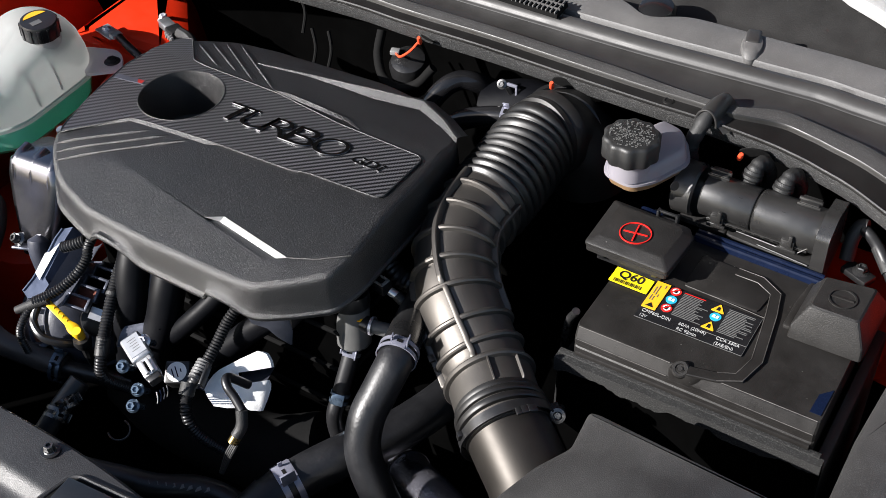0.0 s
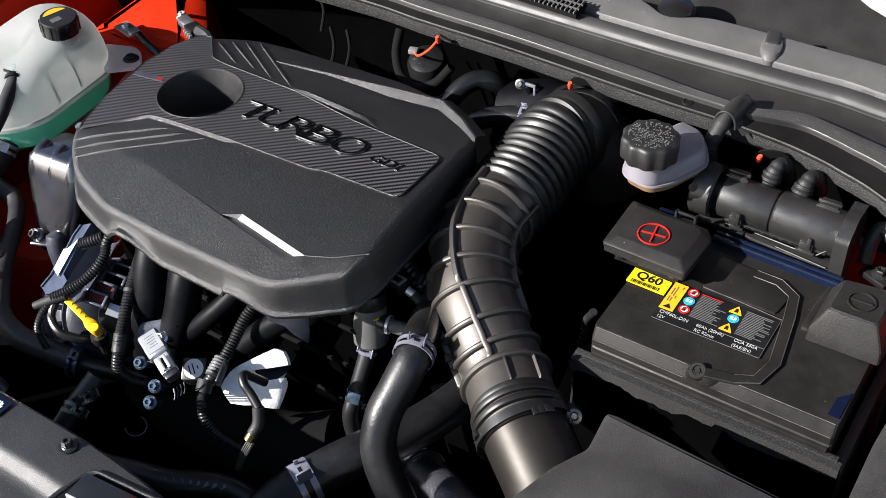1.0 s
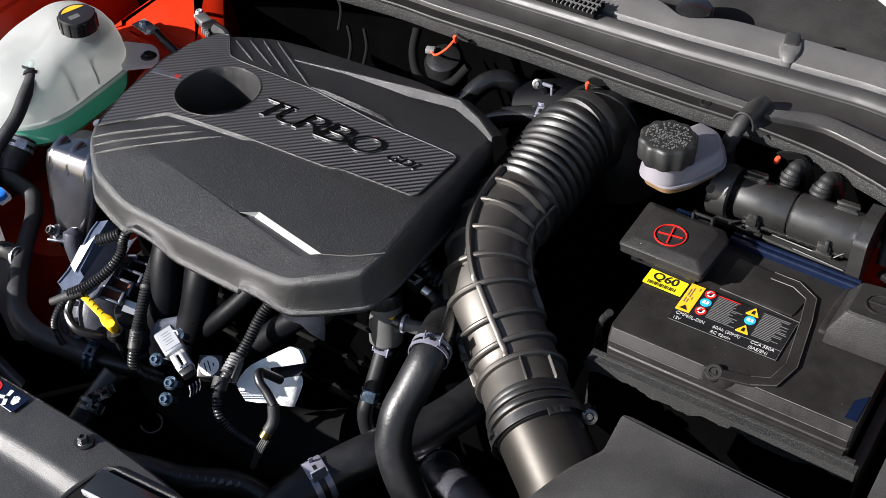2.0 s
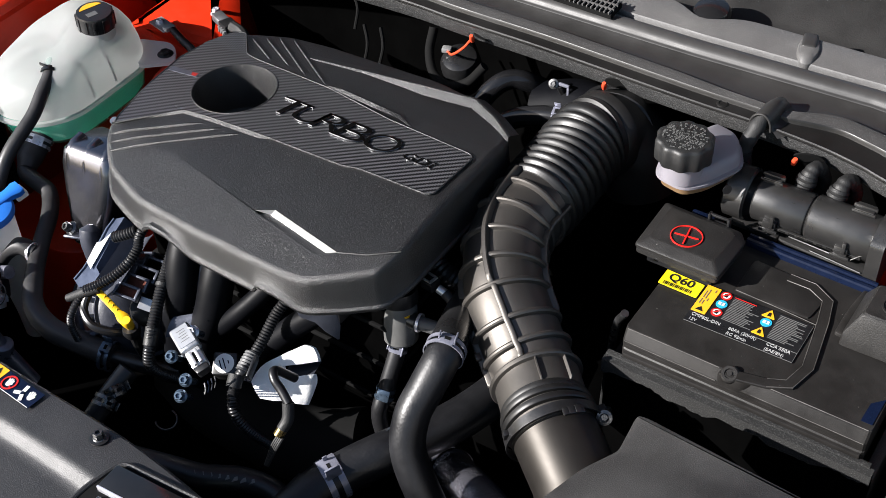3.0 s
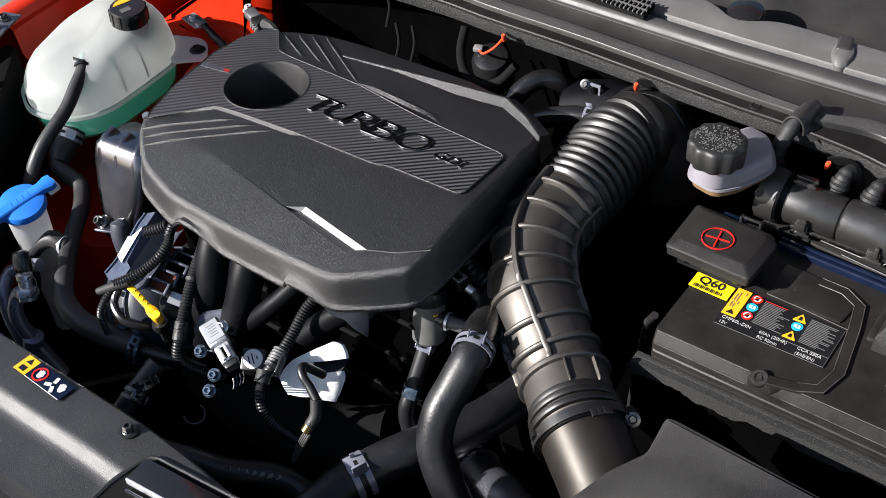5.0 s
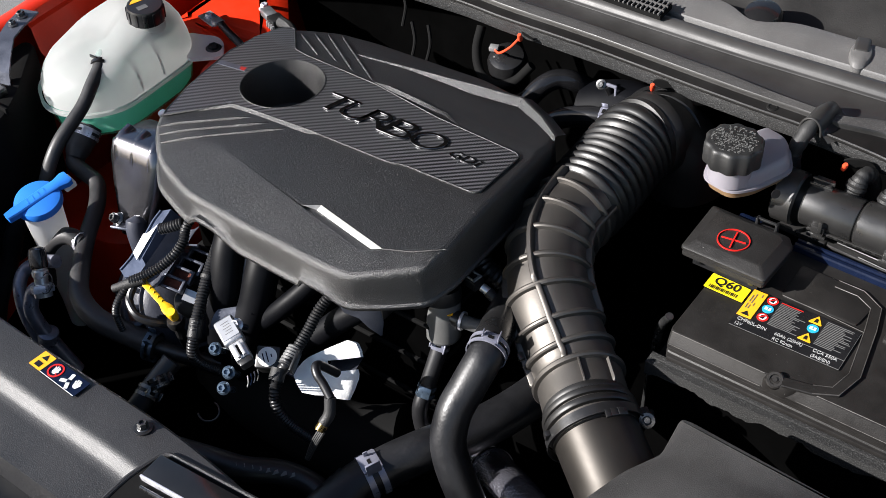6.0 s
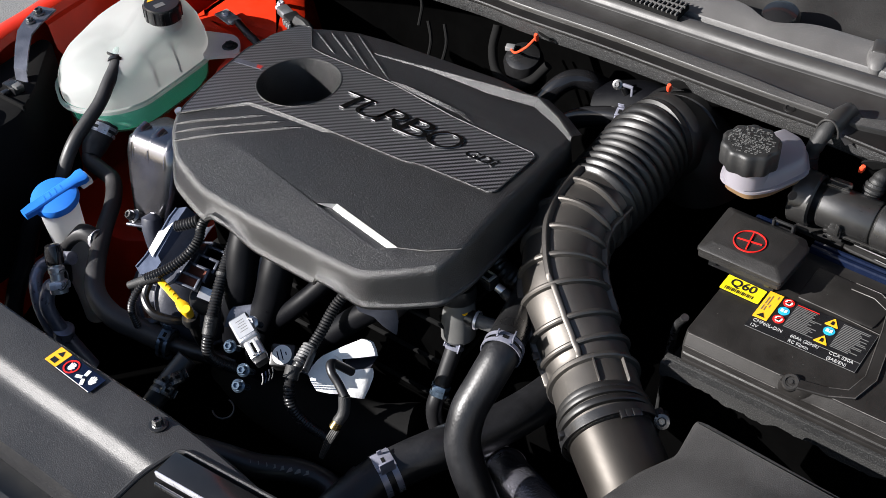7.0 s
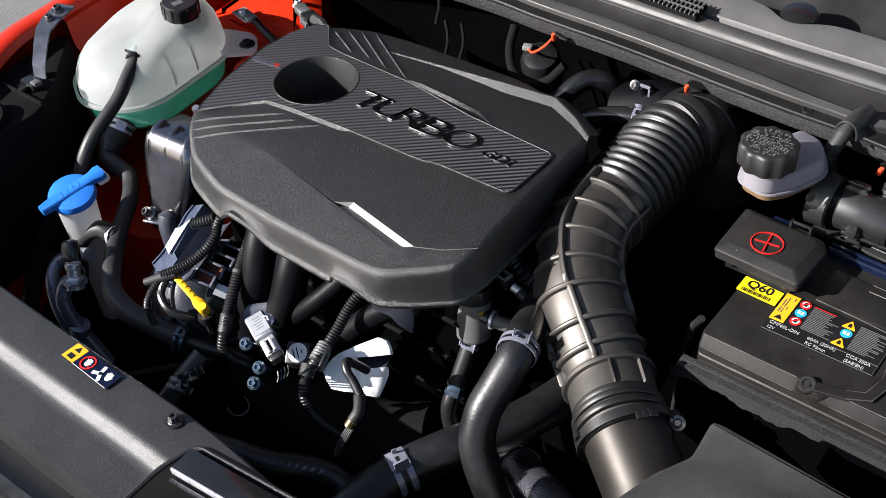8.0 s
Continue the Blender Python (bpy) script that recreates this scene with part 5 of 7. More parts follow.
    n = (arm[1] - arm[0]).cross(arm[5] - arm[0]).normalized()
    n = n if n.z > 0 else -n
    s = [Vector(p) for p in [(-0.5918, -0.1298, -0.0554), (-0.5969, -0.1436, -0.0614), (-0.6005, -0.1465, -0.0617), (-0.5989, -0.1679, -0.0745), (-0.5906, -0.1711, -0.0794)]]
    s = [p + n * 0.0015 for p in s]
    part("sticker", loft([s, [p + n * 0.0005 for p in s]]), WHITE, cover, "white sticker")


def dipstick():
    stick = thing("oil_dipstick", (-0.51, -0.2, -0.2), "yellow plastic oil dipstick handle", "dipstick")
    line = [Vector(p) for p in ((-0.5635, -0.1895, -0.0835), (-0.548, -0.1925, -0.0860), (-0.532, -0.196, -0.0885), (-0.516, -0.1995, -0.0910), (-0.506, -0.2015, -0.0935))]
    part("handle", tube(line, lambda s, u: 0.0042 if u < 0.72 else 0.0042 + 0.003 * math.sin((u - 0.72) / 0.28 * math.pi * 0.75), 10, 6, flat=0.5), YELLOW, stick)
    part("grip_end", lathe([(0.0, 0.0045), (0.0052, 0.004), (0.0066, 0.001), (0.0058, -0.006), (0.004, -0.016)], (-0.506, -0.2015, -0.0935), (0.1, -0.3, 0.95), 18), YELLOW, stick)
    for k in range(4):
        q = line[1].lerp(line[3], k / 4)
        part("mark_bar", turned(box(-0.0006, 0.0006, -0.0026, 0.0026, 0.0018, 0.0026, 0), along(q, (0.1, -0.35, 0.93)) @ pose(0, 0, 0, 0, 0, 10)), LABELORANGE, stick)
    part("tube", tube([(-0.507, -0.199, -0.105), (-0.507, -0.19, -0.16), (-0.50, -0.16, -0.26)], 0.006, 10), SMOOTH, stick, "black dipstick tube")
    part("seal", lathe([(0.009, -0.012), (0.0105, -0.006), (0.009, 0.0)], (-0.507, -0.199, -0.105), (0.05, -0.15, 1), 16), SMOOTH, stick)


def looms():
    kinds = (
        ("wiring_loom", "shiny black corrugated wiring loom beside the alternator", [(-0.540, -0.118, -0.026), (-0.539, -0.132, -0.035), (-0.5355, -0.1425, -0.045), (-0.5373, -0.1586, -0.055), (-0.5469, -0.1752, -0.066), (-0.5606, -0.1892, -0.075), (-0.5732, -0.1985, -0.082)], 0.0062),
        ("wiring_loom", "black corrugated wiring loom dropping below the cover", [(-0.492, -0.112, -0.015), (-0.492, -0.127, -0.036), (-0.488, -0.153, -0.060), (-0.477, -0.182, -0.080), (-0.468, -0.205, -0.100), (-0.465, -0.215, -0.130), (-0.455, -0.190, -0.17)], 0.0072),
        ("wiring_loom", "black corrugated wiring loom with a taped grey joint", [(-0.318, -0.105, -0.015), (-0.331, -0.136, -0.037), (-0.3310, -0.165, -0.055), (-0.3300, -0.188, -0.065), (-0.3290, -0.206, -0.070), (-0.3446, -0.2036, -0.0960), (-0.3417, -0.2149, -0.1120), (-0.3337, -0.2203, -0.1280), (-0.3236, -0.2149, -0.1500), (-0.3123, -0.2008, -0.1800)], 0.0065),
    )
    for name, label, line, r in kinds:
        loom = thing(name, line[-1], label, "wiring loom", "wiring looms")
        part("conduit", corrugated(line, r), LOOM, loom, smooth=60)
        if "joint" in label:
            part("joint", tube([(-0.3325, -0.183, -0.0635), (-0.3295, -0.204, -0.0695)], lambda s, u: 0.0078 + 0.0006 * math.sin(u * 40), 14, 20), SILICONE, loom, "grey ribbed joint")
            part("clip", turned(box(-0.0015, 0.0015, -0.012, 0.012, -0.006, 0.006, 0.001), pose(-0.3215, -0.196, -0.066, 20, 0, 15)), SMOOTH, loom)
            part("tape", tube([(-0.333, -0.209, -0.071), (-0.330, -0.219, -0.079)], 0.0082, 12, 4), TAPE, loom)
        elif "alternator" in label:
            part("tape", tube([(-0.560, -0.188, -0.079), (-0.579, -0.204, -0.087), (-0.590, -0.212, -0.092)], lambda s, u: 0.0076 - 0.0028 * u, 12, 8), TAPE, loom, "cloth taped end")
            part("branch", corrugated([(-0.574, -0.200, -0.085), (-0.579, -0.216, -0.100), (-0.582, -0.223, -0.120), (-0.58, -0.22, -0.16)], 0.0048), LOOM, loom)
            part("branch", tube([(-0.570, -0.195, -0.085), (-0.568, -0.210, -0.100), (-0.549, -0.217, -0.110), (-0.530, -0.205, -0.120), (-0.520, -0.188, -0.130)], 0.0048, 10), LOOM, loom)
            part("stub", corrugated([(-0.570, -0.143, -0.042), (-0.558, -0.137, -0.037), (-0.546, -0.128, -0.032)], 0.0070), LOOM, loom)
        else:
            part("tape", tube([(-0.4875, -0.155, -0.0615), (-0.4865, -0.158, -0.064)], 0.0077, 12, 4), TAPE, loom)
            part("sleeve", tube([(-0.4725, -0.194, -0.090), (-0.467, -0.208, -0.104)], 0.0080, 12, 4), TAPE, loom, "cloth taped sleeve")


def pressure_sensor():
    sensor = thing("pressure_sensor", (-0.385, -0.22, -0.08), "silver pressure sensor plugged in on the intake", "sensor")
    a, b = Vector((-0.4095, -0.2065, -0.050)), Vector((-0.3500, -0.2330, -0.058))
    way = (b - a).normalized()
    side = way.cross(Vector((0.1, -0.35, 0.93))).normalized()
    top = side.cross(way)
    m = Matrix.Translation(a) @ Matrix(((way.x, side.x, top.x, 0), (way.y, side.y, top.y, 0), (way.z, side.z, top.z, 0), (0, 0, 0, 1)))
    part("body", turned(box(-0.003, 0.031, -0.0112, 0.0112, -0.007, 0.006, 0.003, 3), m), ALU, sensor)
    part("label_plate", turned(box(0.000, 0.026, -0.0092, 0.0092, 0.006, 0.0066, 0.0), m), SILVER, sensor, "pale printed plate")
    for k in range(5):
        part("text_bar", turned(box(0.005 + 0.0035 * k, 0.0056 + 0.0035 * k, -0.005, 0.0045 - 0.002 * (k % 2), 0.0066, 0.0068, 0), m), SILICONE, sensor)
    part("socket", turned(box(0.031, 0.054, -0.0085, 0.0085, -0.008, 0.004, 0.002), m), SILVER, sensor)
    part("lock_tab", turned(join(box(0.036, 0.054, -0.005, -0.0015, 0.005, 0.0085, 0.0008), box(0.036, 0.054, 0.0015, 0.005, 0.005, 0.0085, 0.0008)), m), SILVER, sensor)
    part("lock_gap", turned(box(0.037, 0.050, -0.0014, 0.0014, 0.0052, 0.0060, 0), m), TRAY, sensor)
    part("plug", turned(box(0.054, 0.062, -0.0075, 0.0075, -0.007, 0.004, 0.002), m), SMOOTH, sensor, "black plug")
    for k, mat in enumerate((SILICONE, ALUDARK, NAVY, PRINT)):
        q = b + way * 0.008 + side * (0.004 * k - 0.006)
        part("wire", tube([q, q + Vector((0.001, -0.001, -0.006)), q + Vector((-0.004, 0.002, -0.016)), q + Vector((-0.012, 0.006, -0.030))], 0.0007, 6), mat, sensor)
    part("neck", lathe([(0.006, -0.05), (0.006, 0.0)], a + way * 0.012, (0, -0.2, 1), 12), SMOOTH, sensor)
    tag = thing("inspection_tag", (-0.358, -0.2, -0.09), "round white paper tag with handwriting on a dark part", "tag")
    n = Vector((0.25, -0.45, 0.85)).normalized()
    mt = along((-0.358, -0.201, -0.076), n)
    part("disc", turned(disc(0, 0, 0, 0.0105), mt), WHITE, tag)
    for y, w in ((0.0042, 0.0050), (0.0, 0.0060), (-0.0046, 0.0018)):
        part("writing_bar", turned(box(-w, w, y - 0.0006, y + 0.0006, 0.0006, 0.0009, 0), mt @ pose(0, 0, 0, 0, 0, 112)), NAVY, tag)
    part("backing", turned(box(-0.013, 0.013, -0.012, 0.012, -0.03, -0.0005, 0.002), mt), SMOOTH, tag, "dark part under the tag")


def foil_shield():
    shield = thing("heat_shield", (-0.29, -0.18, -0.14), "crumpled bright foil heat shield round a sensor cable", "heat shield")
    back = Vector((0.001, 0.003, -0.002))
    crumple = random.Random(11)
    faces = (
        ("front_foil", "bright front lobe", [(-0.3286, -0.1958, -0.0920), (-0.3273, -0.1805, -0.0830), (-0.3175, -0.1712, -0.0740), (-0.3072, -0.1683, -0.0780), (-0.3032, -0.1729, -0.0950), (-0.2921, -0.1855, -0.1100), (-0.3144, -0.2006, -0.1050)]),
        ("side_foil", "bright side fold", [(-0.3037, -0.1732, -0.0950), (-0.2785, -0.1535, -0.0900), (-0.2763, -0.1565, -0.1000), (-0.2764, -0.1738, -0.1180), (-0.2934, -0.1843, -0.1120)]),
        ("upper_foil", "upper fold", [(-0.3175, -0.1712, -0.0740), (-0.2939, -0.1450, -0.0620), (-0.2857, -0.1406, -0.0660), (-0.2775, -0.1448, -0.0780), (-0.3070, -0.1689, -0.0800)]),
    )
    for name, label, face in faces:
        face = [Vector(p) for p in face]
        mid = sum(face, Vector()) / len(face)
        rim = [q for a, b in zip(face, face[1:] + face[:1]) for q in (a, a.lerp(b, 0.5) + (a.lerp(b, 0.5) - mid) * 0.05)]
        rings = [[p + back for p in rim], rim]
        for k in (0.45, 0.8):
            rings.append([p.lerp(mid, k) + Vector((0.0, -0.0008, 0.0012)) * k * crumple.uniform(0.3, 1.3) for p in rim])
        part(name, loft(rings), WHITEFOIL, shield, label, smooth=40)
    fold = [Vector(p) for p in [(-0.3070, -0.1689, -0.0800), (-0.2775, -0.1448, -0.0780), (-0.2785, -0.1535, -0.0900), (-0.3037, -0.1732, -0.0950)]]
    inner = [p + Vector((-0.008, 0.018, -0.012)) for p in fold]
    # dark metal on this foil fold paints the shade inside it
    part("fold_wall", loft([[fold[0], fold[1]], [inner[0].lerp(inner[3], 0.4), inner[1].lerp(inner[2], 0.4)], [fold[3], fold[2]]], cap=False, closed=False), ALUDARK, shield, "foil fold behind the cable, shade painted dark")
    cable = thing("sensor_cable", (-0.26, -0.22, -0.12), "black sensor cable with a braided sleeve and brass collar", "cable")
    part("cable", tube([(-0.283, -0.176, -0.078), (-0.2900, -0.190, -0.058), (-0.2905, -0.197, -0.053), (-0.284, -0.203, -0.056), (-0.274, -0.206, -0.062), (-0.2615, -0.211, -0.070)], 0.0048, 12), LOOM, cable)
    part("braid", tube([(-0.262, -0.211, -0.069), (-0.258, -0.219, -0.083), (-0.260, -0.227, -0.092)], 0.0062, 12), TAPE, cable, "frayed braided sleeve")
    part("collar", tube([(-0.2598, -0.2262, -0.0915), (-0.2618, -0.2320, -0.098)], 0.0058, 12), surface("brass", (0.55, 0.40, 0.16), 0.3, metal=1.0), cable, "brass collar")
    for k in range(4):
        part("strand", tube([(-0.262 + 0.002 * k, -0.232, -0.098), (-0.266 + 0.002 * k, -0.240, -0.11), (-0.272 + 0.001 * k, -0.248, -0.135)], 0.0016, 6), TAPE, cable)


def hanger_bracket():
    b = thing("metal_bracket", (-0.265, -0.132, -0.05), "folded sheet metal bracket under the cover edge", "bracket")
    pts = [Vector(p) for p in ((-0.292, -0.152, 0.0), (-0.260, -0.130, 0.0), (-0.256, -0.130, -0.026), (-0.257, -0.133, -0.044), (-0.268, -0.138, -0.034), (-0.276, -0.142, -0.022), (-0.288, -0.150, -0.014))]
    part("plate", loft([pts, [p + Vector((0.001, 0.002, -0.001)) for p in pts]]), ALUDARK, b)


alternator()
dipstick()
looms()
pressure_sensor()
foil_shield()
hanger_bracket()


# ---- hoses and clamps ----
def spring_clamp(at, way, r, label, up=(0, 0, 1), ears=True, wide=1.0, metal=None):
    """A bright spring band clamp with two ears."""
    at, way = Vector(at), Vector(way).normalized()
    c = thing("hose_clamp", at - Vector((0, 0, r)), label, "hose clamp", "hose clamps")
    for d in (-0.0042 * wide, 0.0042 * wide):
        part("band", band(at + way * d, way, r, 0.0042 * wide, 0.0010, 36), metal or STEEL, c)
    side = way.cross(Vector(up)).normalized()
    top = side.cross(way).normalized()
    m = Matrix(((way.x, side.x, top.x, at.x), (way.y, side.y, top.y, at.y), (way.z, side.z, top.z, at.z), (0, 0, 0, 1)))
    part("bridge", turned(box(-0.0065 * wide, 0.0065 * wide, -0.007 * wide, 0.007 * wide, r, r + 0.0018, 0.0006), m), metal or STEEL, c)
    if ears:
        part("ear", turned(box(-0.005 * wide, 0.005 * wide, -0.009 * wide, -0.0075 * wide, r - 0.001, r + 0.010 * wide, 0.0005), m), metal or STEEL, c)
        part("ear", turned(box(-0.0025, 0.0025, 0.0075, 0.009, r, r + 0.008, 0.0005), m), metal or STEEL, c)
        part("slot", turned(box(-0.0018, 0.0018, -0.003, 0.003, r + 0.0018, r + 0.0022, 0), m), TRAY, c)
    return c


def hoses():
    rad = thing("radiator_hose", (-0.12, -0.19, -0.2), "thick black rubber radiator hose with woven texture", "hose", "coolant hoses")
    part("hose", tube([(-0.1415, -0.104, -0.0215), (-0.1405, -0.118, -0.027), (-0.1435, -0.1377, -0.045), (-0.1462, -0.1600, -0.067), (-0.1400, -0.178, -0.098), (-0.1141, -0.1900, -0.140), (-0.085, -0.194, -0.19), (-0.07, -0.19, -0.24)], 0.0185, 26, 12), RUBBER, rad)
    part("end", tube([(-0.1475, -0.088, -0.0225), (-0.1405, -0.112, -0.0245)], 0.0192, 26, 6), RUBBER, rad)
    part("outlet", tube([(-0.181, 0.024, -0.050), (-0.166, -0.030, -0.035), (-0.150, -0.080, -0.024), (-0.143, -0.100, -0.021)], 0.0190, 24, 10), SMOOTH, rad, "black plastic outlet pipe")
    spring_clamp((-0.1415, -0.106, -0.021), (0.25, -0.95, -0.05), 0.0200, "bright steel spring clamp on the radiator hose", (0.3, -0.6, 0.7), True, 1.0, metal=PIPE)
    low = thing("radiator_hose", (-0.16, -0.12, -0.17), "thick woven rubber coolant hose low in the bay", "hose", "coolant hoses")
    part("hose", tube([(-0.124, 0.020, -0.150), (-0.130, -0.052, -0.140), (-0.150, -0.111, -0.140), (-0.178, -0.162, -0.140), (-0.201, -0.201, -0.145), (-0.217, -0.238, -0.150), (-0.226, -0.283, -0.160), (-0.23, -0.33, -0.20)], 0.0225, 26, 12), RUBBER, low)
    part("end_sleeve", tube([(-0.217, -0.238, -0.150), (-0.226, -0.283, -0.160), (-0.23, -0.31, -0.18)], 0.0242, 26, 8), RUBBER, low, "smooth hose end")
    spring_clamp((-0.2090, -0.2180, -0.147), (-0.45, -0.88, -0.12), 0.0230, "grey spring clamp on the lower coolant hose", (-0.2, -0.5, 0.9), True, 1.6, metal=PIPE)
    foil = thing("foil_wrapped_pipe", (-0.1, -0.13, -0.2), "pipe wrapped in embossed silver foil", "pipe")
    part("wrap", tube([(-0.165, -0.088, -0.225), (-0.122, -0.116, -0.202), (-0.095, -0.130, -0.190), (-0.055, -0.15, -0.180)], 0.0235, 24, 8), FOILM, foil)
    part("end_band", band((-0.143, -0.102, -0.213), (0.8, -0.5, 0.4), 0.0238, 0.004, 0.001, 32), SHIELD, foil)
    can = thing("vent_canister", (-0.222, -0.075, -0.09), "pale grey cylindrical valve canister below the cover", "valve")
    part("body", lathe([(0.0, -0.046), (0.0155, -0.045), (0.0185, -0.041), (0.0185, 0.0), (0.0175, 0.004), (0.0, 0.004)], (-0.2265, -0.066, -0.034), (-0.12, 0.18, 1), 28), surface("pale grey plastic", (0.095, 0.095, 0.092), 0.45, grain=500, relief=0.1), can)
    part("collar", lathe([(0.0195, 0.004), (0.0205, 0.010), (0.0195, 0.020)], (-0.2265, -0.066, -0.034), (-0.12, 0.18, 1), 28), SMOOTH, can)
    part("hose", tube([(-0.2230, -0.073, -0.078), (-0.2230, -0.086, -0.098), (-0.2240, -0.104, -0.128), (-0.2235, -0.120, -0.158), (-0.21, -0.12, -0.22)], 0.0092, 16), LOOM, can, "narrow black hose")
    spring_clamp((-0.2232, -0.0770, -0.0835), (0.0, -0.5, -0.8), 0.0098, "small blue grey clamp under the valve", (0.3, -0.9, 0.2), metal=PIPE)
    spring_clamp((-0.2240, -0.1060, -0.1320), (0.0, -0.5, -0.8), 0.0096, "small clamp on the narrow hose", (0.3, -0.9, 0.2), False, metal=ZINC)
    fit = thing("pipe_fitting", (-0.19, -0.065, -0.06), "grey ribbed hose fitting with a yellow dot", "hose fitting")
    part("hose", tube([(-0.204, -0.069, -0.045), (-0.190, -0.066, -0.046), (-0.168, -0.058, -0.050)], 0.0075, 14), SILICONE, fit)
    part("end", tube([(-0.214, -0.070, -0.044), (-0.203, -0.069, -0.045)], 0.0090, 14), SMOOTH, fit)
    part("dot", disc(-0.2115, -0.0745, -0.0358, 0.0036, 0.001), YELLOW, fit, "yellow paint dot")
    part("clip", band((-0.2, -0.068, -0.045), (1, 0.2, 0), 0.0092, 0.003, 0.001), STEEL, fit)
    plug = thing("wire_connector", (-0.195, -0.035, -0.04), "small grey and black wire connector", "connector")
    part("shell", turned(box(-0.008, 0.008, -0.007, 0.007, -0.006, 0.006, 0.0015), pose(-0.207, -0.036, -0.018, 0, 0, -10)), SMOOTH, plug)
    part("tab", turned(join(box(-0.007, 0.006, -0.006, -0.004, 0.006, 0.0085, 0.0005), box(-0.007, 0.006, 0.004, 0.006, 0.006, 0.0085, 0.0005), box(0.003, 0.006, -0.006, 0.006, 0.006, 0.0085, 0.0005)), pose(-0.207, -0.036, -0.018, 0, 0, -10)), SILVER, plug)
    part("collar", tube([(-0.198, -0.0355, -0.021), (-0.188, -0.035, -0.025)], 0.0048, 12), SILVER, plug)
    part("lead", tube([(-0.190, -0.035, -0.024), (-0.181, -0.036, -0.029), (-0.172, -0.036, -0.036), (-0.165, -0.02, -0.05)], 0.0058, 12), TAPE, plug)
    under = thing("wiring_loom", (-0.2, -0.005, -0.06), "black corrugated loom behind the cover corner", "wiring loom", "wiring looms")
    part("conduit", corrugated([(-0.235, 0.010, -0.010), (-0.217, -0.006, -0.020), (-0.196, -0.006, -0.032), (-0.17, 0.01, -0.05)], 0.0115, 0.005), LOOM, under)
    big = thing("heater_hose", (-0.7, -0.15, -0.19), "long black rubber hose from the coolant tank", "hose", "coolant hoses")
    part("hose", tube([(-0.8520, -0.015, -0.085), (-0.850, -0.026, -0.093), (-0.8454, -0.0478, -0.102), (-0.838, -0.0640, -0.111), (-0.8115, -0.0679, -0.115), (-0.7863, -0.0724, -0.118), (-0.7586, -0.0979, -0.123), (-0.7307, -0.1382, -0.128), (-0.6973, -0.1816, -0.135), (-0.6649, -0.2132, -0.142), (-0.6244, -0.2240, -0.150), (-0.5785, -0.2164, -0.157), (-0.5412, -0.2090, -0.163)], lambda s, u: 0.0108 + 0.0030 * step(u, 0.45, 0.85), 22, 12), HOSE, big)
    part("cuff", tube([(-0.852, -0.017, -0.086), (-0.850, -0.028, -0.094), (-0.8454, -0.0478, -0.102), (-0.8400, -0.060, -0.109)], lambda s, u: 0.0165 - 0.004 * step(u, 0.7, 1.0), 22, 6), HOSE, big)
    part("pipe_end", tube([(-0.548, -0.210, -0.164), (-0.511, -0.197, -0.170), (-0.470, -0.178, -0.178)], 0.0095, 16), SMOOTH, big)
    spring_clamp((-0.5480, -0.2105, -0.1640), (0.95, 0.3, -0.12), 0.0172, "grey spring clamp on the long hose", (-0.1, -0.2, 0.95), metal=ZINC)
    spring_clamp((-0.8505, -0.0245, -0.0920), (0.1, -0.7, -0.5), 0.0168, "grey clamp below the coolant tank", (0.6, -0.6, 0.4), False)
    small = thing("tank_hose", (-0.83, -0.06, -0.13), "slim black rubber hose on the coolant tank", "hose", "coolant hoses")
    part("hose", tube([(-0.8545, 0.0270, -0.0085), (-0.846, 0.016, -0.0120), (-0.837, -0.006, -0.0205), (-0.828, -0.036, -0.036), (-0.826, -0.083, -0.060), (-0.828, -0.109, -0.090), (-0.840, -0.118, -0.130), (-0.845, -0.13, -0.2)], 0.0090, 18, 12), HOSE, small)
    part("clip", band((-0.8500, 0.0212, -0.0100), (0.6, -0.75, -0.2), 0.0094, 0.0050, 0.0018), SMOOTH, small)
    part("clip_ear", box(-0.866, -0.853, 0.0215, 0.0235, -0.003, 0.001, 0.0006), SMOOTH, small)
    drop = thing("drain_hose", (-0.86, -0.2, -0.27), "black hose dropping beside the washer filler", "hose", "coolant hoses")
    part("hose", tube([(-0.835, -0.150, -0.13), (-0.850, -0.168, -0.16), (-0.858, -0.185, -0.20), (-0.86, -0.225, -0.26), (-0.86, -0.25, -0.33)], 0.0125, 16), LOOM, drop)
    front = thing("coolant_hose", (-0.3, -0.28, -0.18), "black hose with white printed code behind the shroud", "hose", "coolant hoses")
    line = [(-0.420, -0.330, -0.125), (-0.354, -0.308, -0.130), (-0.320, -0.292, -0.140), (-0.289, -0.268, -0.150), (-0.257, -0.258, -0.160), (-0.225, -0.265, -0.170)]
    # dark loom colour stands in for the shade behind the shroud
    part("hose", tube(line, 0.0135, 18), LOOM, front)
    for k in range(9):
        p = Vector((-0.332, -0.2985, -0.1365)).lerp(Vector((-0.276, -0.2625, -0.1540)), k / 8)
        part("code_bar", turned(box(-0.0020, 0.0020, -0.0034, 0.0034, 0.0131, 0.0138, 0), along(p, (0.12, -0.45, 0.88)) @ pose(0, 0, 0, 0, 0, -58)), SILICONE, front)
    # dark steel stands in for the shade on these two clamps
    for at, way, r in (((-0.4845, -0.2720, -0.146), (0.1, -0.85, -0.45), 0.0125), ((-0.476, -0.262, -0.135), (0.7, -0.3, -0.6), 0.010)):
        spring_clamp(at, way, r, "steel clamp near the shroud, its shade painted as dark steel", (0.7, 0.1, 0.6), metal=DARKSTEEL)
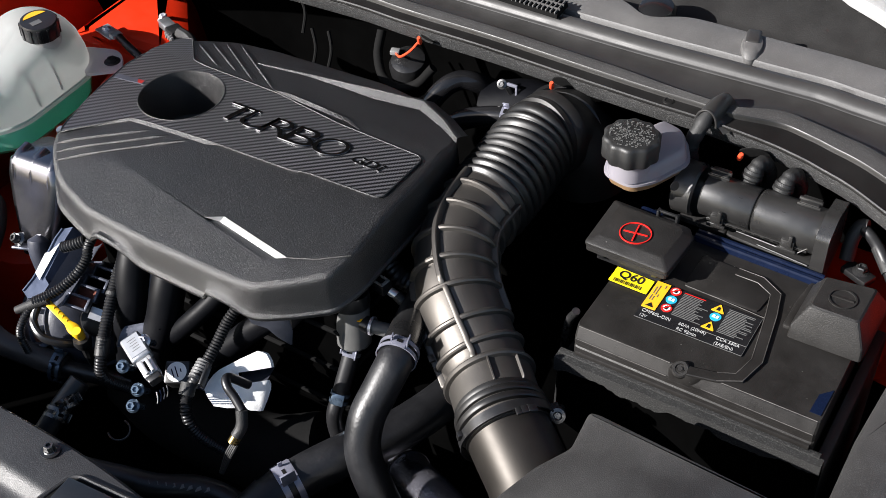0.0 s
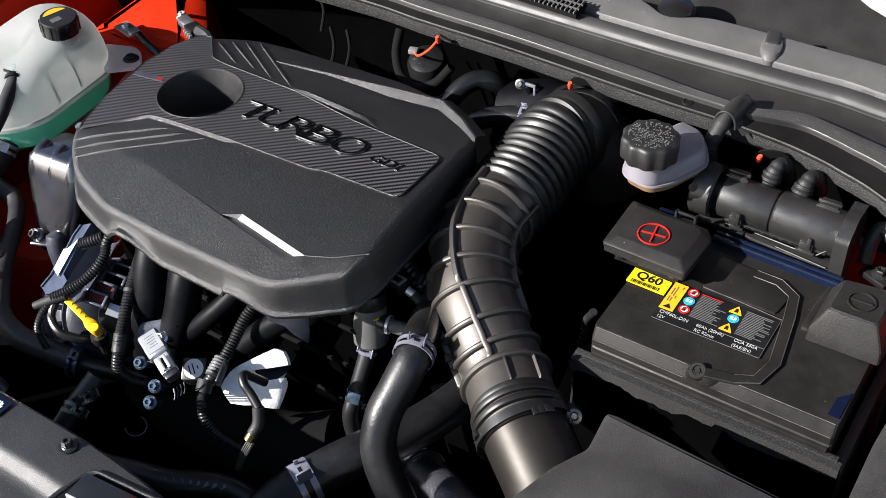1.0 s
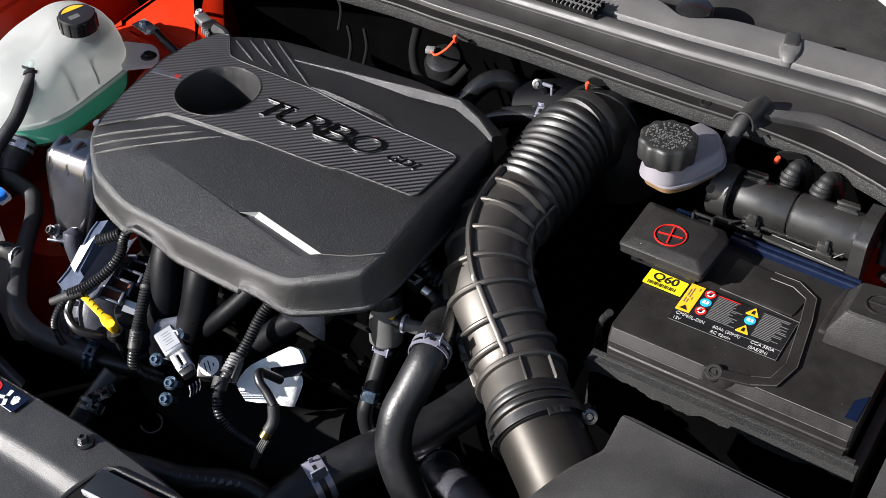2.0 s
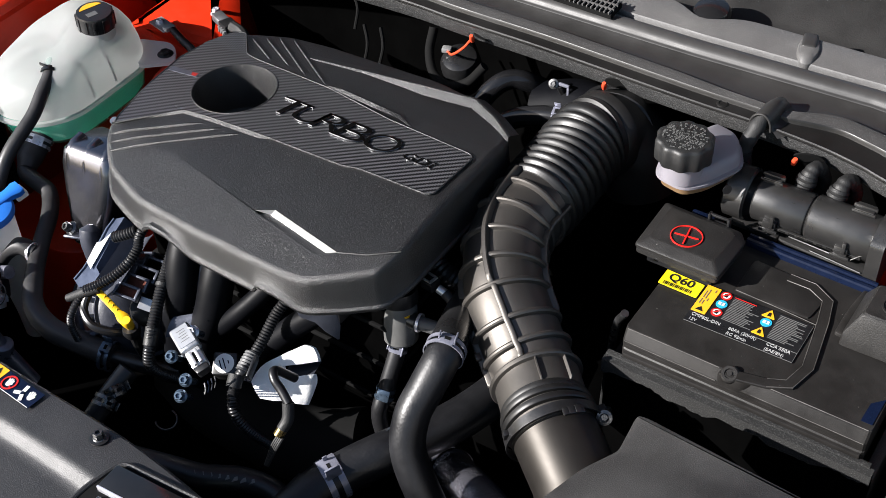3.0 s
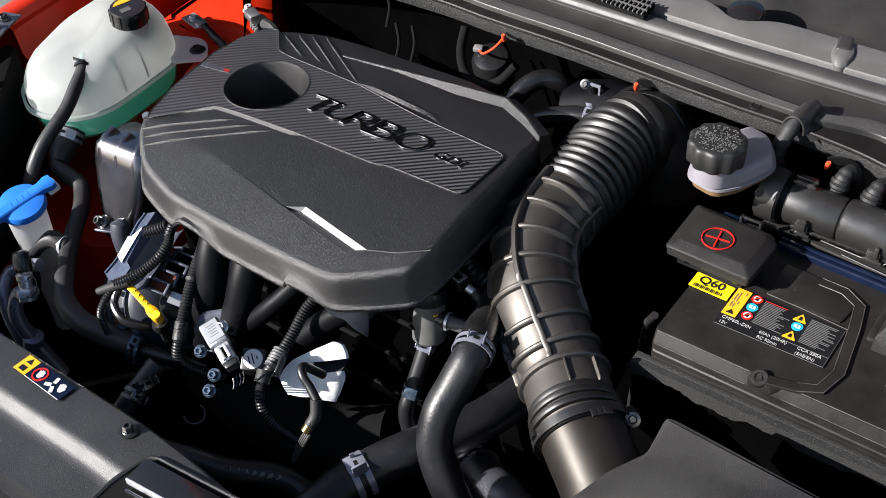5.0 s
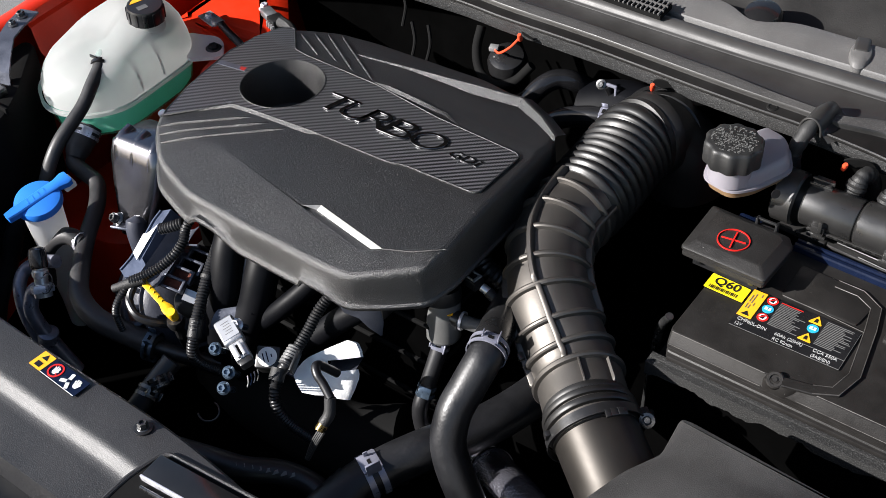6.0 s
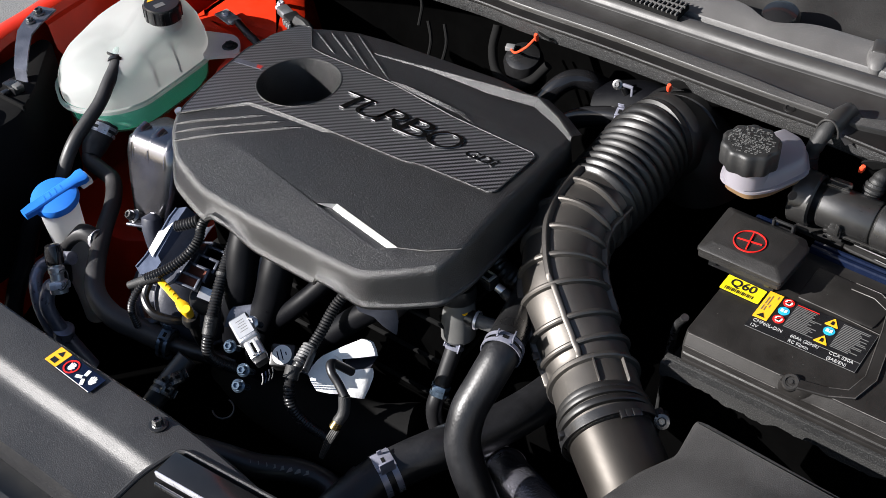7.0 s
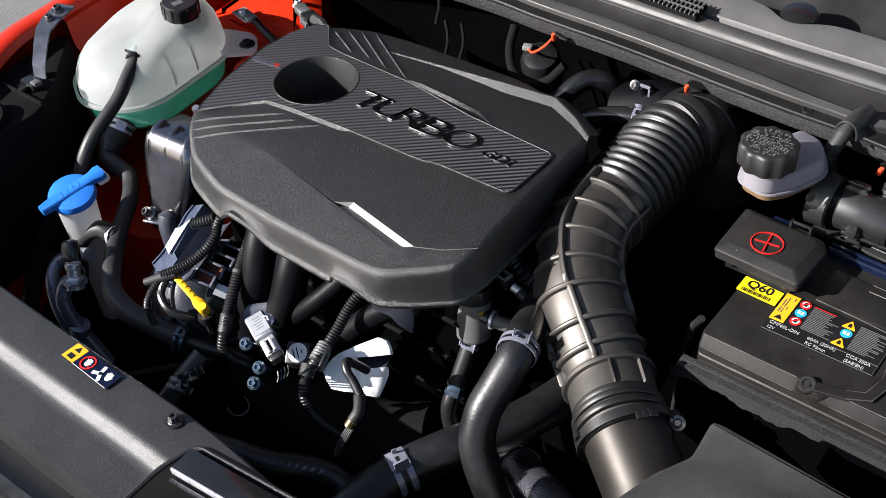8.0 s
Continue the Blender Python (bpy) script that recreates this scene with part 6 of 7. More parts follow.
    stub = thing("coolant_hose", (-0.49, -0.29, -0.2), "black hose stub in the shade near the shroud", "hose", "coolant hoses")
    part("hose", tube([(-0.479, -0.235, -0.125), (-0.484, -0.268, -0.143), (-0.488, -0.30, -0.165), (-0.49, -0.33, -0.2)], 0.0120, 16), LOOM, stub)
    ring = thing("retaining_clip", (-0.385, -0.275, -0.15), "thin wire spring clip low in the bay", "clip")
    part("wire", sweep([Vector((-0.388 + 0.013 * math.cos(a), -0.268 + 0.010 * math.sin(a), -0.118 + 0.004 * math.sin(a))) for a in np.linspace(-2.4, 1.6, 24)], 0.0010, 6), LOOM, ring)


hoses()


# ---- coolant tank corner ----
def coolant_tank():
    tank = thing("coolant_tank", (-0.9, 0.09, -0.13), "milky plastic coolant tank half full of green coolant", "coolant tank")
    o = rounded([(-0.957, -0.010), (-0.892, -0.048), (-0.832, -0.026), (-0.806, 0.015), (-0.810, 0.085), (-0.815, 0.150), (-0.850, 0.185), (-0.910, 0.195), (-0.962, 0.170), (-0.976, 0.080)], 0.030, 6)

    mid = centre(o)

    def ring(d, z, lift=0.0):
        return [Vector((mid.x + (p.x - mid.x) * (1 + d / 0.11), mid.y + (p.y - mid.y) * (1 + d / 0.12), z + lift * (p.y - 0.05))) for p in o]

    part("upper_shell", loft([ring(-0.003, -0.056), ring(-0.003, -0.050), ring(-0.005, -0.038, 0.04), ring(-0.011, -0.022, 0.08), ring(-0.020, -0.010, 0.10), ring(-0.032, -0.001, 0.11), ring(-0.048, 0.0045, 0.11), ring(-0.075, 0.0075, 0.10), ring(-0.100, 0.009, 0.10)]), MILK, tank, smooth=60)
    part("seam", loft([ring(-0.001, -0.062), ring(0.003, -0.061), ring(0.003, -0.056), ring(-0.001, -0.055)], cap=False), MILK, tank, "moulded seam")
    lower = part("lower_shell", loft([ring(-0.036, -0.106), ring(-0.020, -0.103), ring(-0.011, -0.094), ring(-0.004, -0.062)], cap=True), MILKCLEAR, tank, smooth=60)
    part("coolant", loft([ring(-0.038, -0.104), ring(-0.022, -0.101), ring(-0.0135, -0.093), ring(-0.0065, -0.066)]), COOLANT, lower, "green coolant")
    for x, y, a in ((-0.846, 0.088, 8), (-0.846, 0.052, -2)):
        part("rib", turned(tube([(0.0335, 0, -0.050), (0.0315, 0, -0.034), (0.026, 0, -0.018), (0.016, 0, -0.006), (0.002, 0, 0.0015)], 0.0017, 10), pose(x, y, 0, 0, 0, a)), MILK, tank)
    part("neck", lathe([(0.025, -0.006), (0.0235, 0.010), (0.0225, 0.016)], (-0.851, 0.114, 0.0), (0.08, -0.02, 1), 30), MILK, tank)
    cap_at, cap_way = Vector((-0.851, 0.114, 0.013)), Vector((0.08, -0.02, 1))
    profile = [(0.0240, 0.0), (0.0247, 0.003), (0.0247, 0.019), (0.0232, 0.0225), (0.0185, 0.023), (0.0, 0.023)]
    cap = part("cap", lathe(profile, cap_at, cap_way, 36), SMOOTH, tank, "black screw cap")
    m = along(cap_at, cap_way)
    for k in range(12):
        part("grip", turned(box(0.0236, 0.0258, -0.0028, 0.0028, 0.001, 0.020, 0.0007), m @ pose(0, 0, 0, 0, 0, 30 * k)), SMOOTH, cap)
    part("warning_wedge", turned(sheet([(0.019 * math.cos(a), 0.019 * math.sin(a)) for a in np.linspace(0.5, 2.6, 12)], 0.0231, 0.0004), m), LABELORANGE, cap, "orange warning print")
    part("symbol", turned(sheet([(-0.013, -0.010), (0.001, -0.010), (0.001, -0.001), (-0.013, -0.001)], 0.0231, 0.0004), m), SILICONE, cap, "grey printed symbol")
    part("ear", loft([[Vector((p.x, p.y, z)) for p in rounded([(-0.8617, 0.1835), (-0.8154, 0.1999), (-0.7954, 0.1914), (-0.7773, 0.1690), (-0.7788, 0.1617), (-0.8115, 0.1331)], 0.010, 4)] for z in (-0.053, -0.048)]), MILKEAR, tank, "pale translucent mounting ear")
    part("ear_bolt", bolt_bm(Vector((-0.7989, 0.1738, -0.047)), (0, 0, 1), 0.0075, 0.005), SMOOTH, tank, "black bolt")
    part("spout", tube([(-0.872, 0.050, -0.012), (-0.862, 0.0365, -0.0065), (-0.853, 0.0250, -0.0088)], 0.0072, 14), MILKCLEAR, tank, "pale green hose spout")
    part("outlet", tube([(-0.866, 0.0, -0.10), (-0.857, -0.018, -0.087)], 0.013, 16), COOLANT, tank, "green stained outlet")


def left_corner():
    lug = thing("ground_cable", (-0.84, 0.2, -0.06), "ground cable lug bolted to the red panel", "ground cable")
    part("lug", turned(join(box(-0.014, 0.026, -0.011, 0.011, -0.0012, 0.0012, 0.0008), box(0.018, 0.030, -0.008, 0.008, -0.001, 0.006, 0.002)), pose(-0.8600, 0.2271, -0.045, 0, 0, -13.7)), SILVER, lug)
    part("bolt", bolt_bm(Vector((-0.8600, 0.2271, -0.0440)), (0, 0, 1), 0.0052, 0.005), STEEL, lug)
    part("cable", tube([(-0.8258, 0.2188, -0.0420), (-0.7979, 0.2075, -0.0430), (-0.7646, 0.1967, -0.0500), (-0.745, 0.19, -0.09)], 0.0058, 12), LOOM, lug)
    plug = thing("wire_connector", (-0.73, 0.23, -0.03), "grey and black wire connector near the strut tower", "connector")
    part("shell", turned(box(-0.024, 0.002, -0.008, 0.008, -0.007, 0.005, 0.002), pose(-0.738, 0.236, -0.010, 0, 0, -22)), ALU, plug, "bright printed metal end")
    part("plug", turned(box(0.002, 0.024, -0.010, 0.010, -0.009, 0.006, 0.002), pose(-0.738, 0.236, -0.010, 0, 0, -22)), SMOOTH, plug)
    for k in range(4):
        part("pin_rib", turned(box(0.006 + 0.006 * k, 0.008 + 0.006 * k, -0.013, -0.009, -0.008, 0.001, 0.0005), pose(-0.738, 0.236, -0.010, 0, 0, -22)), SILVER, plug)
    part("lead", tube([(-0.715, 0.228, -0.006), (-0.69, 0.222, -0.01), (-0.67, 0.21, -0.04)], 0.008, 10), TAPE, plug)
    shield = thing("heat_shield", (-0.67, -0.06, -0.18), "stamped metal heat shield with raised ribs", "heat shield")
    rings = []
    for pts, z in (([(-0.735, -0.058), (-0.672, -0.052), (-0.660, -0.018), (-0.724, -0.010)], -0.026), ([(-0.742, -0.066), (-0.666, -0.060), (-0.654, -0.012), (-0.730, -0.004)], -0.033), ([(-0.744, -0.072), (-0.664, -0.066), (-0.652, -0.010), (-0.730, -0.002)], -0.050), ([(-0.735, -0.085), (-0.662, -0.080), (-0.650, -0.014), (-0.724, -0.006)], -0.085), ([(-0.708, -0.112), (-0.668, -0.106), (-0.660, -0.050), (-0.700, -0.046)], -0.135)):
        rings.append([Vector((p.x, p.y, z)) for p in rounded(pts, 0.012, 5)])
    part("box_skin", loft(rings), SHIELD, shield, smooth=50)
    for u in (0.12, 0.5, 0.88):
        top, mid, foot = Vector((-0.738 + 0.070 * u, -0.067 + 0.006 * u, -0.040)), Vector((-0.731 + 0.066 * u, -0.083 + 0.004 * u, -0.085)), Vector((-0.704 + 0.034 * u, -0.110 + 0.005 * u, -0.133))
        line = (top + Vector((0, 0.024, 0.0135)), top + Vector((0, 0.008, 0.010)), top, mid, foot)
        part("raised_rib", tube([p + Vector((0.0, 0.0058, -0.0035)) for p in line], lambda s, t: 0.0092 - 0.004 * t, 16, 8), SHIELD, shield, smooth=60)
    part("stud", tube([(-0.690, 0.004, -0.04), (-0.694, -0.008, -0.018), (-0.696, -0.012, -0.006)], 0.0050, 12), ALUDARK, shield, "grey pipe stub")
    part("ear", turned(box(-0.014, 0.014, -0.012, 0.012, -0.002, 0.002, 0.002), pose(-0.683, -0.116, -0.112, -30, 0, 20)), ALUDARK, shield)
    part("bolt", bolt_bm(Vector((-0.693, -0.116, -0.104)), (-0.2, -0.6, 0.7), 0.0062, 0.010), DARKSTEEL, shield)
    post = part("post", tube([(-0.668, -0.105, -0.095), (-0.664, -0.113, -0.115), (-0.655, -0.115, -0.16)], lambda s, u: 0.013 - 0.0118 * (1 - step(u, -0.05, 0.10)) ** 0.7, 16, 12), DARKCAST, shield)
    washer = thing("washer_filler", (-0.77, -0.165, -0.23), "white washer filler neck with a bright blue cap", "washer filler")
    part("neck", tube([(-0.770, -0.166, -0.080), (-0.771, -0.165, -0.105), (-0.772, -0.163, -0.145), (-0.775, -0.160, -0.20), (-0.79, -0.15, -0.3)], lambda s, u: 0.0250 - 0.008 * min(1.0, u * 1.3), 24, 8), MILK, washer)
    c, way = Vector((-0.772, -0.166, -0.078)), Vector((0.14, -0.16, 0.97)).normalized()
    cap = part("cap", lathe([(0.026, -0.004), (0.0295, -0.002), (0.0298, 0.003), (0.028, 0.007), (0.020, 0.0095), (0.0, 0.010)], c, way, 36), BLUE, washer, "blue snap cap")
    run = (Vector((0.012, 0.086, 0.0)) - way * way.dot(Vector((0.012, 0.086, 0.0)))).normalized()
    side = way.cross(run)
    m = Matrix(((run.x, side.x, way.x, c.x), (run.y, side.y, way.y, c.y), (run.z, side.z, way.z, c.z), (0, 0, 0, 1)))
    part("bar", turned(loft([[Vector((x, s * w, h)) for x, w in ((-0.043, 0.006), (-0.030, 0.0075), (0.030, 0.0075), (0.040, 0.0105), (0.046, 0.009))] + [Vector((x, -s * w, h)) for x, w in ((0.046, 0.009), (0.040, 0.0105), (0.030, 0.0075), (-0.030, 0.0075), (-0.043, 0.006))] for s, h in ((1, 0.003), (1, 0.0105), (0.75, 0.0120))]), m), BLUE, cap)
    part("tether", turned(box(0.034, 0.050, -0.009, 0.009, -0.006, 0.004, 0.002), m), MILK, washer)
    for k in range(4):
        part("mark_bar", turned(box(-0.004, 0.004, -0.0007, 0.0007, 0.0120, 0.0124, 0), m @ pose(-0.012 + 0.008 * k, 0, 0, 0, 0, 78)), BLUE, cap)
    port = thing("service_port", (-0.72, -0.225, -0.22), "air conditioning service port with a black dust cap", "service port")
    a, b = Vector((-0.715, -0.229, -0.142)), Vector((-0.732, -0.2105, -0.100))
    up = (b - a).normalized()
    part("stem", lathe([(0.011, -0.012), (0.0118, 0.0), (0.0085, 0.004), (0.0085, 0.012), (0.0100, 0.014), (0.0100, 0.020), (0.0085, 0.022), (0.0085, 0.026)], a, up, 20), SILVER, port, "bright valve stem")
    part("dust_cap", lathe([(0.0105, 0.024), (0.0110, 0.027), (0.0110, 0.040), (0.0095, 0.047), (0.006, 0.049), (0.0, 0.049)], a, up, 20), GLOSS, port, "black dust cap")
    part("collar_nut", lathe([(0.0145, -0.006), (0.0150, 0.0), (0.0135, 0.003)], a, up, 6), STEEL, port)
    part("pipe", tube([(-0.7175, -0.228, -0.150), (-0.737, -0.230, -0.160), (-0.735, -0.243, -0.182), (-0.723, -0.241, -0.220), (-0.70, -0.23, -0.28)], 0.0095, 16), PIPE, port, "bent metal pipe")
    part("pipe", tube([(-0.735, -0.190, -0.140), (-0.760, -0.195, -0.150), (-0.779, -0.212, -0.162), (-0.768, -0.233, -0.178), (-0.745, -0.245, -0.215), (-0.72, -0.24, -0.28)], 0.0085, 16), PIPE, port, "bent metal pipe")
    part("wire_loop", sweep([a + Vector((0.012 + 0.010 * math.cos(t), 0.008 * math.sin(t), 0.012 + 0.010 * math.sin(t))) for t in np.linspace(0, math.tau, 24)], 0.0007, 5), SMOOTH, port)
    part("pipe_joint", lathe([(0.013, -0.010), (0.013, 0.010), (0.010, 0.012)], (-0.722, -0.241, -0.224), (0.2, 0.1, 1), 18), PIPE, port)
    part("hose", tube([(-0.723, -0.156, -0.128), (-0.740, -0.160, -0.122), (-0.757, -0.170, -0.130), (-0.770, -0.18, -0.155), (-0.775, -0.19, -0.2)], 0.0110, 14), HOSE, port, "short black hose")
    part("hose_ring", band((-0.724, -0.1565, -0.128), (1, 0.15, 0.15), 0.0116, 0.004, 0.0012), STEEL, port)


coolant_tank()
left_corner()


# ---- behind the engine and beside the battery ----
def reservoir():
    res = thing("brake_fluid_reservoir", (-0.02, 0.19, 0.03), "milky brake fluid reservoir with a black ribbed cap", "brake reservoir")
    o = rounded([(-0.0507, 0.1491), (-0.0157, 0.1413), (0.0034, 0.1610), (0.0227, 0.2084), (0.0033, 0.2445), (-0.0296, 0.2530), (-0.0429, 0.2259), (-0.0585, 0.1801)], 0.012, 5)
    ring = lambda d, z: [Vector((p.x, p.y, z + 0.0155)) for p in grown(o, d)]
    part("lower_shell", loft([ring(-0.010, 0.034), ring(-0.006, 0.037), ring(-0.004, 0.046)]), AMBER, res, "lower half stained amber by the fluid")
    part("seam", loft([ring(-0.004, 0.046), ring(0.0, 0.047), ring(0.0, 0.050), ring(-0.003, 0.051)], cap=False), MILKDIM, res)
    part("upper_shell", loft([ring(-0.003, 0.051), ring(-0.004, 0.059), ring(-0.007, 0.064), ring(-0.010, 0.0665)]), MILKDIM, res, smooth=60)
    part("mark", turned(disc(0, 0, 0, 0.005), along((0.0185, 0.178, 0.0545), (0.7, -0.6, 0.2))), SMOOTH, res, "dark level mark")
    c = Vector((-0.0265, 0.162, 0.002))
    part("neck", lathe([(0.022, 0.066), (0.022, 0.092)], c, seg=28), MILKDIM, res)
    n = 10
    rings = []
    for d, z in ((0.0, 0.089), (0.0005, 0.091), (0.0005, 0.1095), (-0.0012, 0.1122), (-0.003, 0.113)):
        rings.append([c + Vector(((0.0285 + d + 0.0011 * math.cos(a * n)) * math.cos(a), (0.0285 + d + 0.0011 * math.cos(a * n)) * math.sin(a), z)) for a in np.linspace(0, math.tau, 120, endpoint=False)])
    cap = part("cap", loft(rings), CAP, res, "black lobed screw cap")
    # grey bars paint the glints on the cap's embossed lettering
    rnd = random.Random(3)
    for row in range(19):
        y = -0.0207 + 0.0023 * row
        half = math.sqrt(max(0.0, 0.0232 ** 2 - y * y))
        x = -half
        while x < half - 0.001:
            w = min(0.0008 + rnd.random() * 0.0022, half - x)
            if rnd.random() < 0.8:
                part("text_bar", turned(box(x, x + w, y - 0.00035, y + 0.00035, 0.1130, 0.1135, 0, 1), Matrix.Translation(c) @ pose(0, 0, 0, 0, 0, 12)), FINEPRINT if rnd.random() < 0.7 else CAP, cap)
            x += w + 0.0006 + rnd.random() * 0.0006


def tube_housing():
    unit = thing("cable_duct_housing", (0.1, 0.21, -0.02), "black plastic cylindrical cable housing with clips behind the battery", "cable housing")
    axis_y, axis_z = 0.216, 0.028
    a, b = Vector((0.040, axis_y, axis_z)), Vector((0.168, axis_y - 0.002, axis_z))
    way = (b - a).normalized()
    part("body", lathe([(0.021, 0.0), (0.0235, 0.002), (0.0235, 0.0555), (0.0225, 0.057)], a, way, 32), TUBE, unit)
    part("body", lathe([(0.0225, 0.059), (0.0245, 0.061), (0.0245, 0.125), (0.0235, 0.127)], a, way, 32), TUBE, unit)
    part("seam_ring", lathe([(0.0215, 0.056), (0.0215, 0.060)], a, way, 32, cap=False), TRAY, unit)
    part("end_collar", lathe([(0.026, -0.030), (0.029, -0.028), (0.029, -0.008), (0.026, -0.006), (0.024, -0.02)], a, way, 32), TUBE, unit, "short end collar")
    flange = rounded([(-0.030, -0.045), (0.024, -0.032), (0.030, 0.0), (0.028, 0.030), (-0.010, 0.034), (-0.032, 0.020)], 0.006, 3)
    m = Matrix(((0, 0, 1, b.x), (1, 0, 0, b.y - 0.004), (0, 1, 0, b.z), (0, 0, 0, 1)))
    part("end_flange", turned(loft([[Vector((p.x, p.y, z)) for p in flange] for z in (0.0, 0.014)]), m), TUBE, unit, "square end flange")
    plate = rounded([(0.075, 0.192), (0.178, 0.182), (0.180, 0.205), (0.075, 0.210)], 0.004, 2)
    part("base_plate", slab(plate, -0.004, 0.004, 0.002), TUBE, unit)
    part("base_plate", slab(rounded([(0.020, 0.197), (0.074, 0.194), (0.074, 0.215), (0.020, 0.215)], 0.004, 2), -0.004, 0.002, 0.002), TUBE, unit)
    part("wire_edge", sweep([Vector(p) for p in ((0.085, 0.196, 0.008), (0.130, 0.193, 0.008), (0.150, 0.190, 0.010), (0.162, 0.192, 0.022))], 0.0009, 6), TUBE, unit)
    part("wire_edge", sweep([Vector(p) for p in ((0.110, 0.190, 0.005), (0.165, 0.184, 0.005))], 0.0008, 6), TUBE, unit)
    for x in (0.064, 0.140):
        part("clip", join(box(x - 0.007, x + 0.007, 0.188, 0.196, 0.012, 0.024, 0.001), box(x + 0.001, x + 0.005, 0.186, 0.189, 0.018, 0.032, 0.0008), box(x - 0.010, x + 0.010, 0.187, 0.190, 0.010, 0.014, 0.0008)), TUBE, unit)
    part("rail", box(0.052, 0.160, 0.1915, 0.195, 0.013, 0.0165, 0.0008), TUBE, unit)
    for k in range(8):
        part("rail_slot", box(0.075 + 0.010 * k, 0.081 + 0.010 * k, 0.1908, 0.1916, 0.0140, 0.0156, 0), TRAY, unit)
    for x in (0.052, 0.148):
        part("top_lug", join(box(x - 0.010, x + 0.010, axis_y - 0.002, axis_y + 0.012, axis_z + 0.020, axis_z + 0.029, 0.0015), box(x - 0.012, x + 0.012, axis_y + 0.003, axis_y + 0.006, axis_z + 0.027, axis_z + 0.031, 0.0008), box(x - 0.012, x + 0.012, axis_y - 0.003, axis_y, axis_z + 0.025, axis_z + 0.028, 0.0008)), TUBE, unit)
    for x, y in ((0.079, 0.240), (0.114, 0.236)):
        stub = part("outlet", lathe([(0.0095, -0.02), (0.0095, 0.001), (0.0112, 0.003), (0.0112, 0.006), (0.0100, 0.007), (0.0108, 0.009), (0.0095, 0.012)], (x, y - 0.002, 0.044), (0.1, 0.35, 0.9), 24), TAPE, unit, "taped outlet")
        part("tape", tube([(x + 0.001, y + 0.000, 0.049), (x + 0.002, y + 0.004, 0.056), (x + 0.004, y + 0.011, 0.059), (x + 0.008, y + 0.020, 0.052), (x + 0.011, y + 0.026, 0.035), (x + 0.012, y + 0.028, 0.005)], lambda s, u: 0.0084 + 0.0004 * math.sin(s * 330) + 0.0003 * math.sin(s * 1100), 16, 10), TAPE, stub, "cloth taped bundle")
    part("numeral_bar", box(0.080, 0.084, 0.2015, 0.2035, 0.0465, 0.0472, 0), LIDBLACK, unit)
    part("numeral_bar", box(0.126, 0.130, 0.2005, 0.2025, 0.0475, 0.0482, 0), LIDBLACK, unit)
    bar = thing("hold_down_bar", (0.11, 0.175, -0.02), "dark blue painted metal bar behind the battery", "metal bar")
    part("channel", loft([[Vector((x, 0.176 + dy * 0.65 - 0.035 * (x - 0.03), dz + 0.004)) for dy, dz in ((-0.010, -0.010), (-0.010, 0.002), (-0.0085, 0.004), (-0.003, 0.004), (-0.001, 0.001), (0.002, 0.001), (0.004, 0.004), (0.0085, 0.004), (0.010, 0.002), (0.010, -0.010))] for x in (0.050, 0.10, 0.186)]), NAVY, bar, smooth=25)
    connector = thing("wire_connector", (0.0, 0.165, -0.005), "dark blue connector behind the terminal cover", "connector")
    part("shell", box(-0.012, 0.014, 0.157, 0.172, 0.0, 0.022, 0.003), NAVY, connector)
    part("lead", tube([(0.0, 0.17, 0.01), (0.005, 0.19, 0.0), (0.01, 0.21, -0.03)], 0.007, 10), LOOM, connector)


def right_corner():
    cable = thing("ground_cable", (0.2, 0.21, -0.03), "thick black cable with a grey sleeve beside the battery", "ground cable")
    part("sleeve", tube([(0.196, 0.212, 0.005), (0.195, 0.224, 0.024), (0.199, 0.232, 0.036), (0.206, 0.232, 0.038)], 0.0075, 16), TAPE, cable, "dark taped sleeve")
    part("cable", tube([(0.200, 0.231, 0.036), (0.212, 0.224, 0.034), (0.228, 0.208, 0.030), (0.25, 0.19, 0.01)], 0.0060, 14), LOOM, cable)
    part("sleeve", tube([(0.222, 0.214, 0.032), (0.240, 0.197, 0.020)], 0.0068, 14), TAPE, cable, "dark taped sleeve")
    part("lug", turned(box(-0.016, 0.016, -0.009, 0.009, -0.004, 0.004, 0.002), pose(0.212, 0.203, 0.0, 0, 0, -25)), SMOOTH, cable)
    part("nut", bolt_bm(Vector((0.214, 0.204, 0.004)), (0, 0, 1), 0.006, 0.007), DARKSTEEL, cable)
    side = thing("side_trim", (0.3, -0.2, -0.2), "grained dark plastic trim along the wing", "side trim")
    outline = rounded([(0.278, -0.55), (0.340, -0.55), (0.345, 0.14), (0.284, 0.10), (0.276, -0.02)], 0.008, 3)
    part("panel", slab(outline, -0.25, 0.018, 0.006, 0.006), BLACK, side)
    part("lip", box(0.262, 0.279, -0.115, -0.075, -0.055, -0.03, 0.003), BLACK, side)
    rod = thing("clamp_rod", (-0.02, 0.03, -0.2), "dark steel hold-down rod beside the battery", "rod")
    part("shaft", tube([(-0.034, 0.033, -0.18), (-0.026, 0.031, -0.050), (-0.013, 0.024, -0.010)], 0.0042, 12), DARKSTEEL, rod)
    part("foot", box(-0.045, -0.015, 0.02, 0.045, -0.2, -0.178, 0.003), SMOOTH, rod)


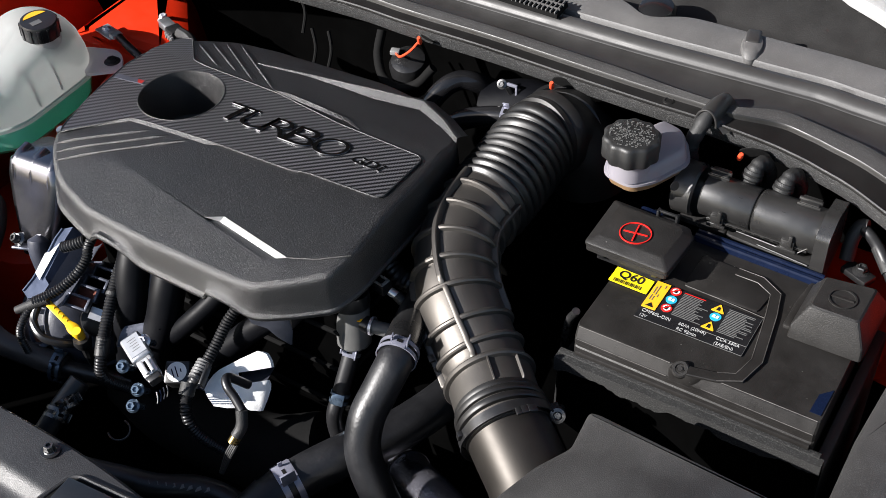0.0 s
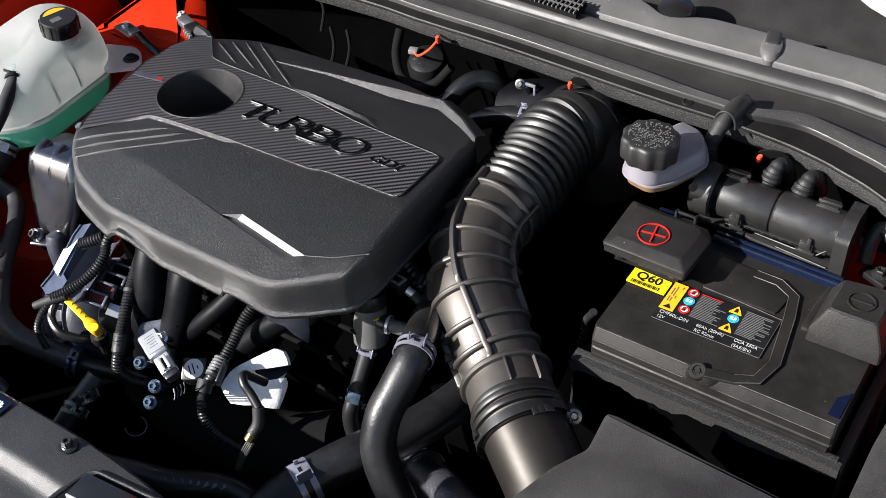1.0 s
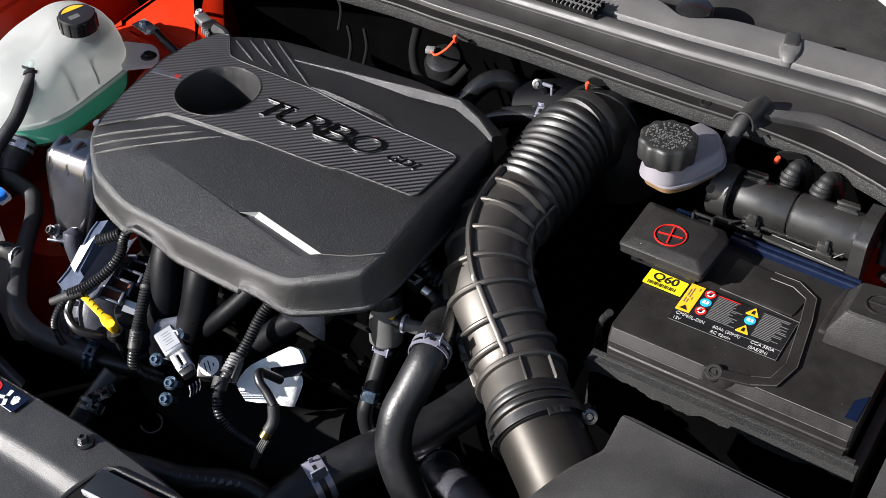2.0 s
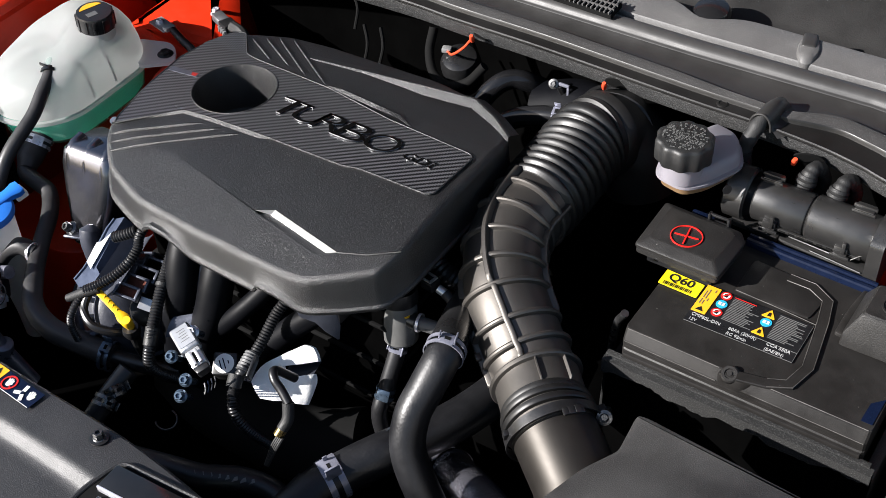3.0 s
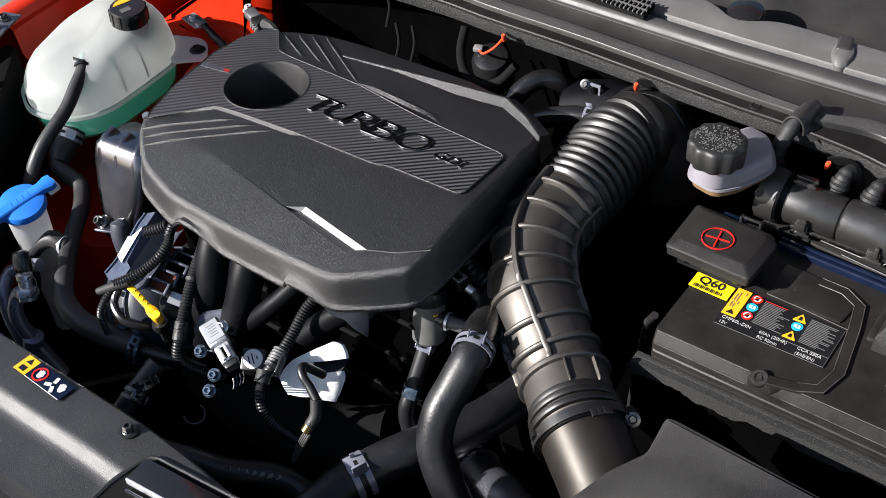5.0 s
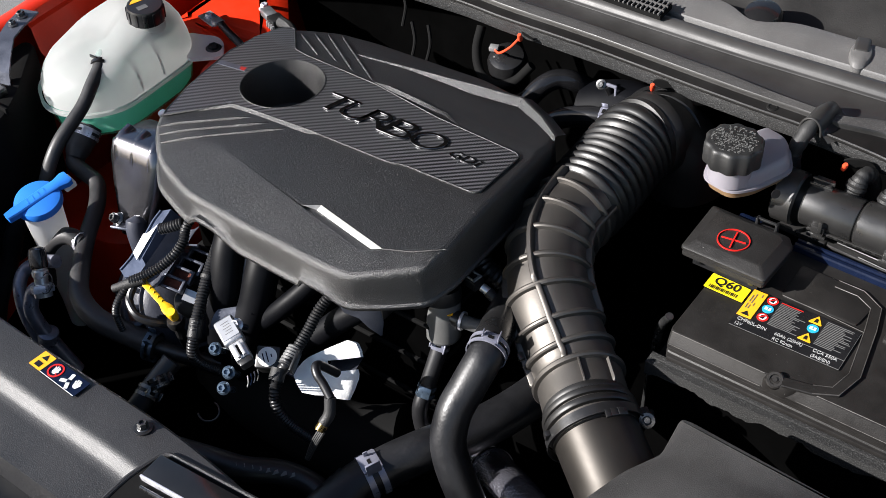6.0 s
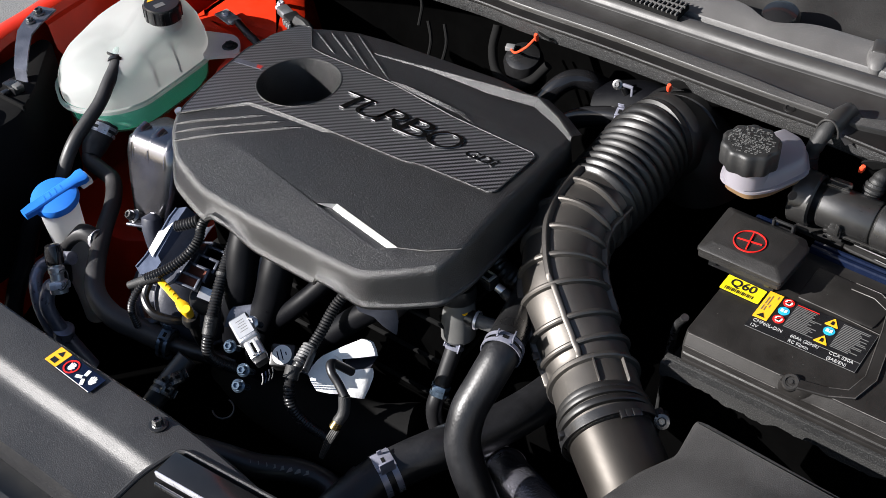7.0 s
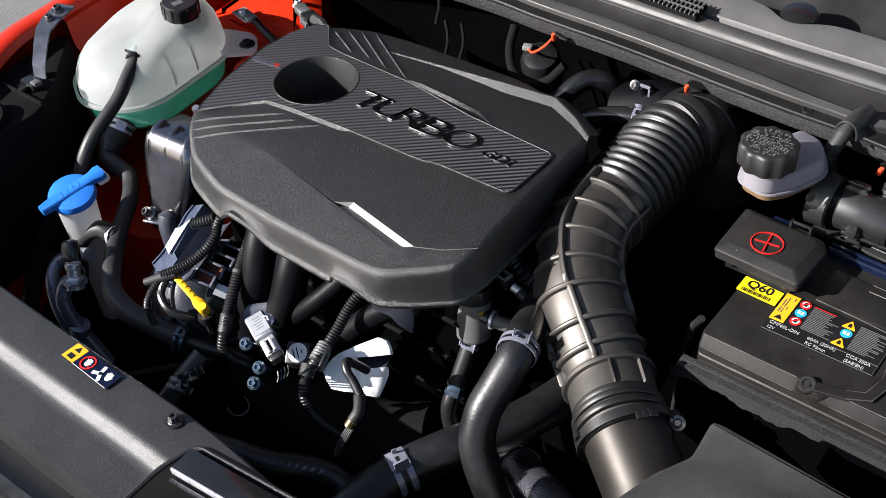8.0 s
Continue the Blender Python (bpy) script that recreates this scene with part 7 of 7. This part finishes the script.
def throttle_end():
    body = thing("turbo_inlet", (-0.17, 0.28, -0.05), "black plastic inlet pipe joining the duct under the cowl", "inlet pipe")
    # the pipe takes the near-black runner colour for the cowl's shade
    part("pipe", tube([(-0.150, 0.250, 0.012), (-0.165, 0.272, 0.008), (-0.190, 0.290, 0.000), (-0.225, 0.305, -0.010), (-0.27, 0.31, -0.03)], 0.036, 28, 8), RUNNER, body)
    part("cuff", lathe([(0.047, -0.010), (0.0495, -0.008), (0.0495, 0.008), (0.047, 0.010)], (-0.152, 0.262, 0.010), (-0.12, 0.9, -0.25), 40, cap=False), BELLOWS, body)
    part("flange", lathe([(0.026, -0.030), (0.029, -0.010), (0.031, 0.0), (0.029, 0.003), (0.024, 0.003), (0.022, 0.000), (0.0, 0.001)], (-0.174, 0.281, 0.030), (0.05, -0.2, 1), 36), SMOOTH, body, "round moulded flange")
    for a in (-20, 40, 100):
        part("flange_rib", turned(box(-0.024, 0.024, -0.0022, 0.0022, -0.002, 0.005, 0.0008), pose(-0.160, 0.283, 0.034, 10, 0, a)), SMOOTH, body)
    vent = thing("breather_hose", (-0.24, 0.235, -0.02), "black breather hose clipped to the inlet pipe", "hose", "coolant hoses")
    part("hose", tube([(-0.300, 0.222, -0.020), (-0.271, 0.233, 0.002), (-0.242, 0.238, 0.014), (-0.219, 0.242, 0.018), (-0.190, 0.245, 0.015)], 0.0125, 16), GLOSS, vent)
    spring_clamp((-0.216, 0.242, 0.018), (0.95, 0.15, 0.05), 0.0130, "grey spring clamp on the breather hose", (-0.2, -0.4, 0.9), True, 0.8, metal=PIPE)
    clip = thing("wire_clip", (-0.24, 0.285, 0.0), "bright metal wire clip behind the inlet", "clip")
    part("head", bolt_bm(Vector((-0.246, 0.282, 0.032)), (0.1, -0.8, 0.5), 0.0042, 0.004), DARKSTEEL, clip)
    part("tongue", join(box(-0.240, -0.226, 0.283, 0.286, 0.031, 0.035, 0.0008), box(-0.229, -0.226, 0.283, 0.286, 0.020, 0.032, 0.0008)), PIPE, clip)
    part("stem", tube([(-0.240, 0.284, 0.03), (-0.235, 0.290, 0.01), (-0.23, 0.295, -0.04)], 0.004, 8), SMOOTH, clip)
    pipe = thing("coolant_pipe", (-0.3, 0.29, -0.06), "smooth blue black curved pipe behind the engine", "pipe")
    part("pipe", tube([(-0.345, 0.245, -0.05), (-0.338, 0.262, -0.018), (-0.326, 0.279, 0.002), (-0.312, 0.294, 0.009), (-0.294, 0.306, 0.004), (-0.278, 0.325, -0.02), (-0.27, 0.33, -0.08)], 0.0125, 18), GLOSS, pipe)
    act = thing("sensor_housing", (-0.40, 0.32, -0.05), "grey sensor housing with a bright orange wire", "sensor")
    part("dome", lathe([(0.026, -0.04), (0.026, 0.0), (0.022, 0.008), (0.012, 0.012), (0.0, 0.012)], (-0.400, 0.312, -0.004), (0.1, -0.35, 1), 26), SMOOTH, act)
    part("orange_wire", tube([(-0.412, 0.302, 0.012), (-0.398, 0.292, 0.018), (-0.380, 0.290, 0.034), (-0.364, 0.288, 0.055)], 0.0016, 8), ORANGE, act, "orange wire")
    part("terminal", turned(box(-0.006, 0.006, -0.005, 0.005, -0.003, 0.003, 0.001), pose(-0.416, 0.306, 0.012, 0, 0, 20)), SILVER, act)
    part("hose_loop", tube([(-0.452, 0.330, 0.02), (-0.448, 0.312, -0.005), (-0.428, 0.292, -0.022), (-0.400, 0.285, -0.026), (-0.374, 0.290, -0.014), (-0.355, 0.300, 0.010)], 0.0062, 12), TRAY, act, "black cable loop")
    for a, b in (((-0.52, 0.26, -0.03), (-0.535, 0.29, 0.02)), ((-0.50, 0.265, -0.03), (-0.512, 0.295, 0.02)), ((-0.56, 0.30, 0.0), (-0.575, 0.32, 0.04))):
        wire = thing("cable", a, "thin black cable behind the engine", "cable", "thin cables")
        part("lead", tube([a, tuple((p + q) / 2 + 0.004 for p, q in zip(a, b)), b], 0.0024, 8), TRAY, wire)


def cowl_fittings():
    for k, (x, y) in enumerate(((-0.356, 0.2865), (-0.172, 0.2790), (0.062, 0.2575))):
        clip = thing("cowl_clip", (x, y, 0.055), "bright orange red clip in a slot under the cowl lip", "clip", "cowl clips")
        part("pin", turned(lathe([(0.0027, -0.008), (0.0031, 0.0), (0.0027, 0.006), (0.0018, 0.008)], (0, 0, 0), seg=12), along((x, y - 0.012, 0.064), (0.25, -0.5, 0.8))), ORANGE, clip, smooth=30)
        # a flat dark disc paints the shade inside the notch
        part("slot", turned(lathe([(0.0, 0.0), (0.0085, 0.0), (0.0085, 0.002), (0.0, 0.002)], (0, 0, 0), seg=20), along((x + 0.010, y + 0.0035, 0.0625), (0.05 + 0.1 * k, -0.95, -0.25)) @ Matrix.Diagonal((1.9, 0.85, 1.0, 1.0)) @ pose(0, 0, 0)), TRAY, clip, "dark oval patch for a shaded slot")
    screw = thing("cowl_screw", (-0.033, 0.273, 0.085), "black plastic rivet in the cowl face", "rivet")
    part("head", lathe([(0.0070, 0.0), (0.0066, 0.0014), (0.0045, 0.002), (0.004, 0.0012), (0.0, 0.0012)], (-0.0361, 0.2815, 0.0788), (0.0, -0.06, 1), 20), FACE, screw)
    hump = thing("cable_guide", (0.01, 0.28, 0.07), "raised black cable guide on the cowl with a taped cable", "cable guide")
    rows = []
    for y, z, w, h, foot in ((0.2630, 0.0760, 0.0115, 0.020, 0.006), (0.2670, 0.0770, 0.0115, 0.0205, 0.008), (0.2780, 0.0785, 0.0112, 0.0210, 0.013), (0.2900, 0.0795, 0.0105, 0.0200, 0.014), (0.3020, 0.0800, 0.0095, 0.0165, 0.012), (0.3100, 0.0800, 0.0080, 0.0070, 0.008)):
        hoop = [Vector((0.0145 + (y - 0.263) * 0.15 + w * math.cos(a), y, z + h * math.sin(a) ** 0.8)) for a in np.linspace(math.pi - 0.12, 0.12, 15)]
        rows.append([hoop[0] + Vector((-foot * 0.5, 0, -0.004))] + hoop + [hoop[-1] + Vector((foot * 0.7, 0, -0.003)), hoop[-1] + Vector((foot * 1.6, -0.002, -0.007))])
    part("shell", ribbon(rows), COWLDARK, hump, smooth=60)
    part("rolled_edge", sweep([Vector((0.0145 + 0.0118 * math.cos(a), 0.2622, 0.0752 + 0.0205 * math.sin(a) ** 0.8)) for a in np.linspace(math.pi - 0.05, 0.05, 20)], 0.0014, 8), COWLDARK, hump)
    part("cable", tube([(0.016, 0.290, 0.088), (0.0145, 0.268, 0.087), (0.0105, 0.255, 0.074), (0.006, 0.250, 0.056), (0.008, 0.252, 0.03), (0.014, 0.256, -0.01)], lambda s, u: 0.0085 + 0.0004 * math.sin(s * 420), 16), TAPE, hump, "taped cable bundle")
    nozzle = thing("washer_nozzle", (0.012, 0.38, 0.09), "black windscreen washer nozzle on the cowl deck", "washer nozzle")
    part("body", turned(loft([[Vector((w * math.cos(a), l * math.sin(a), z)) for a in np.linspace(0, math.tau, 20, endpoint=False)] for w, l, z in ((0.013, 0.026, -0.006), (0.0125, 0.025, 0.003), (0.011, 0.020, 0.007), (0.006, 0.012, 0.009))]), pose(0.010, 0.403, 0.0930, 8, 0, 14)), COWL, nozzle, "grey moulded base")
    part("jet_recess", turned(box(-0.0085, 0.0085, -0.010, 0.016, -0.002, 0.0085, 0.0035, 3), pose(0.008, 0.410, 0.0955, 6, 0, 14)), COWLDARK, nozzle)
    pivot = thing("wiper_pivot_cap", (-0.116, 0.42, 0.08), "glossy black wiper pivot cap", "wiper cap")
    part("cap", lathe([(0.024, -0.01), (0.024, 0.006), (0.020, 0.014), (0.010, 0.018), (0.0, 0.019)], (-0.116, 0.425, 0.088), (0, -0.2, 1), 28), GLOSS, pivot)
    grille = thing("cowl_grille", (-0.25, 0.37, 0.09), "fine slatted air grille in the cowl deck", "air grille")
    part("backing", turned(box(-0.058, 0.044, -0.012, 0.014, -0.006, 0.0, 0.0), pose(-0.255, 0.366, 0.101, 8, 0, -3)), TRAY, grille)
    for k in range(17):
        part("slat", turned(box(-0.0009, 0.0009, -0.012, 0.014, 0.0, 0.003, 0.0003, 1), pose(-0.255, 0.366, 0.101, 8, 0, -3) @ pose(-0.055 + 0.006 * k, 0, 0)), COWL, grille)
    for y in (-0.004, 0.005):
        part("cross_bar", turned(box(-0.058, 0.044, y - 0.0007, y + 0.0007, 0.001, 0.0033, 0.0), pose(-0.255, 0.366, 0.101, 8, 0, -3)), COWL, grille)
    screen = thing("windscreen", (0.0, 0.7, 0.15), "sloping windscreen glass above the cowl", "windscreen", kind="structure")
    part("glass", loft([[Vector(p) for p in ((-1.0, 0.60, 0.145), (0.42, 0.50, 0.145), (0.42, 1.15, 0.55), (-1.0, 1.25, 0.55))], [Vector(p) for p in ((-1.0, 0.603, 0.138), (0.42, 0.503, 0.138), (0.42, 1.153, 0.543), (-1.0, 1.253, 0.543))]]), GLASS, screen)
    part("corner_trim", slab(rounded([(0.005, 0.572), (0.12, 0.510), (0.30, 0.39), (0.40, 0.42), (0.30, 0.62), (0.05, 0.64)], 0.01, 3), 0.10, 0.118, 0.006), PALE, screen, "pale corner trim in the sun")


reservoir()
tube_housing()
right_corner()
throttle_end()
cowl_fittings()


# ---- hood latch in the shroud ----
def hood_latch():
    latch = thing("hood_latch", (-0.27, -0.40, -0.10), "dark metal hood latch with a bright edge in the shroud", "hood latch")
    well = rounded([(-0.326, -0.368), (-0.12, -0.352), (-0.12, -0.47), (-0.332, -0.46), (-0.334, -0.41)], 0.012, 5)
    part("well_rim", sweep([Vector((p.x, p.y, -0.038)) for p in well + well[:1]], 0.0030, 8, False), SHROUD, latch, "rounded rim of the opening")
    part("well", loft([[Vector((p.x, p.y, z)) for p in grown(well, d)] for d, z in ((0.0, -0.075), (0.0, -0.0375), (-0.002, -0.0372))]), TRAY, latch)
    part("bar", turned(box(-0.002, 0.20, -0.002, 0.024, -0.003, 0.003, 0.0015), pose(-0.319, -0.399, -0.0335, 0, 0, 4)), GLOSS, latch, "glossy latch plate")
    # edge strip in a brighter metal than the plate
    part("bar_edge", turned(box(-0.002, 0.20, -0.0048, -0.0022, -0.004, 0.0036, 0.001), pose(-0.319, -0.399, -0.0335, 0, 0, 4)), STEEL, latch, "bright steel edge")
    part("lower_bar", turned(box(0.004, 0.20, -0.013, -0.010, -0.006, 0.0, 0.001), pose(-0.319, -0.399, -0.0335, 0, 0, 4)), DARKSTEEL, latch)


hood_latch()
